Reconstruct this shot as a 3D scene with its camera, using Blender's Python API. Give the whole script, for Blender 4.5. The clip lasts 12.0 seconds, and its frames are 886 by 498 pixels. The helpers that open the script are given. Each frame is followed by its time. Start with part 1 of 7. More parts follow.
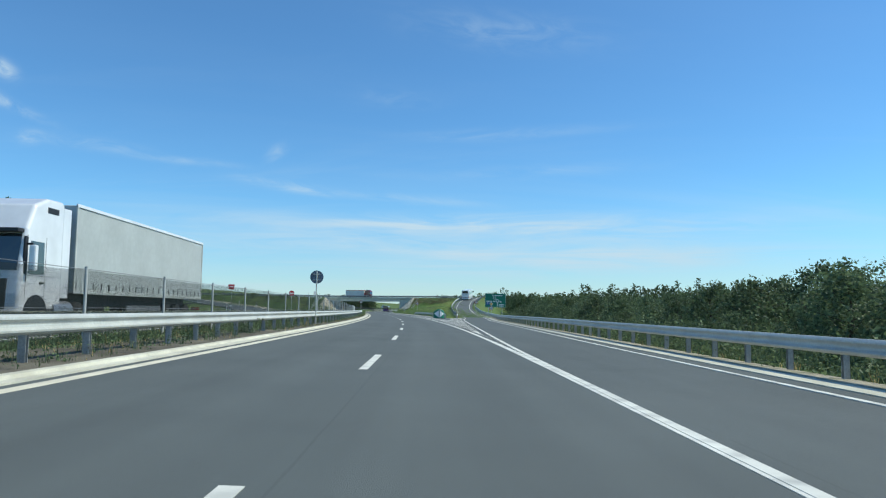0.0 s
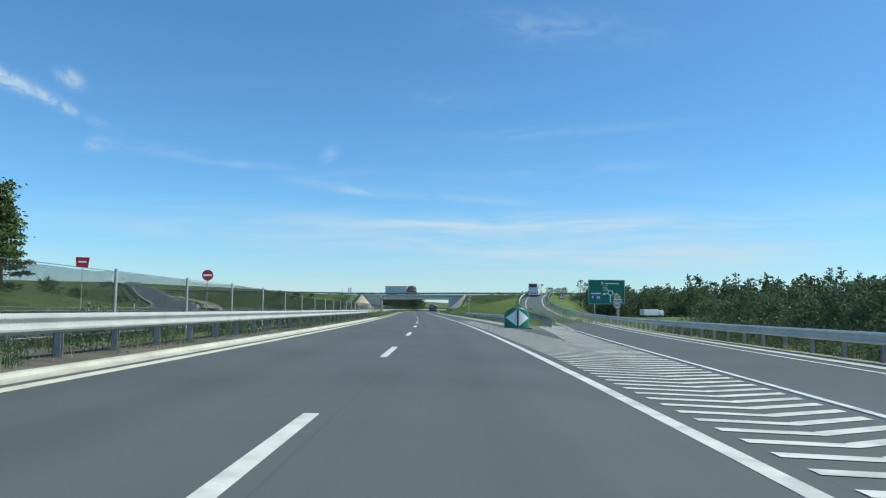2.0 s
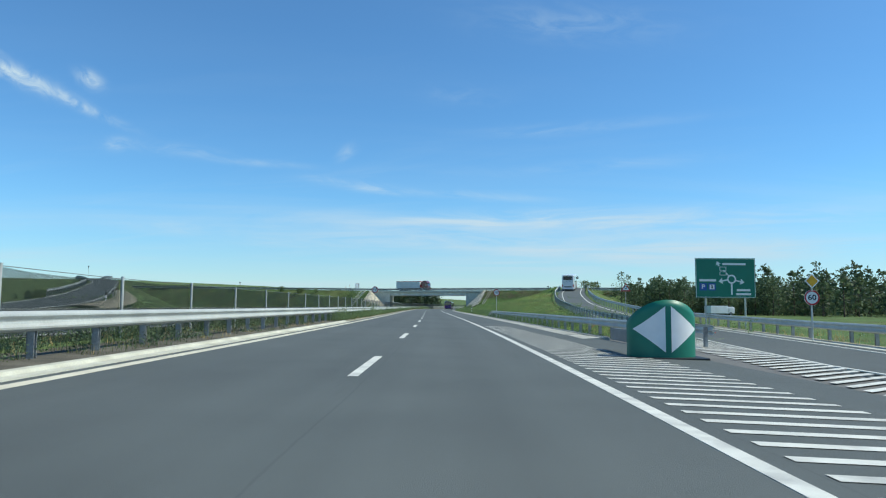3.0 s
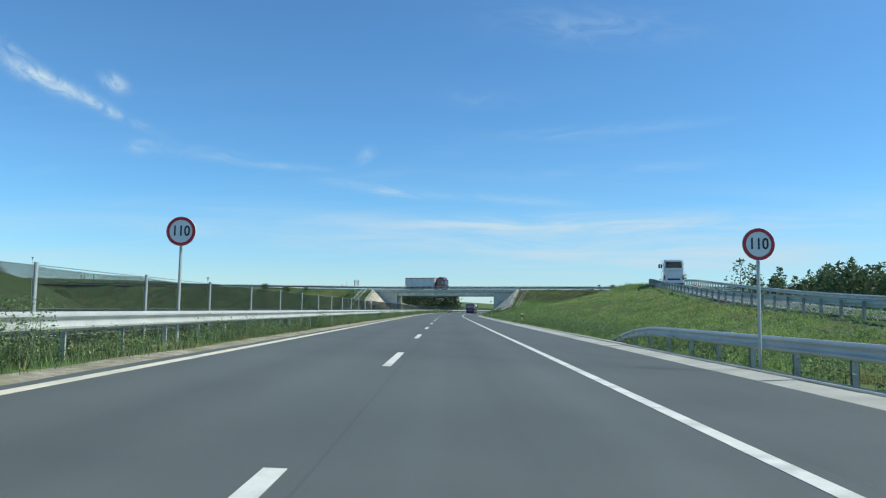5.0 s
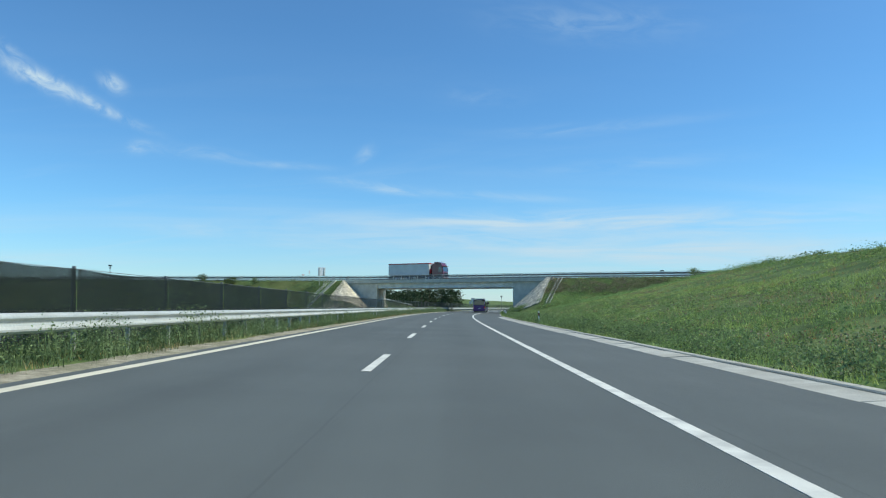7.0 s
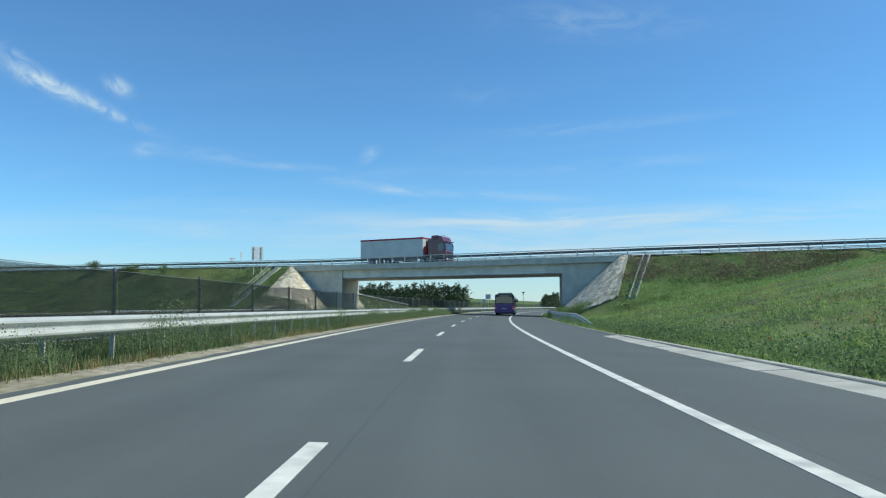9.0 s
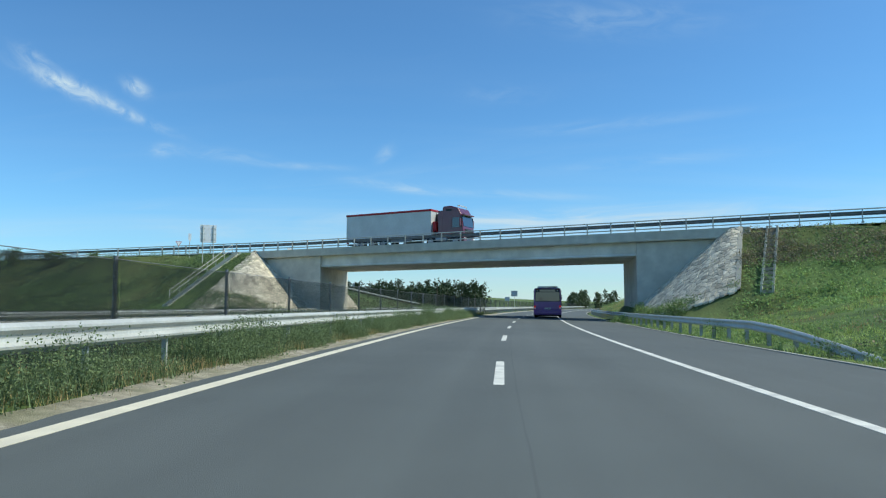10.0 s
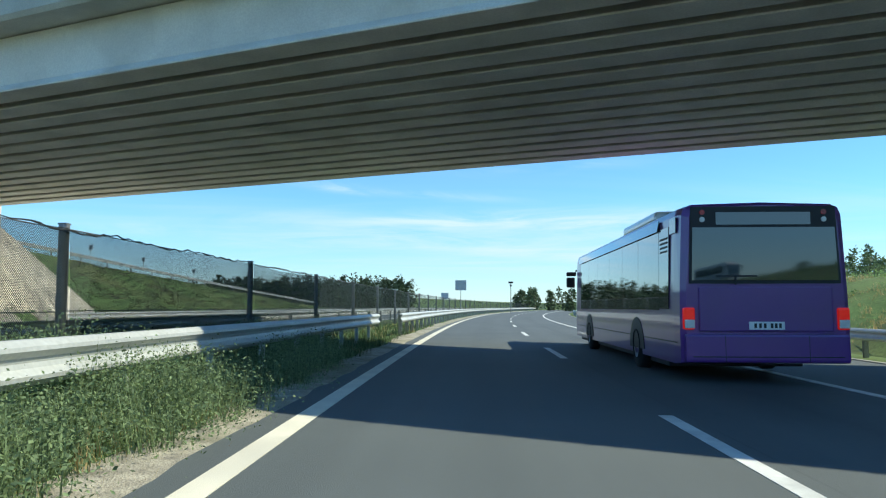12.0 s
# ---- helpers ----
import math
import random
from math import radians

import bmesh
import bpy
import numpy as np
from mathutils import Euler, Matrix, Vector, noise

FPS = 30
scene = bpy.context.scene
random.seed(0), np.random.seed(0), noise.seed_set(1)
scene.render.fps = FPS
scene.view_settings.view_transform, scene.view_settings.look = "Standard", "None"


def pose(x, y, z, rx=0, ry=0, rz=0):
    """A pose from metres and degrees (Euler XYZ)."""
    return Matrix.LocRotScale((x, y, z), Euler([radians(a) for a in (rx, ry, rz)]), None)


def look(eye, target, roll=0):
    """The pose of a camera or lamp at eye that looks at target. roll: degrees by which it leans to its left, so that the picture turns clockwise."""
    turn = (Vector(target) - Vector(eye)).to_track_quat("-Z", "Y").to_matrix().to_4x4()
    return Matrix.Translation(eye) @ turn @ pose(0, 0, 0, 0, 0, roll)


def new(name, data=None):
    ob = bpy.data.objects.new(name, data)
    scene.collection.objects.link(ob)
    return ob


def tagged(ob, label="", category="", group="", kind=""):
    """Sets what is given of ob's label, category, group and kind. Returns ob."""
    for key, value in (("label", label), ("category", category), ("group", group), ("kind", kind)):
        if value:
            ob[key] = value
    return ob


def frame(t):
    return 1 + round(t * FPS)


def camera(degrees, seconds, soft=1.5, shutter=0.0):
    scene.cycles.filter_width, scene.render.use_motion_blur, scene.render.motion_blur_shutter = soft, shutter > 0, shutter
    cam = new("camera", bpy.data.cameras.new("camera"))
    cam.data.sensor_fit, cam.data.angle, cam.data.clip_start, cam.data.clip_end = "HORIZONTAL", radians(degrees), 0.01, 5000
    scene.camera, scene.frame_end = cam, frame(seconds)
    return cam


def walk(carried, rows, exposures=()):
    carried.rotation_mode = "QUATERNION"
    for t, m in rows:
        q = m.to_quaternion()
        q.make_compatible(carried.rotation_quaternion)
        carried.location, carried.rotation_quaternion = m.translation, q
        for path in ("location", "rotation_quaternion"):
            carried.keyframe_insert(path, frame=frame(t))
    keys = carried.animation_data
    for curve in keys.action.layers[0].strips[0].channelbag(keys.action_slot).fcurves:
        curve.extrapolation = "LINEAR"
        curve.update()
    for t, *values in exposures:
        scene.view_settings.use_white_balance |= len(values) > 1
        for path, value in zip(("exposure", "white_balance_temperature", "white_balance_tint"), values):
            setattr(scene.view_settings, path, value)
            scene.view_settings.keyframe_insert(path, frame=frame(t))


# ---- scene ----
# The camera rides in a car along a two-lane expressway towards a skewed overpass.
LENS = 64.22
CURVE = [0.72, 0.72, 1.03, 0.42, -0.02, -0.14, -1.25, -0.93, -1.35, -0.86, -0.60, -0.48]
ROWS = [
    (0.0, 1.142, -0.176, 1.023, -0.67, 4.96, 0.65),
    (0.5, 1.149, 14.413, 1.018, 0.27, 4.90, 0.36),
    (1.0, 1.016, 28.481, 1.012, 1.91, 4.79, 0.35),
    (1.5, 0.555, 42.688, 1.010, 2.73, 4.88, 0.61),
    (2.0, -0.061, 57.194, 1.007, 3.59, 4.88, 0.52),
    (2.5, -0.876, 71.501, 1.004, 4.31, 4.73, 0.34),
    (3.0, -1.856, 85.851, 1.001, 4.94, 4.65, 0.38),
    (5.0, -7.452, 143.270, 1.008, 6.50, 4.90, 0.82),
    (5.5, -8.949, 158.248, 1.008, 6.55, 4.85, 0.40),
    (6.0, -10.574, 173.878, 1.009, 6.79, 4.72, 0.33),
    (6.5, -12.192, 189.123, 1.011, 6.72, 4.79, 0.22),
    (7.0, -13.771, 204.251, 1.013, 6.49, 4.71, 0.33),
    (9.0, -19.874, 261.686, 1.026, 6.92, 4.70, -0.08),
    (9.5, -21.531, 275.475, 1.037, 7.51, 4.70, -0.27),
    (10.0, -23.310, 289.311, 1.055, 8.18, 4.63, -0.09),
    (10.5, -24.985, 303.215, 1.074, 8.06, 4.55, -0.06),
    (11.0, -26.306, 316.708, 1.092, 6.53, 4.48, 0.81),
    (11.5, -27.172, 330.104, 1.104, 3.77, 4.59, 0.82),
    (12.0, -27.461, 343.455, 1.108, 2.37, 4.68, 0.04),
]
cam = camera(LENS, 12.0, soft=1.2)


def ride(x, y, z, yaw, pitch, roll):
    """Pose from the heading to the left of +y, the upward tilt and the lean, in degrees."""
    m = Matrix.Rotation(radians(yaw), 4, "Z") @ Matrix.Rotation(radians(90 + pitch), 4, "X") @ Matrix.Rotation(radians(roll), 4, "Z")
    return Matrix.Translation((x, y, z)) @ m


walk(cam, [(r[0], ride(*r[1:])) for r in ROWS], exposures=[(0.0, 0.0), (9.0, 0.0), (10.5, 0.05), (11.0, 0.15), (11.5, 0.2), (12.0, 0.4)])

# ---- daylight ----
SUN_AZ, SUN_EL = radians(86), radians(49)
sun_data = bpy.data.lights.new("sun", "SUN")
sun_data.energy, sun_data.angle, sun_data.color = 4.3, radians(0.53), (0.95, 0.955, 0.81)
sun = new("sun", sun_data)
to_sun = Vector((math.sin(SUN_AZ) * math.cos(SUN_EL), math.cos(SUN_AZ) * math.cos(SUN_EL), math.sin(SUN_EL)))
sun.matrix_world = look((0, 0, 60), Vector((0, 0, 60)) - to_sun)

world = bpy.data.worlds.new("sky")
scene.world = world
world.use_nodes = True
wt = world.node_tree
wt.nodes.clear()
w_out, w_bg = wt.nodes.new("ShaderNodeOutputWorld"), wt.nodes.new("ShaderNodeBackground")
w_sky = wt.nodes.new("ShaderNodeTexSky")
w_sky.sky_type, w_sky.sun_disc = "NISHITA", False
w_sky.sun_elevation, w_sky.sun_rotation = SUN_EL, SUN_AZ
w_sky.air_density, w_sky.dust_density, w_sky.ozone_density = 1.0, 0.0, 5.0
w_bg.inputs["Strength"].default_value = 0.12


def calc(op, a, b=0.0, c=0.0):
    n = wt.nodes.new("ShaderNodeMath")
    n.operation = op
    for i, v in enumerate((a, b, c)):
        if isinstance(v, (int, float)):
            n.inputs[i].default_value = v
        else:
            wt.links.new(v, n.inputs[i])
    return n.outputs[0]


def vec(x, y, z):
    n = wt.nodes.new("ShaderNodeCombineXYZ")
    for i, v in enumerate((x, y, z)):
        if isinstance(v, (int, float)):
            n.inputs[i].default_value = v
        else:
            wt.links.new(v, n.inputs[i])
    return n.outputs[0]


def sky_noise(v, scale, detail=5.0, rough=0.55, lift_x=0.0):
    n = wt.nodes.new("ShaderNodeTexNoise")
    n.inputs["Scale"].default_value, n.inputs["Detail"].default_value, n.inputs["Roughness"].default_value = scale, detail, rough
    n.inputs["Distortion"].default_value = lift_x
    wt.links.new(v, n.inputs["Vector"])
    return n.outputs["Fac"]


def clip01(v, lo, hi):
    n = wt.nodes.new("ShaderNodeMapRange")
    n.interpolation_type = "SMOOTHSTEP"
    wt.links.new(v, n.inputs[0])
    n.inputs[1].default_value, n.inputs[2].default_value = lo, hi
    return n.outputs[0]


# thin cirrus: long veils low in the sky and a few wisps higher up
w_co = wt.nodes.new("ShaderNodeTexCoord")
w_sep = wt.nodes.new("ShaderNodeSeparateXYZ")
wt.links.new(w_co.outputs["Generated"], w_sep.inputs[0])
dx, dy, dz = w_sep.outputs
flat = calc("ADD", calc("MAXIMUM", dz, 0.0), 0.10)
px, py = calc("DIVIDE", dx, flat), calc("DIVIDE", dy, flat)
veil = clip01(sky_noise(vec(calc("MULTIPLY", px, 0.22), calc("ADD", py, calc("MULTIPLY", px, -0.25)), 0.0), 0.85, 5.0, 0.5, 0.2), 0.44, 0.84)
fine_veil = clip01(sky_noise(vec(calc("MULTIPLY", px, 0.5), calc("ADD", calc("MULTIPLY", py, 1.6), calc("MULTIPLY", px, 0.4)), 3.0), 1.3, 7.0, 0.62, 0.8), 0.50, 0.86)
low = calc("SUBTRACT", 1.0, clip01(dz, 0.02, 0.30))
cover = calc("MULTIPLY", calc("ADD", calc("MULTIPLY", veil, 0.5), calc("MULTIPLY", fine_veil, 0.22)), calc("ADD", calc("MULTIPLY", low, 1.0), 0.12))
az = calc("ARCTAN2", calc("MULTIPLY", dx, -1.0), dy)
el = calc("ARCSINE", dz)
WISPS = (
    (36.6, 15.65, 2.4, 0.55, 0.30, 1.2, 22.0), (33.2, 14.4, 2.8, 0.36, 0.36, 0.75, 18.0), (32.1, 16.1, 0.75, 0.50, 0.25, 1.05, 22.0), (38.6, 16.9, 1.2, 0.6, 0.5, 0.6, 22.0),
    (30.1, 11.75, 0.8, 0.42, -0.1, 0.55, 14.0), (26.4, 11.7, 3.0, 0.40, 0.04, 0.38, 9.0), (20.0, 11.15, 3.6, 0.28, 0.03, 0.30, 8.0), (12.9, 12.3, 0.7, 0.55, -0.4, 0.38, 14.0),
    (14.6, 9.95, 1.6, 0.30, 0.12, 0.35, 8.0), (10.5, 9.5, 3.6, 0.34, 0.10, 0.55, 7.0), (2.0, 8.95, 6.0, 0.35, 0.06, 0.32, 5.0),
    (2.0, 6.95, 15.0, 0.75, -0.012, 0.85, 3.0), (-14.0, 6.5, 11.0, 0.9, -0.01, 0.80, 3.0), (4.0, 5.4, 15.0, 0.9, 0.0, 0.80, 2.5), (-14.0, 4.4, 14.0, 1.1, 0.0, 0.85, 2.5), (0.0, 3.4, 16.0, 1.0, 0.0, 0.5, 2.5), (24.0, 5.8, 7.0, 0.6, 0.03, 0.35, 3.0),
    (3.3, 16.9, 3.0, 0.6, 0.05, 0.16, 8.0), (-6.0, 14.2, 8.0, 0.45, -0.03, 0.22, 5.0), (-8.0, 11.2, 8.0, 0.5, -0.04, 0.20, 5.0), (-6.0, 22.0, 7.0, 1.2, 0.1, 0.22, 8.0))
for a0, e0, la, le, tilt, amount, grain in WISPS:
    da = calc("SUBTRACT", az, radians(a0))
    de = calc("SUBTRACT", calc("SUBTRACT", el, radians(e0)), calc("MULTIPLY", da, tilt))
    q = calc("ADD", calc("POWER", calc("ABSOLUTE", calc("DIVIDE", da, radians(la))), 2.0), calc("POWER", calc("ABSOLUTE", calc("DIVIDE", de, radians(le))), 2.0))
    puff = calc("EXPONENT", calc("MULTIPLY", q, -1.0))
    streaky = calc("MULTIPLY_ADD", az, -26.0 * tilt, calc("MULTIPLY", el, 26.0))
    grainy = clip01(sky_noise(vec(calc("MULTIPLY", az, grain), streaky, a0), 1.6, 6.0, 0.62, 0.8), 0.30, 0.72)
    cover = calc("ADD", cover, calc("MULTIPLY", calc("MULTIPLY", puff, grainy), amount))
haze = calc("MULTIPLY", calc("POWER", calc("SUBTRACT", 1.0, clip01(dz, -0.05, 0.17)), 2.0), 0.28)
cover = calc("MINIMUM", calc("ADD", cover, haze), 0.92)
tint = wt.nodes.new("ShaderNodeMix")
tint.data_type, tint.blend_type = "RGBA", "MULTIPLY"
tint.inputs["Factor"].default_value = 1.0
shade = wt.nodes.new("ShaderNodeMix")
shade.data_type = "RGBA"
shade.inputs["A"].default_value, shade.inputs["B"].default_value = (0.68, 1.10, 1.27, 1), (0.71, 0.97, 1.11, 1)
wt.links.new(calc("SUBTRACT", 1.0, clip01(dz, 0.0, 0.16)), shade.inputs["Factor"])
wt.links.new(shade.outputs["Result"], tint.inputs["B"])
wt.links.new(w_sky.outputs[0], tint.inputs["A"])
mixer = wt.nodes.new("ShaderNodeMix")
mixer.data_type = "RGBA"
mixer.inputs["B"].default_value = (4.7, 6.1, 6.95, 1)
wt.links.new(cover, mixer.inputs["Factor"])
wt.links.new(tint.outputs["Result"], mixer.inputs["A"])
wt.links.new(mixer.outputs["Result"], w_bg.inputs[0])
wt.links.new(w_bg.outputs[0], w_out.inputs[0])


# ---- materials ----
def mat(name, color, rough=0.8, metal=0.0, var=0.25, scale=8.0, bump=0.0, fine=60.0, dirt=None, dirt_scale=0.6, dirt_amount=0.4, spec=0.5, coords="Object"):
    """A plain procedural surface: base colour, two scales of variation, stains and fine relief."""
    m = bpy.data.materials.new(name)
    m.use_nodes = True
    nt = m.node_tree
    bsdf = nt.nodes["Principled BSDF"]
    bsdf.inputs["Roughness"].default_value, bsdf.inputs["Metallic"].default_value = rough, metal
    bsdf.inputs["Specular IOR Level"].default_value = spec
    co = nt.nodes.new("ShaderNodeNewGeometry") if coords == "World" else nt.nodes.new("ShaderNodeTexCoord")
    src = co.outputs["Position"] if coords == "World" else co.outputs["Object"]

    def noise_at(sc, detail=4.0):
        n = nt.nodes.new("ShaderNodeTexNoise")
        n.inputs["Scale"].default_value, n.inputs["Detail"].default_value = sc, detail
        nt.links.new(src, n.inputs["Vector"])
        return n.outputs["Fac"]

    def ramp(fac, a, b, lo=0.3, hi=0.7):
        r = nt.nodes.new("ShaderNodeValToRGB")
        r.color_ramp.elements[0].position, r.color_ramp.elements[1].position = lo, hi
        r.color_ramp.elements[0].color, r.color_ramp.elements[1].color = (*a, 1), (*b, 1)
        nt.links.new(fac, r.inputs[0])
        return r.outputs[0]

    lo = tuple(c * (1 - var) for c in color)
    hi = tuple(min(1, c * (1 + var)) for c in color)
    col = ramp(noise_at(scale), lo, hi)
    if fine:
        mx = nt.nodes.new("ShaderNodeMix")
        mx.data_type, mx.blend_type = "RGBA", "MULTIPLY"
        mx.inputs["Factor"].default_value = min(1.0, var * 1.6)
        nt.links.new(col, mx.inputs["A"])
        nt.links.new(ramp(noise_at(fine, 2.0), (0.45, 0.45, 0.45), (1.25, 1.25, 1.25)), mx.inputs["B"])
        col = mx.outputs["Result"]
    if dirt:
        mx = nt.nodes.new("ShaderNodeMix")
        mx.data_type = "RGBA"
        nt.links.new(ramp(noise_at(dirt_scale, 6.0), (0, 0, 0), (dirt_amount,) * 3, 0.45, 0.72), mx.inputs["Factor"])
        nt.links.new(col, mx.inputs["A"])
        mx.inputs["B"].default_value = (*dirt, 1)
        col = mx.outputs["Result"]
    nt.links.new(col, bsdf.inputs["Base Color"])
    if bump:
        b = nt.nodes.new("ShaderNodeBump")
        b.inputs["Strength"].default_value, b.inputs["Distance"].default_value = bump, 0.02
        nt.links.new(noise_at(fine or scale, 3.0), b.inputs["Height"])
        nt.links.new(b.outputs[0], bsdf.inputs["Normal"])
    return m


ASPHALT = mat("asphalt", (0.095, 0.108, 0.102), 0.82, var=0.10, scale=0.35, bump=0.35, fine=140, dirt=(0.120, 0.131, 0.121), dirt_scale=0.12, dirt_amount=0.5, coords="World")
ASPHALT_OLD = mat("old_asphalt", (0.16, 0.155, 0.145), 0.9, var=0.14, scale=0.5, bump=0.4, fine=120, dirt=(0.24, 0.23, 0.2), dirt_scale=0.3, dirt_amount=0.6, coords="World")


def road_asphalt():
    """Asphalt with faint wheel tracks, long paver streaks and a dark seam between the lanes."""
    m = ASPHALT.copy()
    m.name = "carriageway_asphalt"
    nt = m.node_tree
    bsdf = nt.nodes["Principled BSDF"]
    src = bsdf.inputs["Base Color"].links[0].from_socket

    def op(kind, a, b=0.0, c=0.0):
        n = nt.nodes.new("ShaderNodeMath")
        n.operation = kind
        for i, v in enumerate((a, b, c)):
            if isinstance(v, (int, float)):
                n.inputs[i].default_value = v
            else:
                nt.links.new(v, n.inputs[i])
        return n.outputs[0]

    uv = nt.nodes.new("ShaderNodeUVMap")
    sp = nt.nodes.new("ShaderNodeSeparateXYZ")
    nt.links.new(uv.outputs[0], sp.inputs[0])
    u, s = sp.outputs[0], sp.outputs[1]

    def streak(ku, ks, z, detail=4.0):
        v = nt.nodes.new("ShaderNodeCombineXYZ")
        nt.links.new(op("MULTIPLY", u, ku), v.inputs[0])
        nt.links.new(op("MULTIPLY", s, ks), v.inputs[1])
        v.inputs[2].default_value = z
        n = nt.nodes.new("ShaderNodeTexNoise")
        n.inputs["Scale"].default_value, n.inputs["Detail"].default_value = 1.0, detail
        nt.links.new(v.outputs[0], n.inputs["Vector"])
        return n.outputs["Fac"]

    lane = op("SUBTRACT", op("ABSOLUTE", u), 1.76)
    track = op("SUBTRACT", op("ABSOLUTE", lane), 0.88)
    track = op("EXPONENT", op("MULTIPLY", op("POWER", op("ABSOLUTE", op("DIVIDE", track, 0.36)), 2.0), -1.0))
    oil = op("EXPONENT", op("MULTIPLY", op("POWER", op("ABSOLUTE", op("DIVIDE", lane, 0.30)), 2.0), -1.0))
    seam = op("LESS_THAN", op("ABSOLUTE", op("SUBTRACT", u, op("MULTIPLY_ADD", streak(0.0, 0.4, 9.0), 0.06, 0.20))), 0.012)
    edge_seam = op("LESS_THAN", op("ABSOLUTE", op("SUBTRACT", u, op("MULTIPLY_ADD", streak(0.0, 0.5, 5.0), 0.05, 3.78))), 0.012)
    gain = op("MULTIPLY_ADD", streak(2.6, 0.018, 1.0, 6.0), 0.24, 0.88)
    gain = op("ADD", gain, op("MULTIPLY", op("SUBTRACT", streak(0.5, 0.10, 2.0, 5.0), 0.5), 0.22))
    gain = op("ADD", gain, op("MULTIPLY", track, 0.06))
    gain = op("SUBTRACT", gain, op("MULTIPLY", oil, 0.05))
    gain = op("MULTIPLY", gain, op("SUBTRACT", 1.0, op("MULTIPLY", op("MAXIMUM", seam, edge_seam), 0.13)))
    mx = nt.nodes.new("ShaderNodeVectorMath")
    mx.operation = "SCALE"
    nt.links.new(src, mx.inputs[0])
    nt.links.new(gain, mx.inputs["Scale"])
    nt.links.new(mx.outputs[0], bsdf.inputs["Base Color"])
    return m


ROAD_ASPHALT = road_asphalt()
PAINT = mat("road_paint", (0.72, 0.71, 0.63), 0.7, var=0.10, scale=3, bump=0.2, fine=150, dirt=(0.24, 0.24, 0.23), dirt_scale=2.5, dirt_amount=0.5, coords="World")
PAINT_WARM = mat("edge_paint", (0.74, 0.68, 0.52), 0.7, var=0.10, scale=3, bump=0.2, fine=150, dirt=(0.32, 0.3, 0.25), dirt_scale=1.5, dirt_amount=0.4, coords="World")
CONCRETE = mat("concrete", (0.58, 0.56, 0.48), 0.85, var=0.12, scale=1.2, bump=0.25, fine=40, dirt=(0.40, 0.38, 0.31), dirt_scale=0.5, dirt_amount=0.45, coords="World")
KERB = mat("kerb_concrete", (0.44, 0.43, 0.36), 0.9, var=0.18, scale=2.0, bump=0.4, fine=50, dirt=(0.3, 0.27, 0.2), dirt_scale=0.8, dirt_amount=0.6, coords="World")
KERB_PALE = mat("pale_kerb_concrete", (0.60, 0.58, 0.47), 0.9, var=0.14, scale=2.0, bump=0.4, fine=50, dirt=(0.40, 0.37, 0.28), dirt_scale=0.8, dirt_amount=0.6, coords="World")
KERB_SLAB = mat("gutter_concrete", (0.47, 0.46, 0.40), 0.9, var=0.16, scale=1.5, bump=0.4, fine=50, dirt=(0.33, 0.31, 0.25), dirt_scale=0.7, dirt_amount=0.6, coords="World")
SOIL = mat("dark_median_soil", (0.105, 0.092, 0.066), 0.95, var=0.35, scale=3, bump=0.8, fine=40, dirt=(0.24, 0.22, 0.16), dirt_scale=0.7, dirt_amount=0.6, coords="World")
GALV = mat("galvanised_steel", (0.56, 0.57, 0.52), 0.5, metal=0.2, var=0.12, scale=2.0, fine=25, dirt=(0.35, 0.35, 0.34), dirt_scale=1.0, dirt_amount=0.4, coords="World")
GALV_POST = mat("post_steel", (0.40, 0.40, 0.375), 0.6, metal=0.2, var=0.2, scale=3.0, fine=30, coords="World")
GALV_DARK = mat("weathered_steel", (0.24, 0.245, 0.25), 0.55, metal=0.5, var=0.15, scale=3.0, fine=30, coords="World")
GRAVEL = mat("pale_gravel", (0.40, 0.355, 0.26), 0.95, var=0.35, scale=5, bump=0.9, fine=60, dirt=(0.17, 0.17, 0.08), dirt_scale=0.9, dirt_amount=0.85, coords="World")
GRASS = mat("grass_ground", (0.105, 0.165, 0.052), 0.95, var=0.4, scale=0.25, bump=0.8, fine=9, dirt=(0.22, 0.19, 0.085), dirt_scale=0.11, dirt_amount=0.45, spec=0.15, coords="World")


# ---- building helpers ----
def mesh_of(name, bm):
    me = bpy.data.meshes.new(name)
    bm.normal_update()
    bm.to_mesh(me)
    bm.free()
    return me


def part(name, bm, material, parent=None, label="", smooth=False):
    """One mesh object out of a bmesh (or a mesh), under parent."""
    me = mesh_of(name, bm) if isinstance(bm, bmesh.types.BMesh) else bm
    if not me.materials:
        for m in material if isinstance(material, (list, tuple)) else (material,):
            me.materials.append(m)
    if smooth:
        me.polygons.foreach_set("use_smooth", [True] * len(me.polygons))
    ob = new(name, me)
    ob.parent = parent
    if label:
        ob["label"] = label
    return ob


def thing(name, label, category, group="", kind="", m=None):
    ob = tagged(new(name), label, category, group, kind)
    if m is not None:
        ob.matrix_world = m
    return ob


def box(bm, x0, x1, y0, y1, z0, z1, bevel=0.0, mi=0):
    """A box into bm, with bevelled edges."""
    r = bmesh.ops.create_cube(bm, size=1.0)
    vs = r["verts"]
    for v in vs:
        v.co = Vector((x0 + (v.co.x + 0.5) * (x1 - x0), y0 + (v.co.y + 0.5) * (y1 - y0), z0 + (v.co.z + 0.5) * (z1 - z0)))
    fs = {f for v in vs for f in v.link_faces}
    for f in fs:
        f.material_index = mi
    if bevel:
        es = list({e for f in fs for e in f.edges})
        bmesh.ops.bevel(bm, geom=es, offset=bevel, segments=2, affect="EDGES", profile=0.6)
    return bm


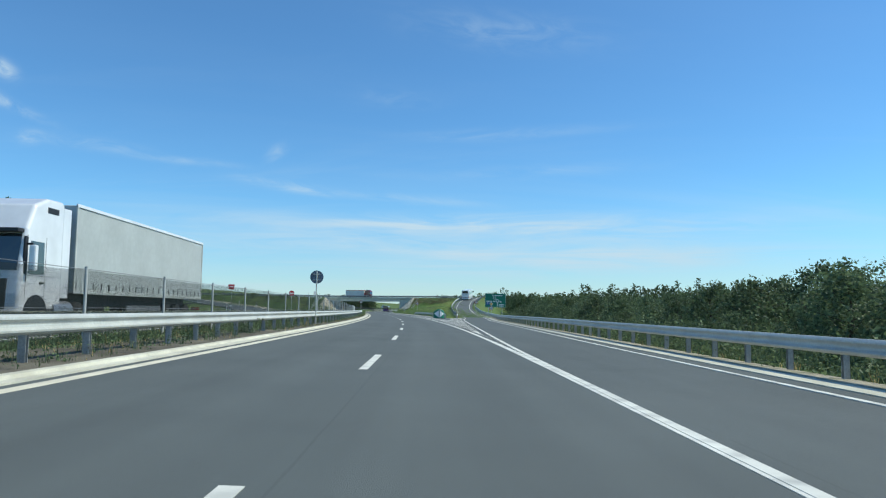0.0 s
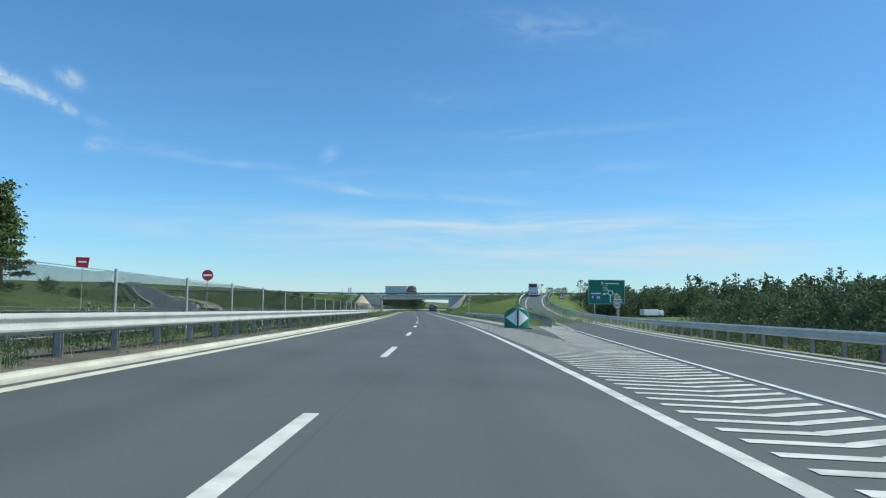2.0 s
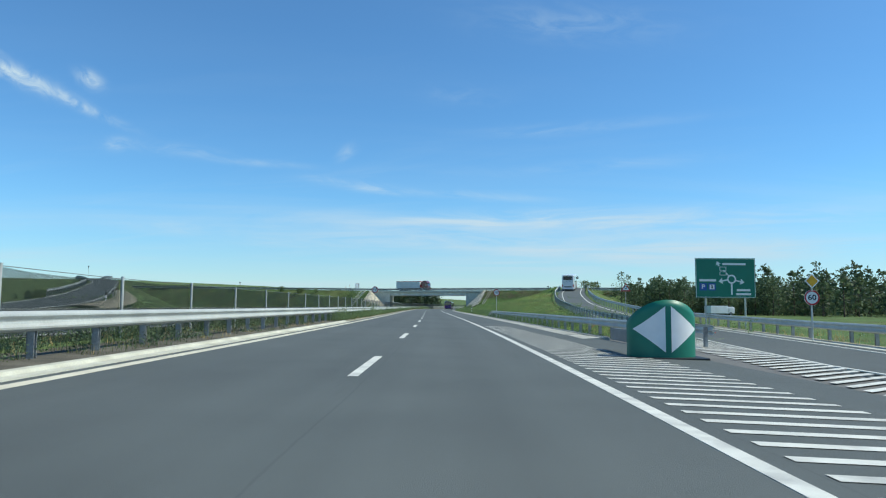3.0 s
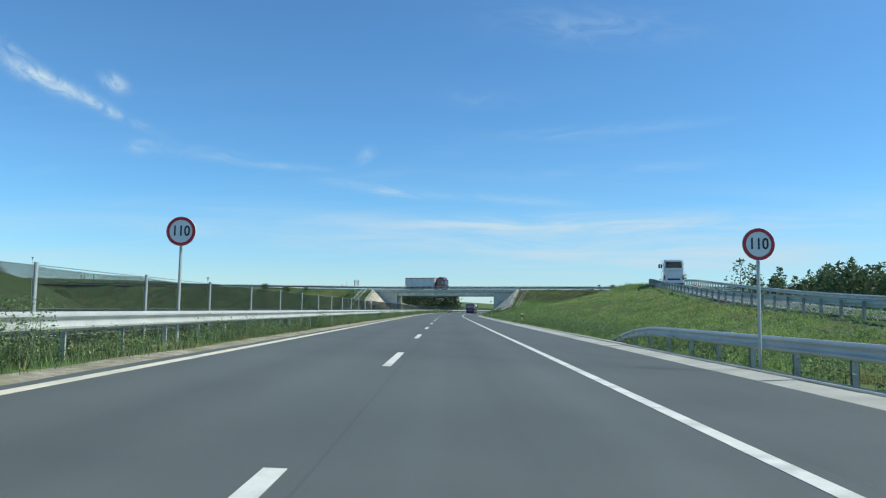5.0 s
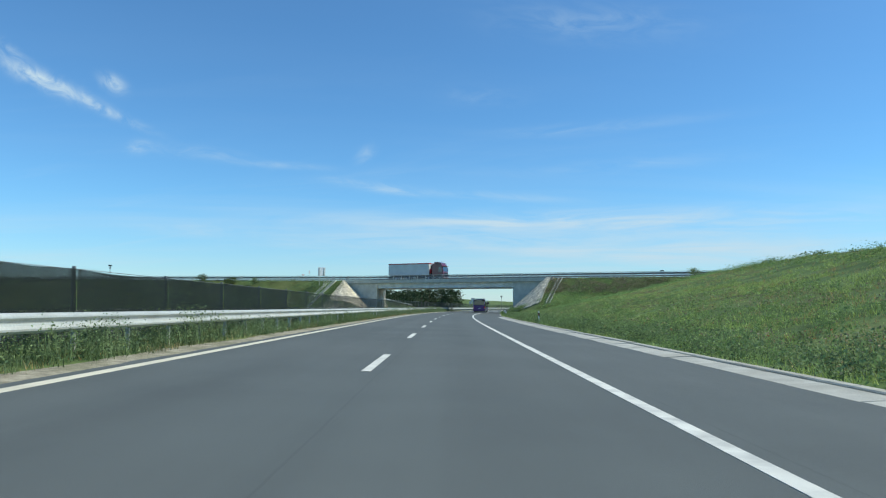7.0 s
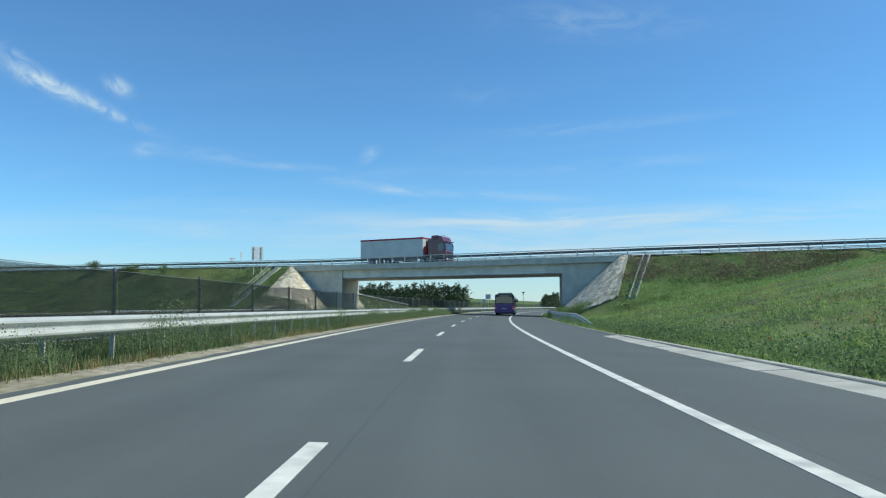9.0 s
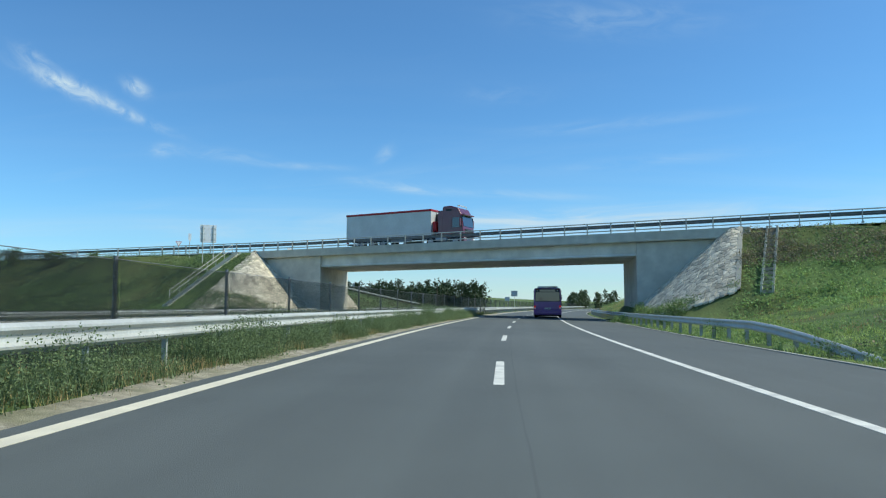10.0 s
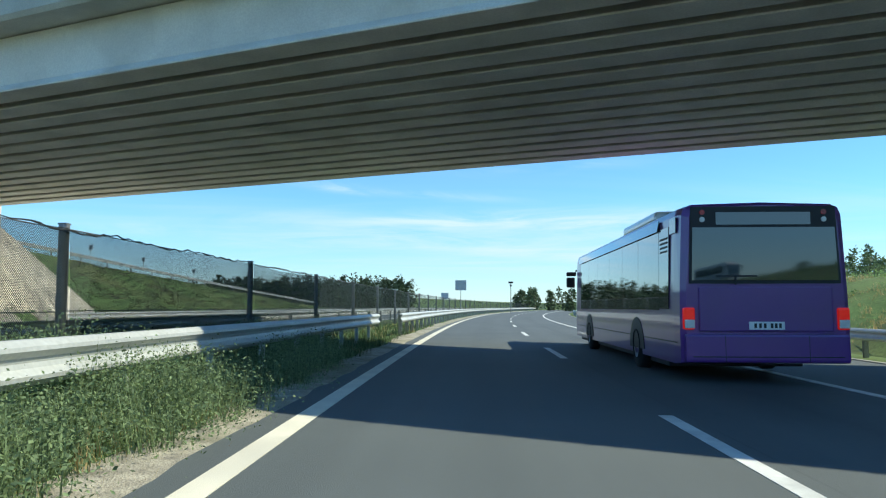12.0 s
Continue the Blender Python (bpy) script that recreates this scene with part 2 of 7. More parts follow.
def tube(bm, a, b, r0, r1=None, n=8, caps=True):
    """A round bar from a to b."""
    a, b = Vector(a), Vector(b)
    q = (b - a).to_track_quat("Z", "Y").to_matrix()
    rings = []
    for p, r in ((a, r0), (b, r0 if r1 is None else r1)):
        rings.append([bm.verts.new(p + q @ Vector((r * math.cos(2 * math.pi * k / n), r * math.sin(2 * math.pi * k / n), 0))) for k in range(n)])
    for k in range(n):
        bm.faces.new((rings[0][k], rings[0][(k + 1) % n], rings[1][(k + 1) % n], rings[1][k]))
    if caps:
        bm.faces.new(rings[0][::-1])
        bm.faces.new(rings[1])
    return bm


def prism(bm, pts, z0, z1, mi=0):
    """An upright prism over a polygon of (x, y); z0 and z1 may be lists."""
    n = len(pts)
    lo = [bm.verts.new((p[0], p[1], z0[i] if isinstance(z0, (list, tuple)) else z0)) for i, p in enumerate(pts)]
    hi = [bm.verts.new((p[0], p[1], z1[i] if isinstance(z1, (list, tuple)) else z1)) for i, p in enumerate(pts)]
    fs = [bm.faces.new(lo[::-1]), bm.faces.new(hi)] + [bm.faces.new((lo[i], lo[(i + 1) % n], hi[(i + 1) % n], hi[i])) for i in range(n)]
    for f in fs:
        f.material_index = mi
    bmesh.ops.recalc_face_normals(bm, faces=fs)
    return bm


def raw(name, verts, faces):
    me = bpy.data.meshes.new(name)
    me.from_pydata(verts, [], faces)
    me.update()
    return me


# ---- the line of the road ----
FALL = 0.025
SS = np.arange(-400.0, 3001.0, 1.0)
KNOTS = list(np.arange(-60.0, 601.0, 60.0)) + [760.0, 900.0]
BEND = np.interp(SS, KNOTS, CURVE + [-0.3, 0.0]) * 1e-3
BEND[SS < -60] = 0
PSI = np.cumsum(BEND)
PSI -= np.interp(0, SS, PSI)
LX = np.cumsum(-np.sin(PSI))
LY = np.cumsum(np.cos(PSI))
LX -= np.interp(0, SS, LX)
LY -= np.interp(0, SS, LY)


def heading(s):
    return float(np.interp(s, SS, PSI))


def plan(s, u):
    """The place at s metres along the lane line and u metres to its right."""
    a = heading(s)
    return float(np.interp(s, SS, LX)) + u * math.cos(a), float(np.interp(s, SS, LY)) + u * math.sin(a)


def road_z(u):
    """The near carriageway falls away from the median; the opposite one lies level."""
    return -FALL * u if u > -6.6 else FALL * 6.6


def at(s, u, dz=0.0, z=None):
    x, y = plan(s, u)
    return Vector((x, y, (road_z(u) if z is None else z) + dz))


def station(x, y):
    """s and u of a place."""
    s = np.interp(y, LY, SS)
    for _ in range(3):
        a = np.interp(s, SS, PSI)
        s = s + (x - np.interp(s, SS, LX)) * -np.sin(a) + (y - np.interp(s, SS, LY)) * np.cos(a)
    a = np.interp(s, SS, PSI)
    return s, (x - np.interp(s, SS, LX)) * np.cos(a) + (y - np.interp(s, SS, LY)) * np.sin(a)


def smooth_curve(rows):
    """Smooth columns over the first one."""
    rows = np.array(rows, float)
    xs = np.arange(rows[0, 0], rows[-1, 0] + 0.5, 1.0)
    cols = []
    for c in range(1, rows.shape[1]):
        v = np.interp(xs, rows[:, 0], rows[:, c])
        k = np.ones(25) / 25
        cols.append(np.convolve(np.pad(v, 12, mode="reflect", reflect_type="odd"), k, "valid"))
    return xs, cols


RAMP_S, (RAMP_U, RAMP_Z) = smooth_curve([(-60, 5.28, -0.14), (0, 5.28, -0.14), (12, 5.28, -0.14), (24, 5.46, -0.15), (35, 6.02, -0.16), (51, 6.85, -0.17), (71, 8.35, -0.21), (78.5, 9.12, -0.23), (90, 10.2, -0.25), (99, 11.33, -0.28), (106.5, 12.5, -0.29), (118, 14.38, -0.3), (150, 17.6, 0.1), (189, 22.3, 1.6), (222, 28.0, 3.7), (250, 34.5, 5.4), (290, 41.5, 6.6), (330, 47.0, 6.9)])
SLIP_S, (SLIP_U, SLIP_Z) = smooth_curve([(40, -17.6, 0.15), (70, -18.6, 0.15), (109, -20.8, 0.3), (125, -23.5, 0.7), (140, -27.5, 1.15), (175, -42, 2.3), (205, -54.5, 3.8), (242, -70, 6.1), (275, -90, 8.0), (285, -96, 8.2), (330, -124, 8.2), (345, -134, 8.2)])


def ramp_at(s):
    return float(np.interp(s, RAMP_S, RAMP_U)), float(np.interp(s, RAMP_S, RAMP_Z))


def slip_at(s):
    return float(np.interp(s, SLIP_S, SLIP_U)), float(np.interp(s, SLIP_S, SLIP_Z))


def sweep(name, profile, stations, u_of, z_of, closed=False):
    """A mesh drawn along the road: profile points (du, dz) carried through stations."""
    verts, faces, n = [], [], len(profile)
    for s in stations:
        u0, z0 = u_of(s), z_of(s)
        for du, dz in profile:
            x, y = plan(s, u0 + du)
            verts.append((x, y, z0 + dz))
    m = n if closed else n - 1
    for i in range(len(stations) - 1):
        for k in range(m):
            a, b = i * n + k, i * n + (k + 1) % n
            faces.append((a, b, b + n, a + n))
    if closed:
        faces += [tuple(range(n))[::-1], tuple(range((len(stations) - 1) * n, len(stations) * n))]
    return raw(name, verts, faces)


# the overpass: its axis is skewed to the road
EX, EY = 0.938, -0.347
NX, NY = 0.347, 0.938
B0 = (-15.9, 348.4)


def deck(a, d):
    """A place a metres along the overpass (from its eastern abutment) and d metres behind its near edge."""
    return B0[0] + a * EX + d * NX, B0[1] + a * EY + d * NY


def deck_z(a):
    """The overpass road's crown: level over the span, rising gently to the west."""
    return 7.0 + 0.014 * max(0.0, -a - 36) - 0.004 * max(0.0, a - 10)


# ---- the ground ----
def lift(x, y):
    """Height of the bare ground."""
    s, u = station(x, y)
    s, u = float(s), float(u)
    z = -0.35
    far = max(0.0, abs(u) - 120)
    z += min(9.0, far * 0.006) if u < 0 else min(6.0, far * 0.004)
    if -30 < u < 16:
        edge = -0.03 if u < 0 else -0.12
        if -19.8 < u < 7.45:
            z = road_z(u) + (0.02 if -8.6 < u < -4.3 else -0.14)
        elif u >= 7.45:
            z = max(z, (-0.20 if s > 118 else -0.32) - 0.035 * (u - 7.45))
        else:
            k = min(1.0, (-19.8 - u) / 4)
            z = (1 - k) * (road_z(-19.8) - 0.14) + k * z
    if -80 < s < 340:
        ur, zr = ramp_at(s)
        if s < 100 and u > 5:
            if u < ur + 2.6:
                z = min(zr, road_z(u)) - 0.16
            else:
                z = max(z, zr - 0.12 - max(0, u - ur - 4.4) * 0.15) if u < ur + 9 else z
        elif u > 8.6:
            d = abs(u - ur)
            zz = zr - 0.10 - max(0.0, d - 3.4) / (2.6 if u < ur else 2.4)
            if d < 3.0:
                zz = zr - 0.16
            z = max(z, zz) if d >= 3.0 or zr > 0.2 else zz
            if u < ur and s > 118:
                # the long slope between the carriageway and the ramp
                k = max(0.0, min(1.0, (u - 9.6) / max(1.0, ur - 3.4 - 9.6)))
                z = max(z, -0.35 + (zr + 0.25) * (k ** 1.15))
    # the knoll with the trees west of the road
    if u < -23:
        k = math.exp(-(((y - 138) / 34) ** 2) - (((x + 80) / 26) ** 2))
        z += 6.3 * k * min(1.0, (-23 - u) / 10)
    # the slip road's own bank
    if 40 < s < 345 and u < -17:
        us, zs = slip_at(s)
        d = abs(u - us)
        if d < 3.6:
            z = zs - 0.14
        else:
            k = min(1.0, (d - 3.6) / 9)
            rise = zs - 0.1 - (d - 3.6) / 2.2 if zs > 0.3 or d < 8 else z
            low_ = zs - 0.1 + (d - 3.6) / 2.5
            z = min(max(z, rise), low_) if u < us else max(min(z, low_), rise)
    # low hills on the western horizon
    if y > 500:
        k = min(1.0, (y - 500) / 1300)
        z += k * k * (3 - 2 * k) * float(np.interp(x, [-3500, -1600, -908, -551, -347, 0, 400, 1500, 3500], [45, 58, 54, 42, 27, 10, 4, 10, 24]))
    # the overpass's embankment with rounded ends at the abutments
    a = (x - B0[0]) * EX + (y - B0[1]) * EY
    d = (x - B0[0]) * NX + (y - B0[1]) * NY
    out = max(0.0, -d - 0.3, d - 10.9)
    end = max(0.0, u + 29.0) if u < -6 else max(0.0, 16.3 - u)
    fall_out, fall_end = 0.62, 0.9
    if u < -6 and d > 5.0:
        k = min(1.0, (d - 5.0) / 6.0)
        fall_out, fall_end, end = 0.62 - 0.04 * k, 0.9 + 0.5 * k, max(0.0, u + 29.0 - 3.4 * k)
    top = deck_z(a) - 0.12 - math.hypot(out * fall_out, end * fall_end)
    if -230 < a < 160 and not -21.2 < u < 9.4:
        z = max(z, top)
    # the bank that runs down from the overpass beyond it, west of the road
    if 366 < s < 500 and u < -23:
        crest = float(np.interp(s, [366, 385, 480, 500], [6.8, 6.2, 0.6, -0.3]))
        z = max(z, crest - max(0.0, u + 38) / 2.1 - max(0.0, -50 - u) / 3)
    # the grassy bank east of the road beyond it
    if 364 < s < 620 and u > 9.4:
        crest = float(np.interp(s, [364, 380, 430, 560, 620], [-0.3, 2.6, 3.4, 3.0, -0.3]))
        z = max(z, crest - max(0.0, 17.5 - u) / 2.6 - max(0.0, u - 110) / 9)
    return z


def axis(stops):
    """Grid lines: from each stop to the next with the given step."""
    out = [stops[0][0]]
    for (a, _), (b, st) in zip(stops, stops[1:]):
        n = max(1, round((b - a) / st))
        out += [a + (b - a) * k / n for k in range(1, n + 1)]
    return out


def build_ground():
    ys = axis([(-400, 0), (-60, 40), (-20, 8), (20, 3), (410, 2.2), (520, 6), (900, 25), (2000, 120), (4200, 400)])
    us = axis([(-4000, 0), (-1200, 400), (-300, 90), (-130, 17), (-60, 5), (-24, 2.0), (-20.6, 0.8), (-19.2, 0.35), (-9.4, 2), (-8.6, 0.3), (-4.6, 0.8), (-3.9, 0.2), (6.8, 2), (12, 0.6), (50, 1.6), (120, 7), (300, 45), (1200, 180), (4000, 560)])
    verts, faces = [], []
    for y in ys:
        xc = float(np.interp(y, LY, LX))
        for u in us:
            x = xc + u
            z = lift(x, y)
            z += 0.10 * noise.noise((x * 0.15, y * 0.15, 0)) * (1 if not -21 < u < 8 else 0.25)
            if abs(u) > 9 and -30 < y < 500:
                z += 0.12 * noise.noise((x * 0.7, y * 0.7, 3)) * (1 if (u > 11 or u < -23) else 0)
            verts.append((x, y, z))
    n = len(us)
    for j in range(len(ys) - 1):
        for i in range(n - 1):
            a = j * n + i
            faces.append((a, a + 1, a + 1 + n, a + n))
    ob = part("ground", raw("ground", verts, faces), GRASS, smooth=True)
    tagged(ob, "uneven grassland and earth banks beside the expressway", "ground", kind="structure")


build_ground()

# ---- carriageways ----
ALONG = axis([(-60, 0), (500, 4), (900, 10), (1500, 40)])


def pavement(name, label, u0, u1, stations, material, dz=0.0):
    prof = [(u0, road_z(u0) + dz - 0.25), (u0, road_z(u0) + dz), (u1, road_z(u1) + dz), (u1, road_z(u1) + dz - 0.25)]
    me = sweep(name, prof, stations, lambda s: 0.0, lambda s: 0.0)
    layer = me.uv_layers.new(name="uv")
    for poly in me.polygons:
        for li, vi in zip(poly.loop_indices, poly.vertices):
            layer.data[li].uv = (prof[vi % 4][0], stations[vi // 4])
    return tagged(part(name, me, material), label, "road", kind="structure")


road = pavement("road", "dark grey asphalt carriageway with white lane markings", -3.95, 7.35, ALONG, ROAD_ASPHALT)
road_far = pavement("road_opposite", "dark grey asphalt of the opposite carriageway", -19.0, -9.0, ALONG, ROAD_ASPHALT)
rs = axis([(-60, 0), (320, 3)])
ramp_me = sweep("ramp_road", [(-2.6, -0.3), (-2.6, 0.0), (2.6, 0.0), (2.6, -0.3)], rs, lambda s: ramp_at(s)[0], lambda s: ramp_at(s)[1] - 0.012)
ramp_road = tagged(part("road_ramp", ramp_me, ASPHALT), "asphalt exit ramp climbing to the overpass", "road", kind="structure")
verts, faces = [], []
gs = axis([(20, 0), (118, 2)])
for s in gs:
    u0, u1 = 6.9 if s < 106 else 7.2, max(7.0, ramp_at(s)[0] - 2.4)
    for u in (u0, u1):
        x, y = plan(s, u)
        verts.append((x, y, road_z(u) - 0.02))
for i in range(len(gs) - 1):
    faces.append((2 * i, 2 * i + 1, 2 * i + 3, 2 * i + 2))
tagged(part("road_gore", raw("gore", verts, faces), ASPHALT_OLD), "pale worn asphalt wedge between carriageway and ramp", "road", kind="structure")
ss = axis([(40, 0), (345, 3)])
slip_me = sweep("slip_road", [(-2.9, -0.3), (-2.9, 0), (2.9, 0), (2.9, -0.3)], ss, lambda s: slip_at(s)[0], lambda s: slip_at(s)[1] + 0.012)
tagged(part("road_slip", slip_me, ASPHALT), "asphalt slip road curving up to the overpass", "road", kind="structure")


# ---- markings ----
def stripe(name, s0, s1, u_of, width, material=PAINT, parent=road, z_of=None, step=3.0, taper=0.0):
    st = axis([(s0, 0), (s1, step)])
    z_of = z_of or (lambda s: road_z(u_of(s)))
    me = sweep(name, [(-width / 2, 0.004 + FALL * width / 2 - 0.02), (-width / 2, 0.005 + FALL * width / 2), (width / 2, 0.005 - FALL * width / 2), (width / 2, -0.02)], st, u_of, z_of)
    return part(name, me, material, parent)


stripe("edge_line", -60, 900, lambda s: -3.52, 0.2, PAINT_WARM)
stripe("edge_line", -60, 900, lambda s: 3.51, 0.18)
for k in range(-3, 70):
    stripe("dash", 12.0 * k, 12.0 * k + 4.0, lambda s: 0.0, 0.15)
stripe("edge_line", -60, 900, lambda s: -9.45, 0.2, PAINT, road_far)
stripe("edge_line", -60, 900, lambda s: -16.6, 0.2, PAINT, road_far)
for k in range(-3, 60):
    stripe("dash", 12.0 * k + 3, 12.0 * k + 7.0, lambda s: -13.0, 0.15, PAINT, road_far)


for side in (-2.6, 2.6):
    stripe("edge_line", 92, 340, lambda s: slip_at(s)[0] + side, 0.15, PAINT, road_far, lambda s: slip_at(s)[1] + 0.014)


tagged(part("gravel_wedge", sweep("gravel_wedge", [(2.75, 0.03), (3.3, 0.05), (4.6, 0.0), (5.0, -0.25)], axis([(132, 0), (190, 2)]), lambda s: slip_at(s)[0] + math.sin(math.pi * (s - 132) / 58), lambda s: slip_at(s)[1] - 0.02), GRAVEL), "pale gravel wedge beside the slip road", "gravel", kind="structure")


def ramp_line(side):
    return lambda s: ramp_at(s)[0] + side


stripe("edge_line", -60, 318, ramp_line(-1.75), 0.13, PAINT, ramp_road, lambda s: max(road_z(ramp_at(s)[0] - 1.75), ramp_at(s)[1] - 0.012) + float(np.interp(s, [16, 26], [0.004, 0.012])) if s < 100 else ramp_at(s)[1] - 0.006)
stripe("edge_line", -60, 318, ramp_line(1.75), 0.15, PAINT, ramp_road, lambda s: ramp_at(s)[1] - 0.004)
verts, faces = [], []
wedge = axis([(25, 0), (38.6, 0.8)])
for s in wedge:
    for u in (3.78, max(3.80, ramp_at(s)[0] - 2.08)):
        p = at(s, u, 0.007)
        verts.append(tuple(p))
faces = [(2 * i, 2 * i + 1, 2 * i + 3, 2 * i + 2) for i in range(len(wedge) - 1)]
part("painted_wedge", raw("painted_wedge", verts, faces), PAINT, road)


def hatch(s0, u0, s1, u1, width=0.19):
    bm = bmesh.new()
    bm.faces.new([bm.verts.new(v) for v in (at(s0, u0, 0.007), at(s1, u1, 0.007), at(s1 + width, u1, 0.007), at(s0 + width, u0, 0.007))])
    part("hatch_stripe", bm, PAINT, road)


# chevrons that open into two sets where the gore widens
for s in axis([(102.6, 0), (126, 0.56)]):
    hatch(s, 3.84, s - 0.1, float(np.interp(s, [102, 110, 126], [5.5, 5.6, 5.2])), 0.17)
for s in axis([(39.5, 0), (102.0, 0.58)]):
    apex = float(np.interp(s, [39, 42, 58, 62, 77, 83, 102], [4.03, 4.15, 4.45, 4.65, 5.62, 5.98, 6.05]))
    low_s = s - 0.08 * (apex - 3.8)
    hatch(s, 3.84, low_s, apex)
    inner = apex if s < 84 else float(np.interp(s, [84, 97, 107], [6.0, 7.5, 8.7]))
    outer = ramp_at(s)[0] - 2.0
    rise = (outer - inner) * float(np.interp(s, [40, 78, 99], [0.5, 0.65, 1.0]))
    hatch(low_s, inner, low_s + rise, ramp_at(s + rise)[0] - 2.0, 0.22)
for s in axis([(102.6, 0), (116, 0.62)]):
    inner = float(np.interp(s, [97, 107, 118], [7.5, 8.7, 10.6]))
    outer = ramp_at(s)[0] - 2.0
    hatch(s, inner, s + outer - inner, ramp_at(s + outer - inner)[0] - 2.0, 0.24)

# ---- kerbs and shoulders ----
KERB_P = [(-0.46, -0.2), (-0.46, 0.05), (-0.36, 0.07), (-0.22, 0.065), (-0.20, 0.015), (0.0, 0.01), (0.0, -0.2)]
tagged(part("kerb_median", sweep("kerb", KERB_P, axis([(-60, 0), (126, 3)]), lambda s: -3.8, lambda s: 0.11), KERB_PALE), "pale concrete edging strip along the median", "kerb", kind="structure")
kerb_verge = tagged(new("kerb_verge"), "pale concrete gutter slabs along the verge", "kerb", kind="structure")
rnd = random.Random(2)
for k in range(90):
    s = 112 + 2.0 * k
    lift_k, gap = rnd.uniform(-0.008, 0.012), rnd.uniform(0.006, 0.014)
    prof = [(-0.80, -0.2), (-0.80, 0.006 + lift_k), (-0.77, 0.014 + lift_k), (-0.14, 0.045 + lift_k), (-0.11, 0.03 + lift_k), (-0.11, -0.2)]
    part("kerb_slab", sweep("kerb_slab", prof, [s + gap, s + 2.0 - gap], lambda s: 7.30, lambda s: road_z(7.0), closed=True), KERB_SLAB, kerb_verge)
    if k % 2 == 0:
        prof = [(-0.085, -0.25), (-0.085, 0.055), (-0.06, 0.075), (0.16, 0.07), (0.19, 0.045), (0.19, -0.25)]
        part("edging_stone", sweep("edging_stone", prof, [s + gap * 0.5, s + 4.0 - gap * 0.5], lambda s: 7.30, lambda s: road_z(7.0) + lift_k * 0.6, closed=True), KERB, kerb_verge)
tagged(part("kerb_edge", sweep("kerb_edge", [(0.03, -0.2), (0.03, 0.025), (0.10, 0.035), (0.17, 0.01), (0.17, -0.2)], axis([(292.2, 0), (470, 2)]), lambda s: 7.30 + 0.03 * noise.noise((s * 0.8, 0, 0)), lambda s: road_z(7.3)), KERB), "thin pale concrete edging beside the verge grass", "kerb", kind="structure")
verts, faces = [], []
gs = axis([(120, 0), (520, 0.8)])
for s in gs:
    w = 0.26 + 0.24 * noise.noise((s * 0.23, 0, 0)) + 0.15 * noise.noise((s * 1.1, 4, 0))
    for u, dz_ in ((-3.72, -0.012), (-4.05, 0.012), (-4.1 - max(0.05, w), 0.03), (-4.2 - max(0.05, w) * 1.3, -0.05)):
        x, y = plan(s, u)
        verts.append((x, y, road_z(u) + dz_ + (0.012 * noise.noise((s * 2.1, u * 3, 1)) if dz_ > 0 else 0)))
for i in range(len(gs) - 1):
    for k in range(3):
        faces.append((4 * i + k, 4 * i + k + 1, 4 * i + k + 5, 4 * i + k + 4))
tagged(part("gravel_strip", raw("gravel_strip", verts, faces), GRAVEL, smooth=True), "pale gravel and dust along the median's edge", "gravel", kind="structure")
tagged(part("kerb_ramp", sweep("kerb", [(0, -0.2), (0, 0.006), (0.5, 0.016), (0.5, -0.2)], axis([(-60, 0), (150, 3)]), lambda s: ramp_at(s)[0] + 2.3, lambda s: ramp_at(s)[1]), KERB_PALE), "pale gravelly concrete strip along the ramp", "kerb", kind="structure")

tagged(part("gravel_strip_ramp", sweep("gravel_strip_ramp", [(2.78, -0.1), (2.78, 0.02), (3.1, 0.025), (3.5, 0.0), (3.9, -0.22)], axis([(-60, 0), (150, 2)]), lambda s: ramp_at(s)[0] + 0.06 * noise.noise((s * 0.5, 2, 0)), lambda s: ramp_at(s)[1]), GRAVEL), "pale weedy gravel under the ramp's guardrail", "gravel", kind="structure")
tagged(part("soil_strip", sweep("soil_strip", [(-8.5, -0.03), (-8.0, 0.03), (-6.5, 0.05), (-5.0, 0.045), (-4.28, 0.02), (-4.24, -0.1)], axis([(-60, 0), (128, 2)]), lambda s: 0.0, lambda s: 0.13 + 0.015 * noise.noise((s * 0.7, 5, 0))), SOIL), "dark weedy soil between the median kerbs", "soil", kind="structure")

# ---- guardrails ----
BEAM = [(0.0, -0.155), (0.03, -0.15), (0.075, -0.11), (0.08, -0.08), (0.03, -0.035), (0.02, 0.0), (0.03, 0.035), (0.08, 0.08), (0.075, 0.11), (0.03, 0.15), (0.0, 0.155),
        (-0.008, 0.15), (0.022, 0.142), (0.067, 0.108), (0.07, 0.082), (0.02, 0.035), (0.01, 0.0), (0.02, -0.035), (0.07, -0.082), (0.067, -0.108), (0.022, -0.142), (-0.008, -0.15)]


def post_mesh(height=1.1):
    bm = bmesh.new()
    for x0, x1, y0, y1 in ((-0.07, -0.062, -0.04, 0.04), (-0.07, 0.05, -0.04, -0.032), (-0.07, 0.05, 0.032, 0.04)):
        box(bm, x0, x1, y0, y1, -height, 0.0)
    return mesh_of("post", bm)


POST = post_mesh()
POST.materials.append(GALV_POST)


def slim_post_mesh(height=1.1):
    """A light sigma post: a narrow web with bent flanges."""
    bm = bmesh.new()
    for x0, x1, y0, y1 in ((-0.055, 0.035, -0.004, 0.004), (-0.055, -0.049, 0.004, 0.030), (0.029, 0.035, -0.030, -0.004)):
        box(bm, x0, x1, y0, y1, -height, 0.0)
    return mesh_of("slim_post", bm)


SLIM_POST = slim_post_mesh()
SLIM_POST.materials.append(GALV)


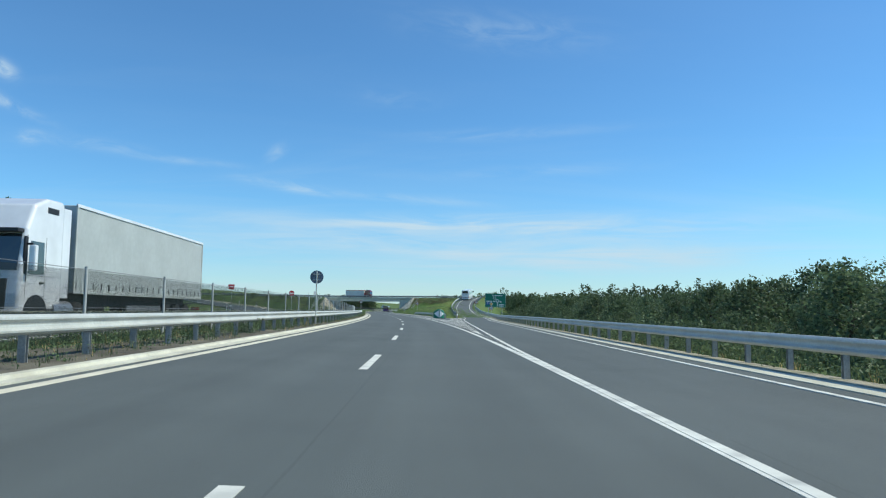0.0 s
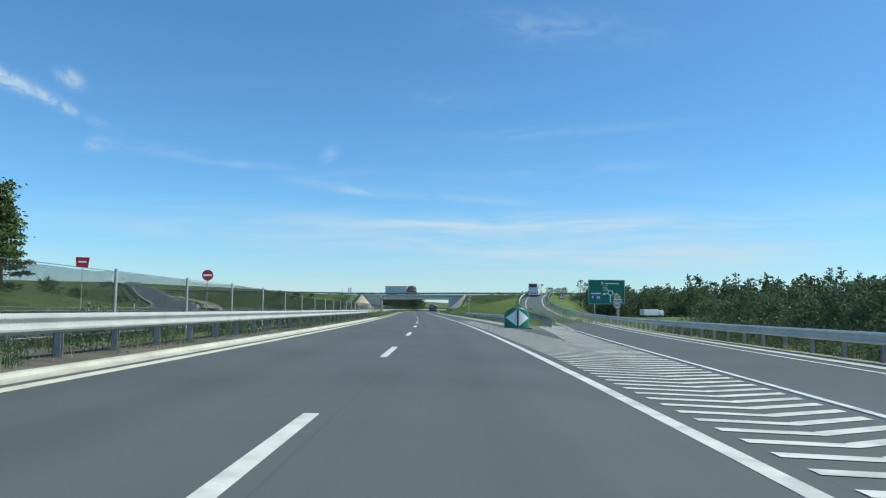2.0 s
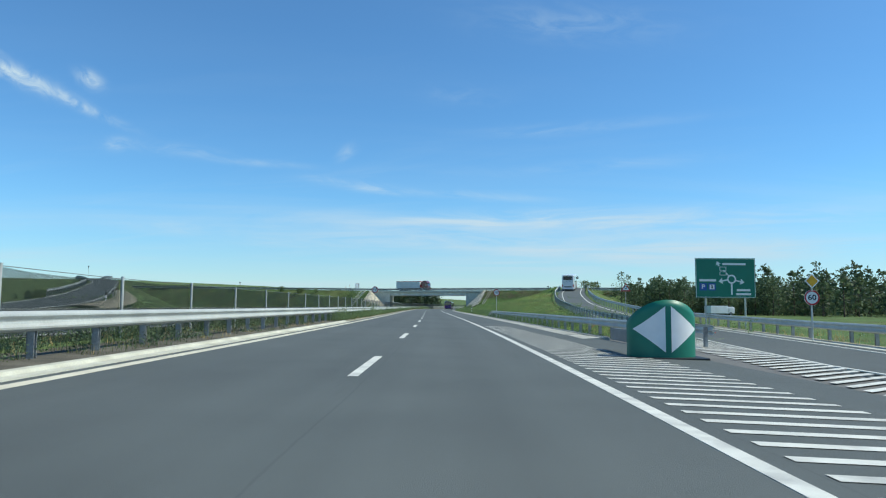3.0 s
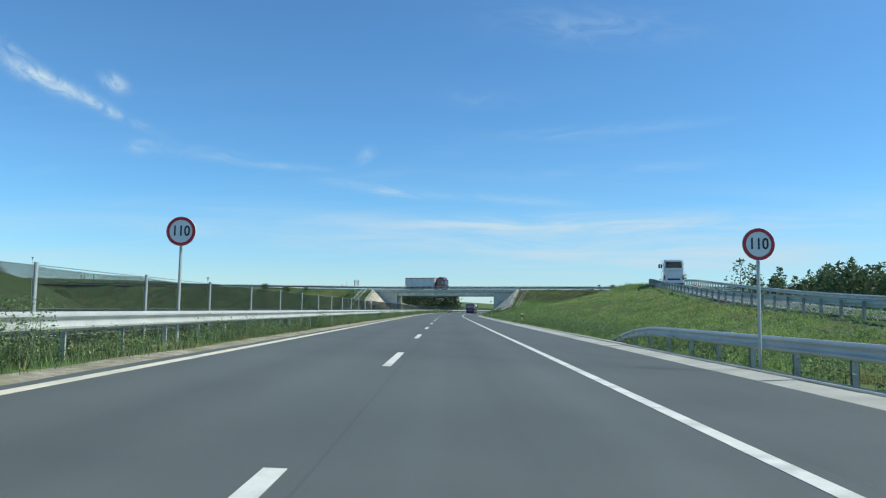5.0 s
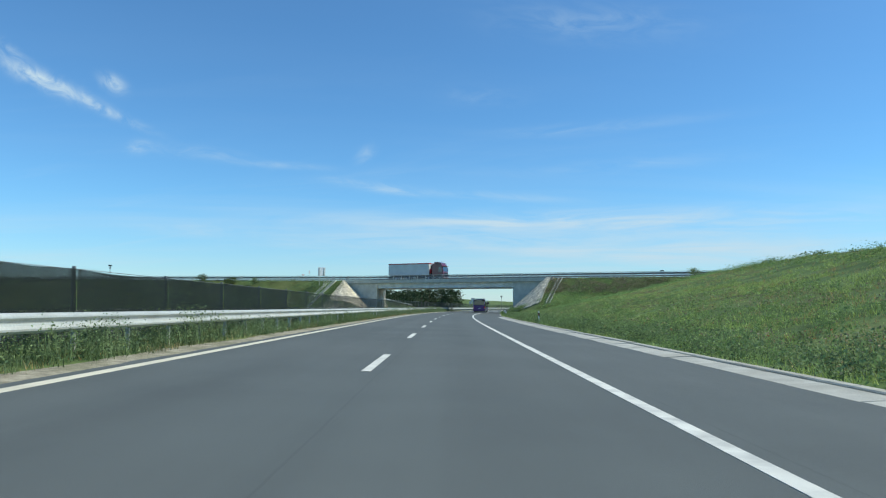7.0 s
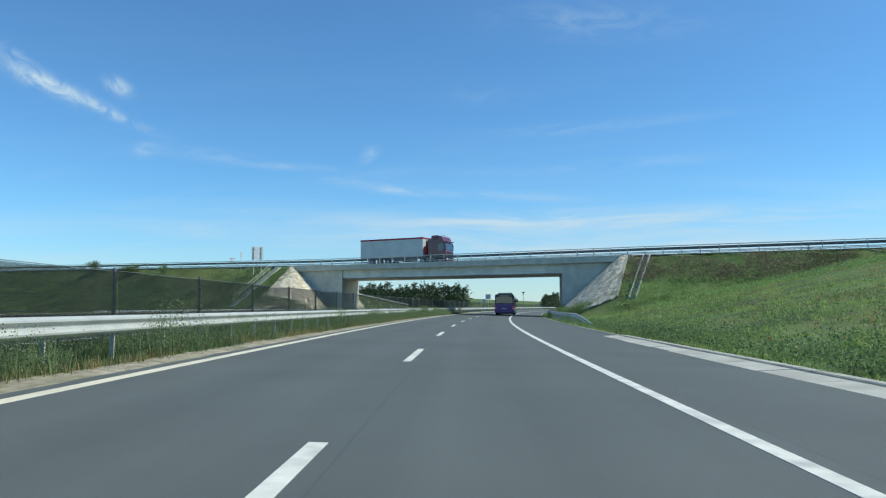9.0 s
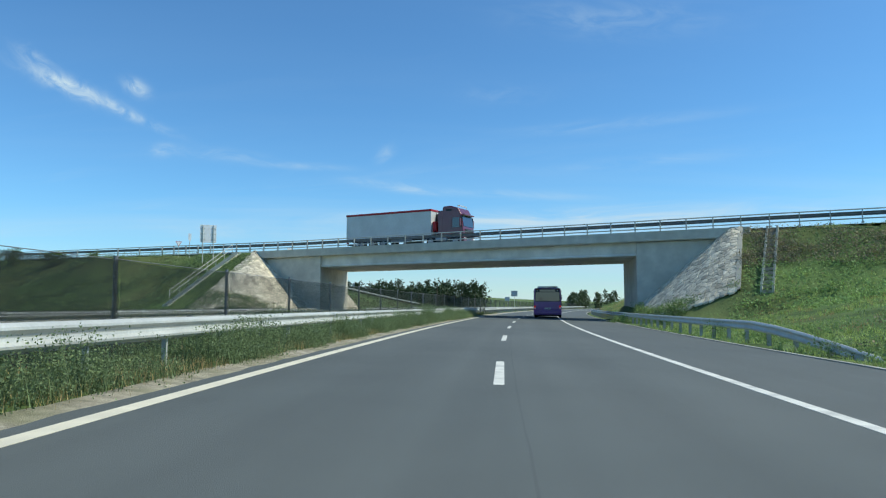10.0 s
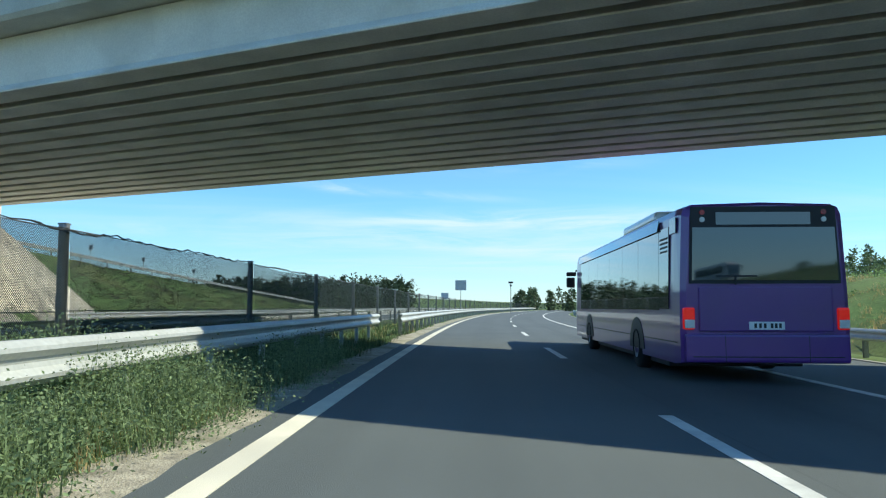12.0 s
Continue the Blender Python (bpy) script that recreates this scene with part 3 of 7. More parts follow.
def guardrail(label, s0, s1, u_of, z_of, side, spacing=2.0, flare0=0.0, flare1=0.0, dip=0.0, dip1=0.0, slim_from=1e9):
    """A steel guardrail: W-shaped beam on C posts; side +1 faces growing u. The ends may flare away and dip to the ground."""
    t = thing("guardrail", label, "guardrail", "roadside guardrails")

    def shift(s):
        k = 0.0
        if flare0 and s < s0 + 12:
            k += flare0 * ((s0 + 12 - s) / 12) ** 2
        if flare1 and s > s1 - 12:
            k += flare1 * ((s - s1 + 12) / 12) ** 2
        return k

    def drop(s):
        k = 0.0
        if dip and s < s0 + 8:
            k = dip * ((s0 + 8 - s) / 8) ** 1.5
        if dip1 and s > s1 - 6:
            k = dip1 * ((s - s1 + 6) / 6) ** 1.5
        return k

    st = axis([(s0, 0), (s1, 2.0)])
    prof = [(side * (a + 0.05), b) for a, b in BEAM]
    beam = sweep("beam", prof, st, lambda s: u_of(s) + shift(s), lambda s: z_of(s) + 0.6 - drop(s), closed=True)
    part("beam", beam, GALV, t, "galvanised W-beam")
    s = s0 + 0.6
    while s < s1:
        u = u_of(s) + shift(s)
        x, y = plan(s, u)
        o = part("post", POST if s < slim_from else SLIM_POST, GALV, t)
        o.location, o.rotation_euler = (x, y, z_of(s) + 0.68 - drop(s)), (0, 0, heading(s) + (0 if side > 0 else math.pi))
        s += spacing
    return t


guardrail("galvanised steel median guardrail with dirty weathered beam", -40, 366, lambda s: -4.95, lambda s: 0.14, 1, 2.0, slim_from=126)
guardrail("galvanised steel guardrail behind the median's end", 368, 560, lambda s: -4.5, lambda s: 0.14, 1, 2.0)
guardrail("steel guardrail of the opposite carriageway in the median", -40, 560, lambda s: -8.3, lambda s: 0.14, -1, 4.0)
guardrail("steel guardrail on the far verge of the opposite carriageway", 300, 356, lambda s: -19.6, lambda s: 0.1, 1, 4.0)
guardrail("steel guardrail beyond the overpass on the far verge", 374, 520, lambda s: -19.6, lambda s: 0.1, 1, 4.0)
guardrail("long steel guardrail along the outer edge of the ramp", -40, 300, lambda s: ramp_at(s)[0] + 3.35, lambda s: ramp_at(s)[1], -1, 2.0)
guardrail("steel guardrail between carriageway and grass bank", 107, 173, lambda s: 7.95, lambda s: -0.2, -1, 2.0, 0, 0, 0, 0.66)
guardrail("steel guardrail along the inner edge of the ramp", 108, 250, lambda s: ramp_at(s)[0] - 3.1, lambda s: ramp_at(s)[1], 1, 2.0)
guardrail("pale steel guardrail on the crest of the western bank", 384, 470, lambda s: -38.5, lambda s: float(np.interp(s, [385, 480], [6.2, 0.6])), 1, 4.0)
guardrail("pale steel guardrail along the slip road", 165, 300, lambda s: slip_at(s)[0] - 3.9, lambda s: slip_at(s)[1] - 0.05, 1, 2.0)
guardrail("pale steel guardrail on the crest of the slip road", 262, 300, lambda s: slip_at(s)[0] + 3.9, lambda s: slip_at(s)[1] - 0.05, -1, 2.0)
guardrail("steel guardrail along the verge under the overpass", 307, 470, lambda s: 8.2, lambda s: -0.2, -1, 2.0, 0.35, 0, 0.68)


# ---- overpass ----
STONE_LOOK = mat("rubble_stone", (0.72, 0.66, 0.53), 0.9, var=0.2, scale=1.6, bump=0.6, fine=22, dirt=(0.42, 0.37, 0.28), dirt_scale=0.7, dirt_amount=0.4, coords="World")
MORTAR = mat("mortar", (0.34, 0.31, 0.25), 0.95, var=0.25, scale=3, bump=0.5, fine=30, coords="World")


PRECAST = mat("precast_concrete", (0.78, 0.75, 0.67), 0.8, var=0.10, scale=0.8, bump=0.2, fine=30, dirt=(0.46, 0.44, 0.37), dirt_scale=0.7, dirt_amount=0.5, coords="World")


def overpass():
    t = tagged(new("bridge"), "grey concrete single-span road overpass with steel railing", "bridge", kind="structure")
    left, right = -31.8, 0.0

    def slab(name, a0, a1, d0, d1, z0, z1, label="", material=CONCRETE):
        bm = bmesh.new()
        prism(bm, [deck(a0, d0), deck(a1, d0), deck(a1, d1), deck(a0, d1)], z0, z1)
        return part(name, bm, material, t, label)

    def edge_beam(d0, sign):
        # a fascia with a drip nose under it
        prof = [(-0.40, 7.02), (-0.40, 6.30), (-0.34, 6.22), (-0.22, 6.22), (-0.20, 6.28), (0.5, 6.28), (0.5, 7.02)]
        verts, faces, n = [], [], len(prof)
        for a in (-41.0, 8.6):
            for dd, z in prof:
                verts.append((*deck(a, d0 + sign * dd), z))
        for k in range(n):
            faces.append((k, (k + 1) % n, n + (k + 1) % n, n + k))
        faces += [tuple(range(n)), tuple(range(n, 2 * n))]
        bm = bmesh.new()
        bm.from_mesh(raw("tmp", verts, faces))
        bmesh.ops.recalc_face_normals(bm, faces=bm.faces)
        part("edge_beam", bm, CONCRETE, t)

    edge_beam(0.0, 1)
    edge_beam(10.6, -1)
    slab("deck_slab", -41, 8.6, 0.505, 10.095, 6.25, 6.9)
    # precast girders whose wide lower flanges leave narrow slots
    k, d = 0, 0.12
    while d < 10.4:
        w = 0.53
        prof = [(0.17, 6.249), (0.17, 5.32), (0.02, 5.17), (0.0, 5.145), (0.01, 5.12), (w - 0.01, 5.12), (w, 5.145), (w - 0.02, 5.17), (w - 0.17, 5.32), (w - 0.17, 6.249)]
        verts, n = [], len(prof)
        for a in (left - 1.3 - 0.42 * d, right + 0.9):
            for dd, z in prof:
                verts.append((*deck(a, d + dd), z))
        faces = [(i, (i + 1) % n, n + (i + 1) % n, n + i) for i in range(n)] + [tuple(range(n)), tuple(range(n, 2 * n))]
        bm = bmesh.new()
        bm.from_mesh(raw("tmp", verts, faces))
        bmesh.ops.recalc_face_normals(bm, faces=bm.faces)
        part("girder", bm, PRECAST, t)
        d += 0.81
    # abutments: faces along the road, wings along the overpass
    for p in ([(-46.2, 359.6), (-46.6, 371.2), deck(-41, 10.5), deck(-41, 0.05)], [(-15.85, 348.45), deck(8.2, 0.05), deck(8.2, 10.5), (-15.7, 359.6)]):
        bm = bmesh.new()
        prism(bm, p, -0.6, 6.2)
        part("abutment", bm, CONCRETE, t)
    return t


overpass()
oa = axis([(-220, 0), (150, 5)])
verts, faces = [], []
for a in oa:
    for d in (0.6, 10.0):
        x, y = deck(a, d)
        verts.append((x, y, deck_z(a) - 0.05))
for i in range(len(oa) - 1):
    faces.append((2 * i, 2 * i + 1, 2 * i + 3, 2 * i + 2))
tagged(part("road_overpass", raw("road_overpass", verts, faces), ASPHALT), "asphalt road over the bridge", "road", kind="structure")


def bridge_rail(d, side, label):
    """Steel parapet: posts with a top tube, a W-beam on the road side and a lower tube."""
    t = thing("bridge_railing", label, "railing", "railings of the overpass")
    stops = axis([(-200, 0), (130, 5)])

    def line(name, prof, closed=True):
        verts, n = [], len(prof)
        for a in stops:
            for dd, dz_ in prof:
                verts.append((*deck(a, d + side * dd), deck_z(a) + dz_))
        faces = []
        for i in range(len(stops) - 1):
            for k in range(n):
                b = (k + 1) % n
                faces.append((i * n + k, i * n + b, (i + 1) * n + b, (i + 1) * n + k))
        return part(name, raw(name, verts, faces), GALV_DARK if name == "beam" else GALV, t)

    line("beam", [(0.12 + a, 0.62 + b) for a, b in BEAM])
    line("top_tube", [(0.05 * math.cos(k * 1.0472), 0.92 + 0.05 * math.sin(k * 1.0472)) for k in range(6)])
    line("lower_tube", [(0.1 + 0.04 * math.cos(k * 1.0472), 0.26 + 0.05 * math.sin(k * 1.0472)) for k in range(6)])
    bm = bmesh.new()
    box(bm, -0.04, 0.04, -0.07, -0.055, -0.06, 0.92)
    box(bm, -0.04, 0.04, 0.055, 0.07, -0.06, 0.92)
    box(bm, -0.006, 0.006, -0.055, 0.055, -0.06, 0.92)
    box(bm, -0.09, 0.09, -0.11, 0.11, -0.08, 0.02)
    me = mesh_of("post", bm)
    me.materials.append(GALV)
    a = -120.0
    while a < 110:
        o = part("post", me, GALV, t)
        o.location, o.rotation_euler = (*deck(a, d), deck_z(a)), (0, 0, math.atan2(EY, EX))
        a += 2.0 if -60 < a < 40 else 4.0
    return t


bridge_rail(-0.1, 1, "galvanised steel railing along the near edge of the overpass")
bridge_rail(10.7, -1, "galvanised steel railing along the far edge of the overpass")


# ---- stone pitching at the abutments ----
nt = STONE_LOOK.node_tree
info = nt.nodes.new("ShaderNodeObjectInfo")
island = nt.nodes.new("ShaderNodeNewGeometry")
bsdf = nt.nodes["Principled BSDF"]
src = bsdf.inputs["Base Color"].links[0].from_socket
mxn = nt.nodes.new("ShaderNodeMix")
mxn.data_type, mxn.blend_type = "RGBA", "MULTIPLY"
mxn.inputs["Factor"].default_value = 1.0
rmp = nt.nodes.new("ShaderNodeValToRGB")
rmp.color_ramp.elements[0].color, rmp.color_ramp.elements[1].color = (0.62, 0.60, 0.57, 1), (1.18, 1.15, 1.08, 1)
addn = nt.nodes.new("ShaderNodeMath")
addn.operation = "FRACT"
sumn = nt.nodes.new("ShaderNodeMath")
nt.links.new(info.outputs["Random"], sumn.inputs[0])
nt.links.new(island.outputs["Random Per Island"], sumn.inputs[1])
nt.links.new(sumn.outputs[0], addn.inputs[0])
nt.links.new(addn.outputs[0], rmp.inputs[0])
nt.links.new(src, mxn.inputs["A"])
nt.links.new(rmp.outputs[0], mxn.inputs["B"])
nt.links.new(mxn.outputs["Result"], bsdf.inputs["Base Color"])


def surface(x, y, dz_=0.0):
    return Vector((x, y, lift(x, y) + dz_))


def cell(p, others, size, gap):
    """The ground nearest to p, as a polygon round it, drawn in by a joint."""
    poly = [(size * math.cos(k * math.pi / 4), size * math.sin(k * math.pi / 4)) for k in range(8)]
    for q in others:
        dx, dy = q[0] - p[0], q[1] - p[1]
        ln = math.hypot(dx, dy)
        if ln < 1e-6 or ln > 2.4 * size:
            continue
        nx, ny, h = dx / ln, dy / ln, ln / 2 - gap
        out = []
        for a, b in zip(poly, poly[1:] + poly[:1]):
            da, db = a[0] * nx + a[1] * ny - h, b[0] * nx + b[1] * ny - h
            if da <= 0:
                out.append(a)
            if da * db < 0:
                k = da / (da - db)
                out.append((a[0] + (b[0] - a[0]) * k, a[1] + (b[1] - a[1]) * k))
        poly = out
        if len(poly) < 3:
            return []
    return poly


def stone_shape(p, poly, rnd):
    """Vertices and faces of one flat-faced stone with worn edges, about its own middle on the bank."""
    n = len(poly)
    zc = lift(*p)
    tilt_x, tilt_y, proud = rnd.uniform(-0.06, 0.06), rnd.uniform(-0.06, 0.06), rnd.uniform(0.0, 0.035)
    zs = [lift(p[0] + x, p[1] + y) - zc for x, y in poly]
    rings = []
    for k, h in ((1.0, 0.06), (1.0, 0.155), (0.86, 0.185)):
        rings.append([(x * k, y * k, z * k + h + proud + tilt_x * x + tilt_y * y) for (x, y), z in zip(poly, zs)])
    verts = rings[0] + rings[1] + rings[2]
    faces = [(a * n + i, a * n + (i + 1) % n, (a + 1) * n + (i + 1) % n, (a + 1) * n + i) for a in (0, 1) for i in range(n)]
    return zc, verts, faces + [tuple(range(2 * n, 3 * n))]


def pitching(name, label, apex, a0, a1, reach, single, seed, step=0.27):
    """Rubble stones set in mortar on the rounded end of the embankment."""
    rnd = random.Random(seed)
    bed = tagged(new(name), label, "stone slope", kind="structure")
    n_r, n_a = 14, 22
    verts, faces = [], []
    for i in range(n_r + 1):
        r = reach * i / n_r + 0.05
        for j in range(n_a + 1):
            a = radians(a0 + (a1 - a0) * j / n_a)
            verts.append(tuple(surface(apex[0] + r * math.cos(a), apex[1] + r * math.sin(a), 0.14)))
    for i in range(n_r):
        for j in range(n_a):
            k = i * (n_a + 1) + j
            faces.append((k, k + 1, k + n_a + 2, k + n_a + 1))
    part("mortar_bed", raw("mortar_bed", verts, faces), MORTAR, bed)
    spots, r = [], 0.3
    while r < reach:
        n = max(1, int(radians(abs(a1 - a0)) * r / (step * 1.15)))
        for j in range(n):
            a = radians(a0 + (a1 - a0) * (j + 0.5 + rnd.uniform(-0.36, 0.36)) / n)
            rr = r + rnd.uniform(-0.3, 0.3) * step
            spots.append((apex[0] + rr * math.cos(a), apex[1] + rr * math.sin(a)))
        r += step * 0.8
    jv, jf = [], []
    cloud = np.array(spots)
    for k, p in enumerate(spots):
        near_by = cloud[np.hypot(cloud[:, 0] - p[0], cloud[:, 1] - p[1]) < 2.4 * step]
        poly = cell(p, near_by.tolist(), step, 0.012)
        if not poly:
            continue
        zc, sv, sf = stone_shape(p, poly, rnd)
        if single and k < 290:
            o = part("stone", raw("stone", sv, sf), STONE_LOOK, bed)
            o.location = (p[0], p[1], zc)
        else:
            base = len(jv)
            jv += [(x + p[0], y + p[1], z + zc) for x, y, z in sv]
            jf += [tuple(base + i for i in f) for f in sf]
    if jv:
        o = part("stones", raw("stones", jv, jf), STONE_LOOK, bed)
        o["kind"] = "stuff"
    return bed


pitching("stone_slope_west", "pale rubble stone pitching on the rounded embankment end", (-54.4, 362.9), -20, -103, 11.2, True, 5, 0.38)
pitching("stone_slope_east", "rubble stone pitching on the embankment beside the wing wall", (-8.6, 345.6), -196, -108, 7.9, True, 6, 0.32)
a = radians(-107)
rim = new("edge_strip", raw("edge_strip", [tuple(surface(-8.6 + r * math.cos(a) + k * 0.34, 345.6 + r * math.sin(a), h)) for r in np.linspace(-0.2, 7.9, 25) for k, h in ((0, -0.4), (0, 0.22), (1, 0.20), (1, -0.4))], [(4 * i + k, 4 * i + k + 1, 4 * i + k + 5, 4 * i + k + 4) for i in range(24) for k in range(3)]))
rim.data.materials.append(KERB)
tagged(rim, "pale concrete strip edging the stone pitching", "concrete edging", kind="structure")
pitching("stone_slope_rear", "pale rubble stone pitching behind the overpass", (-50.8, 373.0), -34, 82, 12.0, False, 7, 0.36)


# ---- steps and drains on the banks ----
def bank_stairs():
    t = thing("embankment_stairs", "concrete maintenance steps with a steel handrail on the grass bank", "stairs")
    k = 0
    pts = []
    dd = -0.4
    while dd > -9.8:
        x, y = deck(-43.6, dd)
        z = lift(x, y)
        bm = bmesh.new()
        box(bm, -0.45, 0.45, -0.17, 0.17, -0.16, 0.10, 0.012)
        o = part("step", bm, KERB_PALE, t)
        o.location, o.rotation_euler = (x, y, z), (0, 0, math.atan2(EY, EX))
        pts.append((dd, z))
        dd -= 0.30
    top, low = pts[0], pts[-1]
    for h in (0.55, 1.0):
        bm = bmesh.new()
        for (d0, z0), (d1, z1) in zip(pts[::4], pts[4::4]):
            tube(bm, (*deck(-44.3, d0), z0 + h), (*deck(-44.3, d1), z1 + h), 0.03)
        part("handrail", bm, GALV, t)
    for d0, z0 in pts[::4]:
        bm = bmesh.new()
        tube(bm, (*deck(-44.3, d0), z0 - 0.3), (*deck(-44.3, d0), z0 + 1.0), 0.03)
        part("handrail_post", bm, GALV, t)


bank_stairs()


def bank_drain():
    t = thing("stepped_drain", "pale concrete stepped drain running down the bank", "drain")
    dd = -0.6
    while dd > -8.2:
        x, y = deck(10.2, dd)
        for x0 in (-0.42, 0.28):
            bm = bmesh.new()
            box(bm, x0, x0 + 0.14, -0.24, 0.24, -0.45, 0.24, 0.012)
            o = part("drain_block", bm, CONCRETE, t)
            o.location, o.rotation_euler = (x, y, lift(x, y) + 0.02), (0, 0, math.atan2(EY, EX))
        bm = bmesh.new()
        box(bm, -0.278, 0.278, -0.24, 0.24, -0.45, 0.02, 0.01)
        o = part("channel_step", bm, MORTAR, t)
        o.location, o.rotation_euler = (x, y, lift(x, y) + 0.02), (0, 0, math.atan2(EY, EX))
        dd -= 0.50


bank_drain()


# ---- the median's mesh fence ----
def net_material(name, cover, cells=110):
    m = bpy.data.materials.new(name)
    m.use_nodes = True
    nt = m.node_tree
    b = nt.nodes["Principled BSDF"]
    b.inputs["Base Color"].default_value = (0.016, 0.022, 0.020, 1)
    b.inputs["Roughness"].default_value = 0.7
    b.inputs["Specular IOR Level"].default_value = 0.12
    uv = nt.nodes.new("ShaderNodeUVMap")
    mp = nt.nodes.new("ShaderNodeMapping")
    mp.inputs["Rotation"].default_value = (0, 0, radians(45))
    mp.inputs["Scale"].default_value = (cells, cells, cells)
    nt.links.new(uv.outputs[0], mp.inputs[0])
    sp = nt.nodes.new("ShaderNodeSeparateXYZ")
    nt.links.new(mp.outputs[0], sp.inputs[0])
    outs = []
    for k in (0, 1):
        fr = nt.nodes.new("ShaderNodeMath")
        fr.operation = "FRACT"
        nt.links.new(sp.outputs[k], fr.inputs[0])
        lt = nt.nodes.new("ShaderNodeMath")
        lt.operation = "LESS_THAN"
        lt.inputs[1].default_value = cover
        nt.links.new(fr.outputs[0], lt.inputs[0])
        outs.append(lt.outputs[0])
    mx = nt.nodes.new("ShaderNodeMath")
    mx.operation = "MAXIMUM"
    nt.links.new(outs[0], mx.inputs[0])
    nt.links.new(outs[1], mx.inputs[1])
    nt.links.new(mx.outputs[0], b.inputs["Alpha"])
    return m


NET = net_material("wire_net", 0.30)
NET_ROLL = mat("rolled_net", (0.02, 0.024, 0.024), 0.8, var=0.3, scale=9, fine=60)
NET_MID = net_material("close_net", 0.40)
NET_THIN = net_material("thin_net", 0.31)
NET_NEAR = net_material("diamond_net", 0.42, 46)
NET_BLACK = net_material("black_net", 0.70)
NET_DENSE = net_material("dense_net", 0.47)


FENCE_POST = mat("fence_post_steel", (0.47, 0.48, 0.46), 0.55, metal=0.1, var=0.15, scale=3.0, fine=30, coords="World")


def fence_top(s):
    return float(np.interp(s, [-30, 88, 101, 115, 157, 220, 276, 330, 355], [1.9, 1.88, 1.66, 1.66, 1.76, 1.81, 1.86, 1.97, 2.04]))


def median_fence():
    t = thing("mesh_fence", "tall wire mesh fence on steel posts along the median", "fence")
    bm = bmesh.new()
    tube(bm, (0, 0, -2.2), (0, 0, 0), 0.058, n=10)
    box(bm, -0.05, 0.05, -0.05, 0.05, 0, 0.02)
    me = mesh_of("fence_post", bm)
    me.materials.append(FENCE_POST)
    dark_me = me.copy()
    dark_me.materials.clear()
    dark_me.materials.append(GALV_DARK)
    stations = [25.6 + 4.85 * k for k in range(-12, 66)] + [347.3, 352.4, 359.1] + [365.1 + 6.0 * k for k in range(40)]
    for s in stations:
        o = part("fence_post", me if s < 210 else dark_me, FENCE_POST if s < 210 else GALV_DARK, t)
        x, y = plan(s, -6.6)
        k = 0.62 if s < 335 else 1.0
        o.location, o.scale = (x, y, fence_top(s)), (k, k, 1)
    rnd = random.Random(3)
    for a, b in zip(stations, stations[1:]):
        n, h = 6, 4
        verts, faces, uvs = [], [], []
        sag = rnd.uniform(0.01, 0.06)
        for i in range(n + 1):
            k = i / n
            x, y = plan(a + (b - a) * k, -6.66 if a < 210 else -6.52)
            for j in range(h + 1):
                z = 0.2 + (fence_top(a + (b - a) * k) - 0.24 - sag * math.sin(math.pi * k) + 0.012 * rnd.uniform(-1, 1)) * j / h
                verts.append((x + 0.02 * math.sin(k * 7 + j), y, z))
                uvs.append(((b - a) * k, z))
        for i in range(n):
            for j in range(h):
                p = i * (h + 1) + j
                faces.append((p, p + h + 1, p + h + 2, p + 1))
        nm = raw("net", verts, faces)
        layer = nm.uv_layers.new(name="uv")
        for poly in nm.polygons:
            for li, vi in zip(poly.loop_indices, poly.vertices):
                layer.data[li].uv = uvs[vi]
        dense = 203 < a < 300
        part("net", nm, NET_BLACK if 203 < a < 236 else NET_DENSE if dense else NET_NEAR if 336 < a < 366 else NET_MID if 84 < a < 204 else NET_THIN if 299 < a < 340 else NET, t, "dense dark screen net" if dense else "fine wire mesh")
    for h in (0.52, 0.985):
        bm = bmesh.new()
        for a, b in zip(stations, stations[1:]):
            p, q = plan(a, -6.65), plan(b, -6.65)
            tube(bm, (*p, h * fence_top(a)), (*q, h * fence_top(b) - 0.01), 0.007, n=4, caps=False)
        part("tension_wire", bm, GALV_DARK, t)


median_fence()
fence_edge_rnd = random.Random(8)
bm = bmesh.new()
prev = None
s = 344.0
while s < 420:
    x, y = plan(s, -6.52)
    p = (x, y, fence_top(s) - 0.03 - 0.035 * abs(math.sin((s - 344) * 1.3)) + fence_edge_rnd.uniform(-0.022, 0.022))
    if prev:
        tube(bm, prev, p, fence_edge_rnd.uniform(0.006, 0.013), n=5, caps=False)
    prev = p
    s += 0.16
part("rolled_net_edge", bm, NET_ROLL, bpy.data.objects["mesh_fence"], "loose rolled black net edge")

# ---- signs ----
SIGN_GREY = mat("sign_back", (0.52, 0.55, 0.56), 0.5, metal=0.4, var=0.08, scale=3, fine=20)
SIGN_DULL = mat("sign_back_dull", (0.16, 0.19, 0.23), 0.6, metal=0.2, var=0.12, scale=3, fine=20)
SIGN_PALE = mat("sign_back_pale", (0.74, 0.77, 0.78), 0.5, var=0.08, scale=3, fine=20)
SIGN_WHITE = mat("sign_white", (0.82, 0.82, 0.80), 0.45, var=0.04, scale=3, fine=0)
SIGN_RED = mat("sign_red", (0.45, 0.02, 0.03), 0.45, var=0.06, scale=3, fine=0)
SIGN_BLACK = mat("sign_black", (0.02, 0.02, 0.02), 0.5, var=0.1, scale=3, fine=0)
SIGN_GREEN = mat("sign_green", (0.008, 0.18, 0.115), 0.45, var=0.06, scale=1.5, fine=0)
SIGN_BLUE = mat("sign_blue", (0.02, 0.09, 0.35), 0.45, var=0.06, scale=3, fine=0)
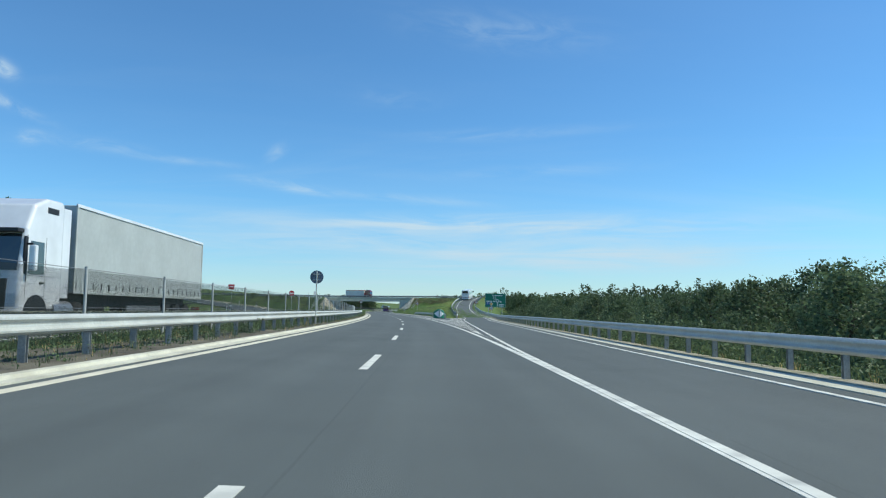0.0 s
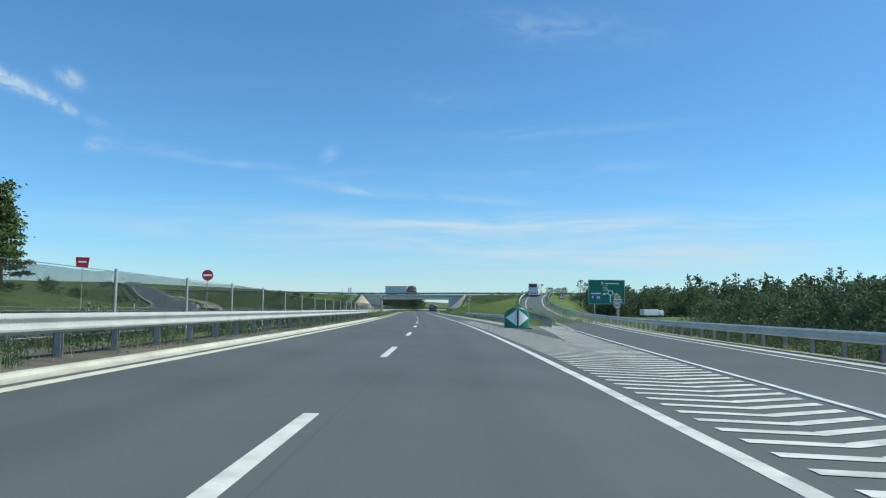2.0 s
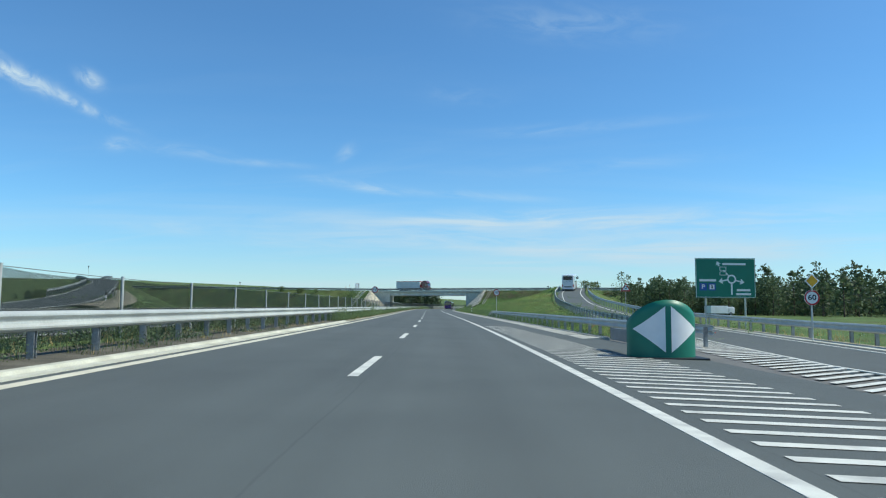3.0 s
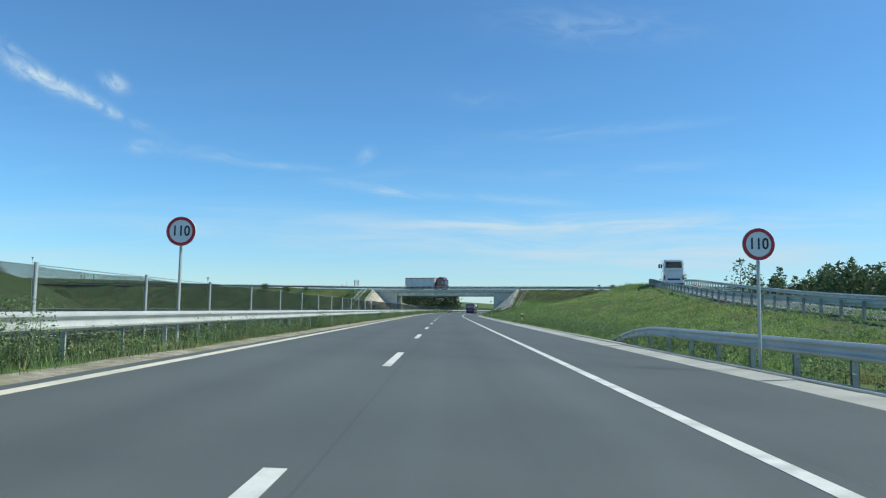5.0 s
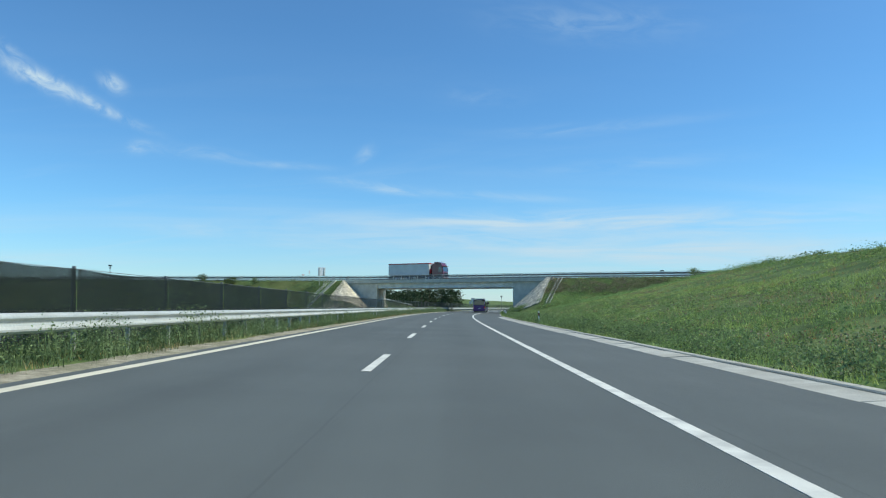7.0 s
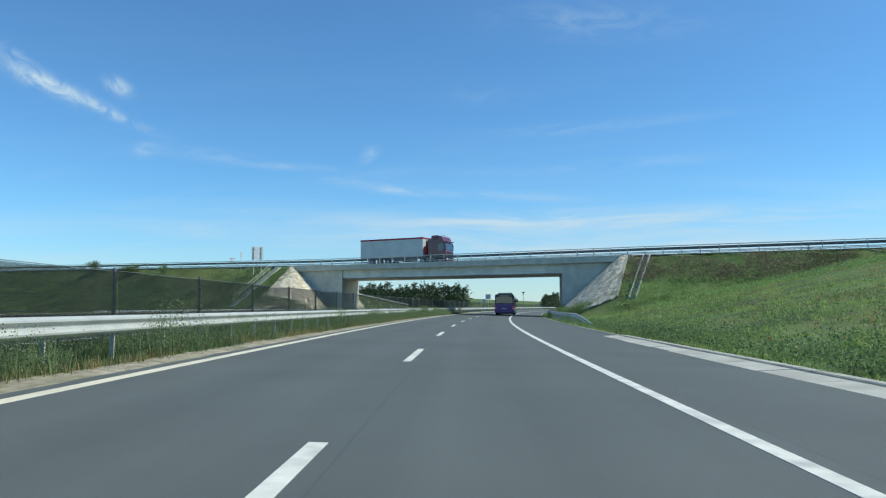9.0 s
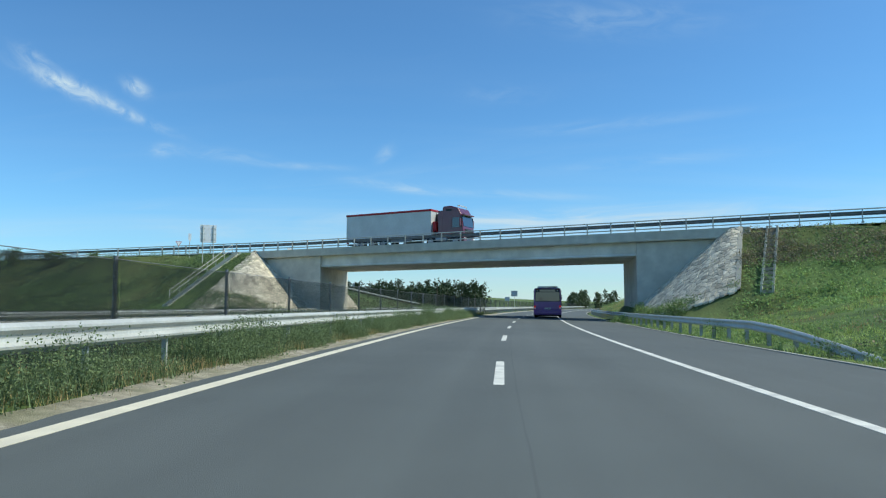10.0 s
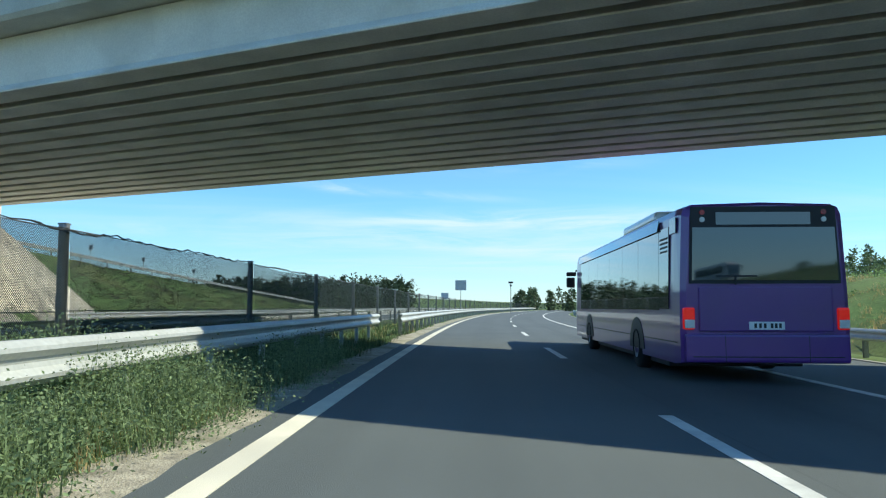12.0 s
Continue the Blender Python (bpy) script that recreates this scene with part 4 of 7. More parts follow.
SIGN_YELLOW = mat("sign_yellow", (0.75, 0.38, 0.02), 0.5, var=0.1, scale=3, fine=0)


def disc(bm, r, y0, y1, n=40, r_in=0.0):
    """A disc or ring facing -y."""
    outer = [bm.verts.new((r * math.cos(2 * math.pi * k / n), y0, r * math.sin(2 * math.pi * k / n))) for k in range(n)]
    back = [bm.verts.new((v.co.x, y1, v.co.z)) for v in outer]
    for k in range(n):
        bm.faces.new((outer[k], back[k], back[(k + 1) % n], outer[(k + 1) % n]))
    if r_in:
        inner = [bm.verts.new((r_in * math.cos(2 * math.pi * k / n), y0, r_in * math.sin(2 * math.pi * k / n))) for k in range(n)]
        for k in range(n):
            bm.faces.new((outer[k], outer[(k + 1) % n], inner[(k + 1) % n], inner[k]))
    else:
        bm.faces.new(outer)
    if not r_in:
        bm.faces.new(back[::-1])
    bmesh.ops.recalc_face_normals(bm, faces=bm.faces)
    return bm


def plate(pts, y0, y1):
    """A flat plate over (x, z) points, facing -y."""
    bm = bmesh.new()
    n = len(pts)
    f = [bm.verts.new((x, y0, z)) for x, z in pts]
    b = [bm.verts.new((x, y1, z)) for x, z in pts]
    bm.faces.new(f)
    bm.faces.new(b[::-1])
    for k in range(n):
        bm.faces.new((f[k], b[k], b[(k + 1) % n], f[(k + 1) % n]))
    bmesh.ops.recalc_face_normals(bm, faces=bm.faces)
    return bm


def lettering(text, size, material, parent, loc, width=None, name="lettering"):
    """Writing in the built-in font, as a mesh facing -y."""
    cu = bpy.data.curves.new("lettering", "FONT")
    cu.body, cu.size, cu.extrude, cu.align_x, cu.align_y = text, size, 0.002, "CENTER", "CENTER"
    cu.offset = size * 0.016
    tmp = new("lettering_source", cu)
    dg = bpy.context.evaluated_depsgraph_get()
    me = bpy.data.meshes.new_from_object(tmp.evaluated_get(dg))
    bpy.data.objects.remove(tmp)
    bpy.data.curves.remove(cu)
    me.materials.clear()
    k = 1.0
    if width:
        xs = [v.co.x for v in me.vertices]
        k = width / (max(xs) - min(xs))
    me.transform(Matrix.Rotation(radians(90), 4, "X") @ Matrix.Diagonal((k, 1, 1, 1)))
    o = part(name, me, material, parent)
    o.location = loc
    return o


def facing(x, y, z, s, turn=0.0):
    return Matrix.Translation((x, y, z)) @ Matrix.Rotation(heading(s) + radians(turn), 4, "Z")


def sign_post(t, z_top, z_low, x=0.0, y=0.04, r=0.035):
    bm = bmesh.new()
    tube(bm, (x, y, z_low), (x, y, z_top), r, n=10)
    return part("pole", bm, GALV, t)


def speed_sign(label, x, y, z, s, number, base, r=0.335):
    t = thing("speed_sign", label, "road sign", "speed limit signs", m=facing(x, y, z, s))
    bm = bmesh.new()
    part("plate", disc(bm, r, -0.012, 0.012), SIGN_WHITE, t)
    bm = bmesh.new()
    part("red_ring", disc(bm, r - 0.004, -0.018, -0.013, r_in=r * 0.78), SIGN_RED, t)
    lettering(number, r * 0.98, SIGN_BLACK, t, (0, -0.016, 0), r * 1.08, "number")
    sign_post(t, 0.25, base - z)
    return t


speed_sign("round white speed sign with red rim reading 110", -15.2, 158.5, 2.70, 158, "110", 0.0)
speed_sign("round white speed sign with red rim reading 110", -2.6, 158.5, 2.45, 158, "110", -0.5)
speed_sign("round white speed sign with red rim reading 60", 10.5, 115.5, 1.45, 115, "60", -0.7, 0.31)

t = thing("road_sign", "round traffic sign seen from its grey back", "road sign", m=facing(-5.45, 39.5, 2.8, 39))
bm = bmesh.new()
part("plate", disc(bm, 0.37, -0.012, 0.012), SIGN_DULL, t)
for zz in (-0.16, 0.16):
    bm = bmesh.new()
    box(bm, -0.2, 0.2, -0.04, -0.012, zz - 0.02, zz + 0.02)
    part("bracket", bm, GALV, t)
sign_post(t, 0.33, -2.9, 0, -0.06)

t = thing("no_entry_sign", "round red no-entry sign with a white bar on a pole", "road sign", "no-entry signs", m=facing(-20.6, 108.0, 3.35, 108, 12))
bm = bmesh.new()
part("plate", disc(bm, 0.40, -0.012, 0.012), SIGN_RED, t)
part("white_bar", plate([(-0.3, -0.07), (0.3, -0.07), (0.3, 0.07), (-0.3, 0.07)], -0.018, -0.013), SIGN_WHITE, t)
sign_post(t, 0.3, -4.0)
t = thing("no_entry_sign", "square red no-entry board with a white bar", "road sign", "no-entry signs", m=facing(-29.4, 106.7, 4.2, 107, 12))
part("plate", plate([(-0.42, -0.4), (0.36, -0.4), (0.45, 0.34), (-0.48, 0.34)], -0.012, 0.012), SIGN_RED, t)
part("white_bar", plate([(-0.3, -0.06), (0.26, -0.06), (0.26, 0.07), (-0.3, 0.07)], -0.018, -0.013), SIGN_WHITE, t)
sign_post(t, 0.2, -5.0)

t = thing("hazard_board", "orange diamond board above the speed sign", "road sign", m=facing(10.5, 115.5, 2.12, 115))
part("plate", plate([(0, -0.3), (0.3, 0), (0, 0.3), (-0.3, 0)], -0.05, -0.03), SIGN_WHITE, t)
part("orange_field", plate([(0, -0.24), (0.24, 0), (0, 0.24), (-0.24, 0)], -0.056, -0.051), SIGN_YELLOW, t)
sign_post(t, 0.2, -0.4, 0, 0.0)

t = thing("warning_sign", "triangular warning sign on a pole beside the ramp", "road sign", m=facing(10.7, 160.3, 3.1, 160))
tri = [(-0.52, -0.42), (0.52, -0.42), (0, 0.48)]
part("plate", plate(tri, -0.012, 0.012), SIGN_RED, t)
part("white_field", plate([(x * 0.68, z * 0.68 - 0.02) for x, z in tri], -0.018, -0.013), SIGN_WHITE, t)
bm = bmesh.new()
part("ring_mark", disc(bm, 0.15, -0.024, -0.019, 24, 0.09), SIGN_BLACK, t)
sign_post(t, 0.2, -3.0)


def guide_sign():
    t = thing("guide_sign", "large green roundabout guide sign with white arrows and writing", "road sign", m=facing(12.75, 134.0, 3.0, 133, -1.5))
    w, h = 3.95, 2.62
    part("board", plate([(-w / 2, -h / 2), (w / 2, -h / 2), (w / 2, h / 2), (-w / 2, h / 2)], -0.02, 0.02), SIGN_GREEN, t)
    f = 0.025
    for a, b, c, d in ((-w / 2, w / 2, h / 2 - f - 0.03, h / 2 - 0.03), (-w / 2, w / 2, -h / 2 + 0.03, -h / 2 + f + 0.03)):
        part("border_line", plate([(a + 0.03, c), (b - 0.03, c), (b - 0.03, d), (a + 0.03, d)], -0.028, -0.021), SIGN_WHITE, t)
    for a in (-w / 2 + 0.03, w / 2 - 0.055):
        part("border_line", plate([(a, -h / 2 + 0.06), (a + f, -h / 2 + 0.06), (a + f, h / 2 - 0.06), (a, h / 2 - 0.06)], -0.028, -0.021), SIGN_WHITE, t)
    bm = bmesh.new()
    ring = part("roundabout_ring", disc(bm, 0.30, -0.028, -0.021, 32, 0.20), SIGN_WHITE, t)
    ring.location = (0.40, 0, -0.08)

    def bar(name, x0, z0, x1, z1, wd, head=0.0):
        d = Vector((x1 - x0, z1 - z0)).normalized()
        n = Vector((-d.y, d.x)) * wd / 2
        pts = [(x0 + n.x, z0 + n.y), (x0 - n.x, z0 - n.y), (x1 - n.x, z1 - n.y), (x1 + n.x, z1 + n.y)]
        part(name, plate(pts, -0.029, -0.021), SIGN_WHITE, t)
        if head:
            pts = [(x1 + n.x / wd * head * 1.6, z1 + n.y / wd * head * 1.6), (x1 - n.x / wd * head * 1.6, z1 - n.y / wd * head * 1.6), (x1 + d.x * head, z1 + d.y * head)]
            part("arrow_head", plate(pts, -0.029, -0.021), SIGN_WHITE, t)

    bar("stem", 0.40, -1.1, 0.40, -0.37, 0.11)
    bar("arrow", 0.11, -0.13, -0.20, -0.19, 0.09, 0.26)
    bar("arrow", 0.68, -0.17, 0.98, -0.24, 0.09, 0.26)
    bar("arrow", 0.20, 0.16, -0.32, 0.74, 0.07)
    bar("arrow", -0.42, 0.78, -0.46, 0.90, 0.09, 0.22)
    # writing too small to read: bars
    for x0, x1, z, hh in ((-0.18, 1.35, 0.92, 0.13), (-1.72, -0.62, -0.16, 0.15), (0.72, 1.62, -0.80, 0.14), (0.68, 1.66, -1.06, 0.14)):
        part("writing_bar", plate([(x0, z - hh / 2), (x1, z - hh / 2), (x1, z + hh / 2), (x0, z + hh / 2)], -0.027, -0.021), SIGN_WHITE, t)
    for z in (0.62, 0.30):
        part("route_shield", plate([(-0.38, z - 0.13), (0.06, z - 0.13), (0.06, z + 0.12), (-0.38, z + 0.12)], -0.031, -0.0295), SIGN_WHITE, t)
        part("shield_field", plate([(-0.34, z - 0.10), (0.02, z - 0.10), (0.02, z + 0.09), (-0.34, z + 0.09)], -0.034, -0.0315), SIGN_GREEN, t)
    for x in (-1.48, -0.90):
        part("service_panel", plate([(x - 0.24, -0.83), (x + 0.24, -0.83), (x + 0.24, -0.35), (x - 0.24, -0.35)], -0.027, -0.021), SIGN_BLUE, t)
    lettering("P", 0.42, SIGN_WHITE, t, (-1.48, -0.031, -0.59))
    part("service_mark", plate([(-1.06, -0.75), (-0.74, -0.75), (-0.74, -0.44), (-1.06, -0.44)], -0.032, -0.0275), SIGN_WHITE, t)
    part("service_mark", plate([(-0.94, -0.70), (-0.86, -0.70), (-0.86, -0.48), (-0.94, -0.48)], -0.036, -0.0325), SIGN_BLACK, t)
    for x in (-1.3, 1.3):
        sign_post(t, 1.2, -3.6, x, 0.08, 0.06)
    return t


guide_sign()


def crash_nose():
    """The curved green board with white arrows at the tip of the gore."""
    t = thing("impact_nose", "rounded green crash cushion with two white arrows at the exit's tip", "crash cushion", m=facing(*plan(102.7, 6.45), -0.17, 102))
    R, DEP = 0.80, 0.62

    def skin(x, z, off=0.0):
        th = math.asin(max(-1, min(1, x / R)))
        return ((R + off) * math.sin(th), -(DEP + off) * math.cos(th), z)

    def top(x):
        c = math.cos(math.asin(max(-1, min(1, x / R))))
        return 0.84 + 0.52 * (c ** 1.25)

    n = 28
    bm = bmesh.new()
    cols = []
    for i in range(n + 1):
        x = R * math.sin(radians(-90 + 180 * i / n))
        zt = top(x)
        cols.append([bm.verts.new(skin(x, zt * k / 8)) for k in range(9)])
    for i in range(n):
        for k in range(8):
            bm.faces.new((cols[i][k], cols[i + 1][k], cols[i + 1][k + 1], cols[i][k + 1]))
    # closed back
    backs = [[bm.verts.new((c[k].co.x * 0.93, c[k].co.y * 0.86 + 0.05, c[k].co.z - 0.03)) for k in (0, 8)] for c in cols]
    for i in range(n):
        bm.faces.new((cols[i][8], cols[i + 1][8], backs[i + 1][1], backs[i][1]))
        bm.faces.new((backs[i][0], backs[i][1], backs[i + 1][1], backs[i + 1][0]))
    bmesh.ops.recalc_face_normals(bm, faces=bm.faces)
    part("shell", bm, SIGN_GREEN, t, smooth=True)
    for sgn in (-1, 1):
        bm = bmesh.new()
        grid = []
        for i in range(11):
            k = i / 10
            x = sgn * (0.065 + k * 0.66)
            half = 0.53 * (1 - k)
            grid.append([bm.verts.new(skin(x, 0.68 + half * (2 * j / 6 - 1), 0.006)) for j in range(7)])
        for i in range(10):
            for j in range(6):
                bm.faces.new((grid[i][j], grid[i + 1][j], grid[i + 1][j + 1], grid[i][j + 1]))
        part("arrow_panel", bm, SIGN_WHITE, t, "white reflective arrow", smooth=True)
    bm = bmesh.new()
    box(bm, -0.9, 0.9, -0.75, 0.4, -0.03, 0.035, 0.01)
    part("base_plate", bm, SIGN_BLACK, t)
    bm = bmesh.new()
    for x in (-0.5, 0.5):
        box(bm, x - 0.06, x + 0.06, 0.0, 2.6, 0.3, 0.62, 0.01)
    part("cushion_frame", bm, GALV_DARK, t)
    return t


crash_nose()


def delineator(s, u, z):
    x, y = plan(s, u)
    t = thing("delineator_post", "white roadside marker post with a dark slanted band", "marker post", "marker posts", m=facing(x, y, z, s))
    bm = bmesh.new()
    box(bm, -0.06, 0.06, -0.04, 0.04, -0.3, 1.0, 0.02)
    part("post", bm, SIGN_WHITE, t)
    part("dark_band", plate([(-0.062, 0.62), (0.062, 0.55), (0.062, 0.82), (-0.062, 0.89)], -0.046, 0.046), SIGN_BLACK, t)
    part("reflector", plate([(-0.025, 0.66), (0.025, 0.66), (0.025, 0.78), (-0.025, 0.78)], -0.05, -0.0465), SIGN_RED, t)


for s, u, z in ((211.3, 8.25, -0.24), (261, 8.3, -0.24), (60, -20.3, -0.2), (110, -23.5, -0.1), (290, -20.3, -0.2)):
    delineator(s, u, z)

for s, du in ((112, -3.6), (120, -3.7), (131, -3.9), (144, 3.6), (158, 3.6), (172, 3.6)):
    delineator(s, slip_at(s)[0] + du, slip_at(s)[1] - 0.1)
t = thing("information_board", "large sign board on two poles seen from behind above the bank", "road sign", m=Matrix.Translation((-59.6, 361.6, 8.95)) @ Matrix.Rotation(radians(32), 4, "Z"))
part("board", plate([(-0.85, -0.95), (0.85, -0.95), (0.85, 1.0), (-0.85, 1.0)], -0.02, 0.02), SIGN_PALE, t)
for x in (-0.55, 0.55):
    sign_post(t, 0.95, -3.2, x, -0.08, 0.05)
    for z in (-0.6, 0.0, 0.6):
        bm = bmesh.new()
        box(bm, x - 0.25, x + 0.25, -0.06, -0.022, z - 0.03, z + 0.03)
        part("bracket", bm, GALV, t)
for a, dd, z, w, h in ((-50.5, -0.9, 8.95, 0.16, 0.95), (-46.2, 11.3, 8.3, 0.3, 0.3)):
    x, y = deck(a, dd)
    t = thing("road_sign", "small grey sign on a pole beside the overpass", "road sign", m=Matrix.Translation((x, y, z)) @ Matrix.Rotation(radians(35), 4, "Z"))
    part("plate", plate([(-w, h * 0.5), (-w, -h * 0.2), (0, -h * 0.5), (w, -h * 0.2), (w, h * 0.5)], -0.015, 0.015), SIGN_PALE if w < 0.2 else SIGN_WHITE, t)
    sign_post(t, h * 0.4, -2.6)
for x, y, z, w, h in ((-28.6, 414.0, 3.25, 0.55, 0.5), (-31.2, 440.0, 2.6, 0.5, 0.4)):
    t = thing("road_sign", "grey rectangular sign board on a pole beyond the overpass", "road sign", m=facing(x, y, z, 410))
    part("board", plate([(-w, -h), (w, -h), (w, h), (-w, h)], -0.015, 0.015), SIGN_GREY, t)
    sign_post(t, h * 0.8, -z)

for s in (407.0, 416.0, 427.0):
    x, y = plan(s, -39.2)
    base = float(np.interp(s, [385, 480], [6.2, 0.6]))
    t = thing("marker_board", "small grey square board on a thin post behind the crest rail", "road sign", "marker boards on the crest", m=facing(x, y, base + 1.75, s))
    part("board", plate([(-0.2, -0.24), (0.2, -0.24), (0.2, 0.24), (-0.2, 0.24)], -0.012, 0.012), SIGN_GREY, t)
    part("dark_mark", plate([(-0.05, -0.16), (0.05, -0.16), (0.05, 0.16), (-0.05, 0.16)], -0.018, -0.013), SIGN_BLACK, t)
    sign_post(t, 0.2, -2.2, 0, 0.03, 0.025)
x, y = deck(-52.3, -0.9)
t = thing("yield_sign", "small white triangular yield sign pointing down on a short pole", "road sign", m=Matrix.Translation((x, y, 8.35)) @ Matrix.Rotation(radians(35), 4, "Z"))
tri = [(-0.34, 0.24), (0.34, 0.24), (0.0, -0.34)]
part("plate", plate(tri, -0.012, 0.012), SIGN_RED, t)
part("white_field", plate([(a * 0.78, b * 0.78) for a, b in tri], -0.018, -0.013), SIGN_WHITE, t)
sign_post(t, 0.15, -2.0)



def mast(label, x, y, z, base):
    t = thing("camera_mast", label, "mast", m=Matrix.Translation((x, y, base)))
    bm = bmesh.new()
    tube(bm, (0, 0, -0.5), (0, 0, z - base), 0.07, 0.05, n=10)
    part("pole", bm, GALV_DARK, t)
    bm = bmesh.new()
    box(bm, -0.35, 0.35, -0.12, 0.12, z - base - 0.1, z - base + 0.18, 0.03)
    part("head", bm, SIGN_BLACK, t)
    bm = bmesh.new()
    box(bm, -0.15, 0.15, -0.1, 0.1, z - base - 0.6, z - base - 0.3, 0.02)
    part("box", bm, GALV_DARK, t)


mast("slim roadside mast with a dark traffic camera head", -101.3, 345.7, 9.4, 5.5)
mast("slim utility pole on the far hillside", -178, 372, 17.0, 6.0)
mast("slim roadside mast with a dark lamp head", -21.4, 455.0, 4.9, 0.0)
mast("slim roadside mast standing behind the bank", 14.7, 354.0, 8.7, 5.0)


# ---- vehicles ----
def paint_mat(name, color, rough=0.28, metal=0.0, coat=0.8, dust=0.25):
    m = mat(name, color, rough, metal, var=0.05, scale=1.5, fine=0, dirt=tuple(0.5 * c + 0.06 for c in color), dirt_scale=1.2, dirt_amount=dust)
    m.node_tree.nodes["Principled BSDF"].inputs["Coat Weight"].default_value = coat
    m.node_tree.nodes["Principled BSDF"].inputs["Coat Roughness"].default_value = 0.06
    return m


PURPLE = paint_mat("purple_paint", (0.135, 0.032, 0.235))
WHITE_PAINT = paint_mat("white_paint", (0.78, 0.79, 0.80))
WINE = paint_mat("wine_red_paint", (0.14, 0.01, 0.018))
CURTAIN = mat("grey_curtain", (0.44, 0.475, 0.46), 0.6, var=0.06, scale=0.8, fine=6, bump=0.1, dirt=(0.37, 0.38, 0.37), dirt_scale=0.5, dirt_amount=0.35)
TIPPER_SIDE = mat("pale_tipper_side", (0.60, 0.63, 0.62), 0.5, metal=0.1, var=0.06, scale=0.8, fine=6, bump=0.1, dirt=(0.46, 0.47, 0.46), dirt_scale=0.5, dirt_amount=0.35)
STRIP_RED = mat("red_tarpaulin", (0.36, 0.012, 0.02), 0.6, var=0.12, scale=2, fine=8)
DARK = mat("dark_plastic", (0.018, 0.018, 0.02), 0.55, var=0.2, scale=4, fine=0)
RUBBER = mat("tyre_rubber", (0.018, 0.018, 0.018), 0.85, var=0.25, scale=12, fine=40)
RIM = mat("wheel_rim", (0.45, 0.46, 0.47), 0.4, metal=0.7, var=0.15, scale=8, fine=0)
TAIL = mat("tail_lamp_red", (0.42, 0.012, 0.01), 0.15, var=0.1, scale=10, fine=0)
LAMP_CLEAR = mat("clear_lamp", (0.75, 0.72, 0.66), 0.12, var=0.1, scale=10, fine=0)
TAIL_LIT = mat("lit_tail_lamp", (0.5, 0.012, 0.01), 0.15, var=0.1, scale=10, fine=0)
TAIL_LIT.node_tree.nodes["Principled BSDF"].inputs["Emission Color"].default_value = (1.0, 0.03, 0.02, 1)
TAIL_LIT.node_tree.nodes["Principled BSDF"].inputs["Emission Strength"].default_value = 0.22
CHASSIS = mat("chassis_grey", (0.06, 0.06, 0.062), 0.7, var=0.3, scale=3, fine=10)


def glass_mat():
    m = bpy.data.materials.new("tinted_glass")
    m.use_nodes = True
    b = m.node_tree.nodes["Principled BSDF"]
    b.inputs["Base Color"].default_value = (0.02, 0.03, 0.032, 1)
    b.inputs["Roughness"].default_value, b.inputs["Specular IOR Level"].default_value = 0.03, 0.9
    b.inputs["Coat Weight"].default_value = 1.0
    return m


GLASS = glass_mat()


def wheel(t, x, y, r=0.5, w=0.3, name="wheel"):
    """A tyre with its rim; x is the outer face's side."""
    sx = 1 if x > 0 else -1
    prof = [(0.0, r * 0.56), (w * 0.10, r * 0.60), (w * 0.12, r * 0.93), (w * 0.25, r), (w * 0.75, r), (w * 0.88, r * 0.93), (w, r * 0.60)]
    bm = bmesh.new()
    n = 28
    rings = []
    for px, pr in prof:
        rings.append([bm.verts.new((x - sx * px, y + pr * math.cos(2 * math.pi * k / n), r + pr * math.sin(2 * math.pi * k / n))) for k in range(n)])
    for a, b in zip(rings, rings[1:]):
        for k in range(n):
            bm.faces.new((a[k], a[(k + 1) % n], b[(k + 1) % n], b[k]))
    bmesh.ops.recalc_face_normals(bm, faces=bm.faces)
    tyre = part(name, bm, RUBBER, t, smooth=True)
    bm = bmesh.new()
    rings = []
    for px, pr in ((0.02, r * 0.58), (0.04, r * 0.50), (0.10, r * 0.44), (0.10, r * 0.24), (0.03, r * 0.20), (0.02, r * 0.02)):
        rings.append([bm.verts.new((x - sx * px, y + pr * math.cos(2 * math.pi * k / n), r + pr * math.sin(2 * math.pi * k / n))) for k in range(n)])
    for a, b in zip(rings, rings[1:]):
        for k in range(n):
            bm.faces.new((a[k], a[(k + 1) % n], b[(k + 1) % n], b[k]))
    bmesh.ops.recalc_face_normals(bm, faces=bm.faces)
    part("rim", bm, RIM, tyre, smooth=True)
    return tyre


def bx(t, name, material, x0, x1, y0, y1, z0, z1, bevel=0.02, label=""):
    bm = bmesh.new()
    box(bm, x0, x1, y0, y1, z0, z1, bevel)
    return part(name, bm, material, t, label)


def hull(stations):
    """A body lofted through cross-sections: rows of y, half width at sill, waist and roof, sill, roof height, corner radius."""
    bm = bmesh.new()
    rings = []
    for y, w0, w1, z0, z1, rr in stations:
        ring = [(-w0, z0), (-w0 - 0.01, z0 + 0.5), (-w0, 1.4), (-w1, z1 - rr), (-w1 + rr * 0.3, z1 - rr * 0.3), (-w1 + rr, z1), (0, z1 + 0.03), (w1 - rr, z1), (w1 - rr * 0.3, z1 - rr * 0.3), (w1, z1 - rr), (w0, 1.4), (w0 + 0.01, z0 + 0.5), (w0, z0)]
        rings.append([bm.verts.new((x, y, z)) for x, z in ring])
    n = len(rings[0])
    for a, b in zip(rings, rings[1:]):
        for k in range(n):
            bm.faces.new((a[k], a[(k + 1) % n], b[(k + 1) % n], b[k]))
    bm.faces.new(rings[0])
    bm.faces.new(rings[-1][::-1])
    bmesh.ops.recalc_face_normals(bm, faces=bm.faces)
    return bm


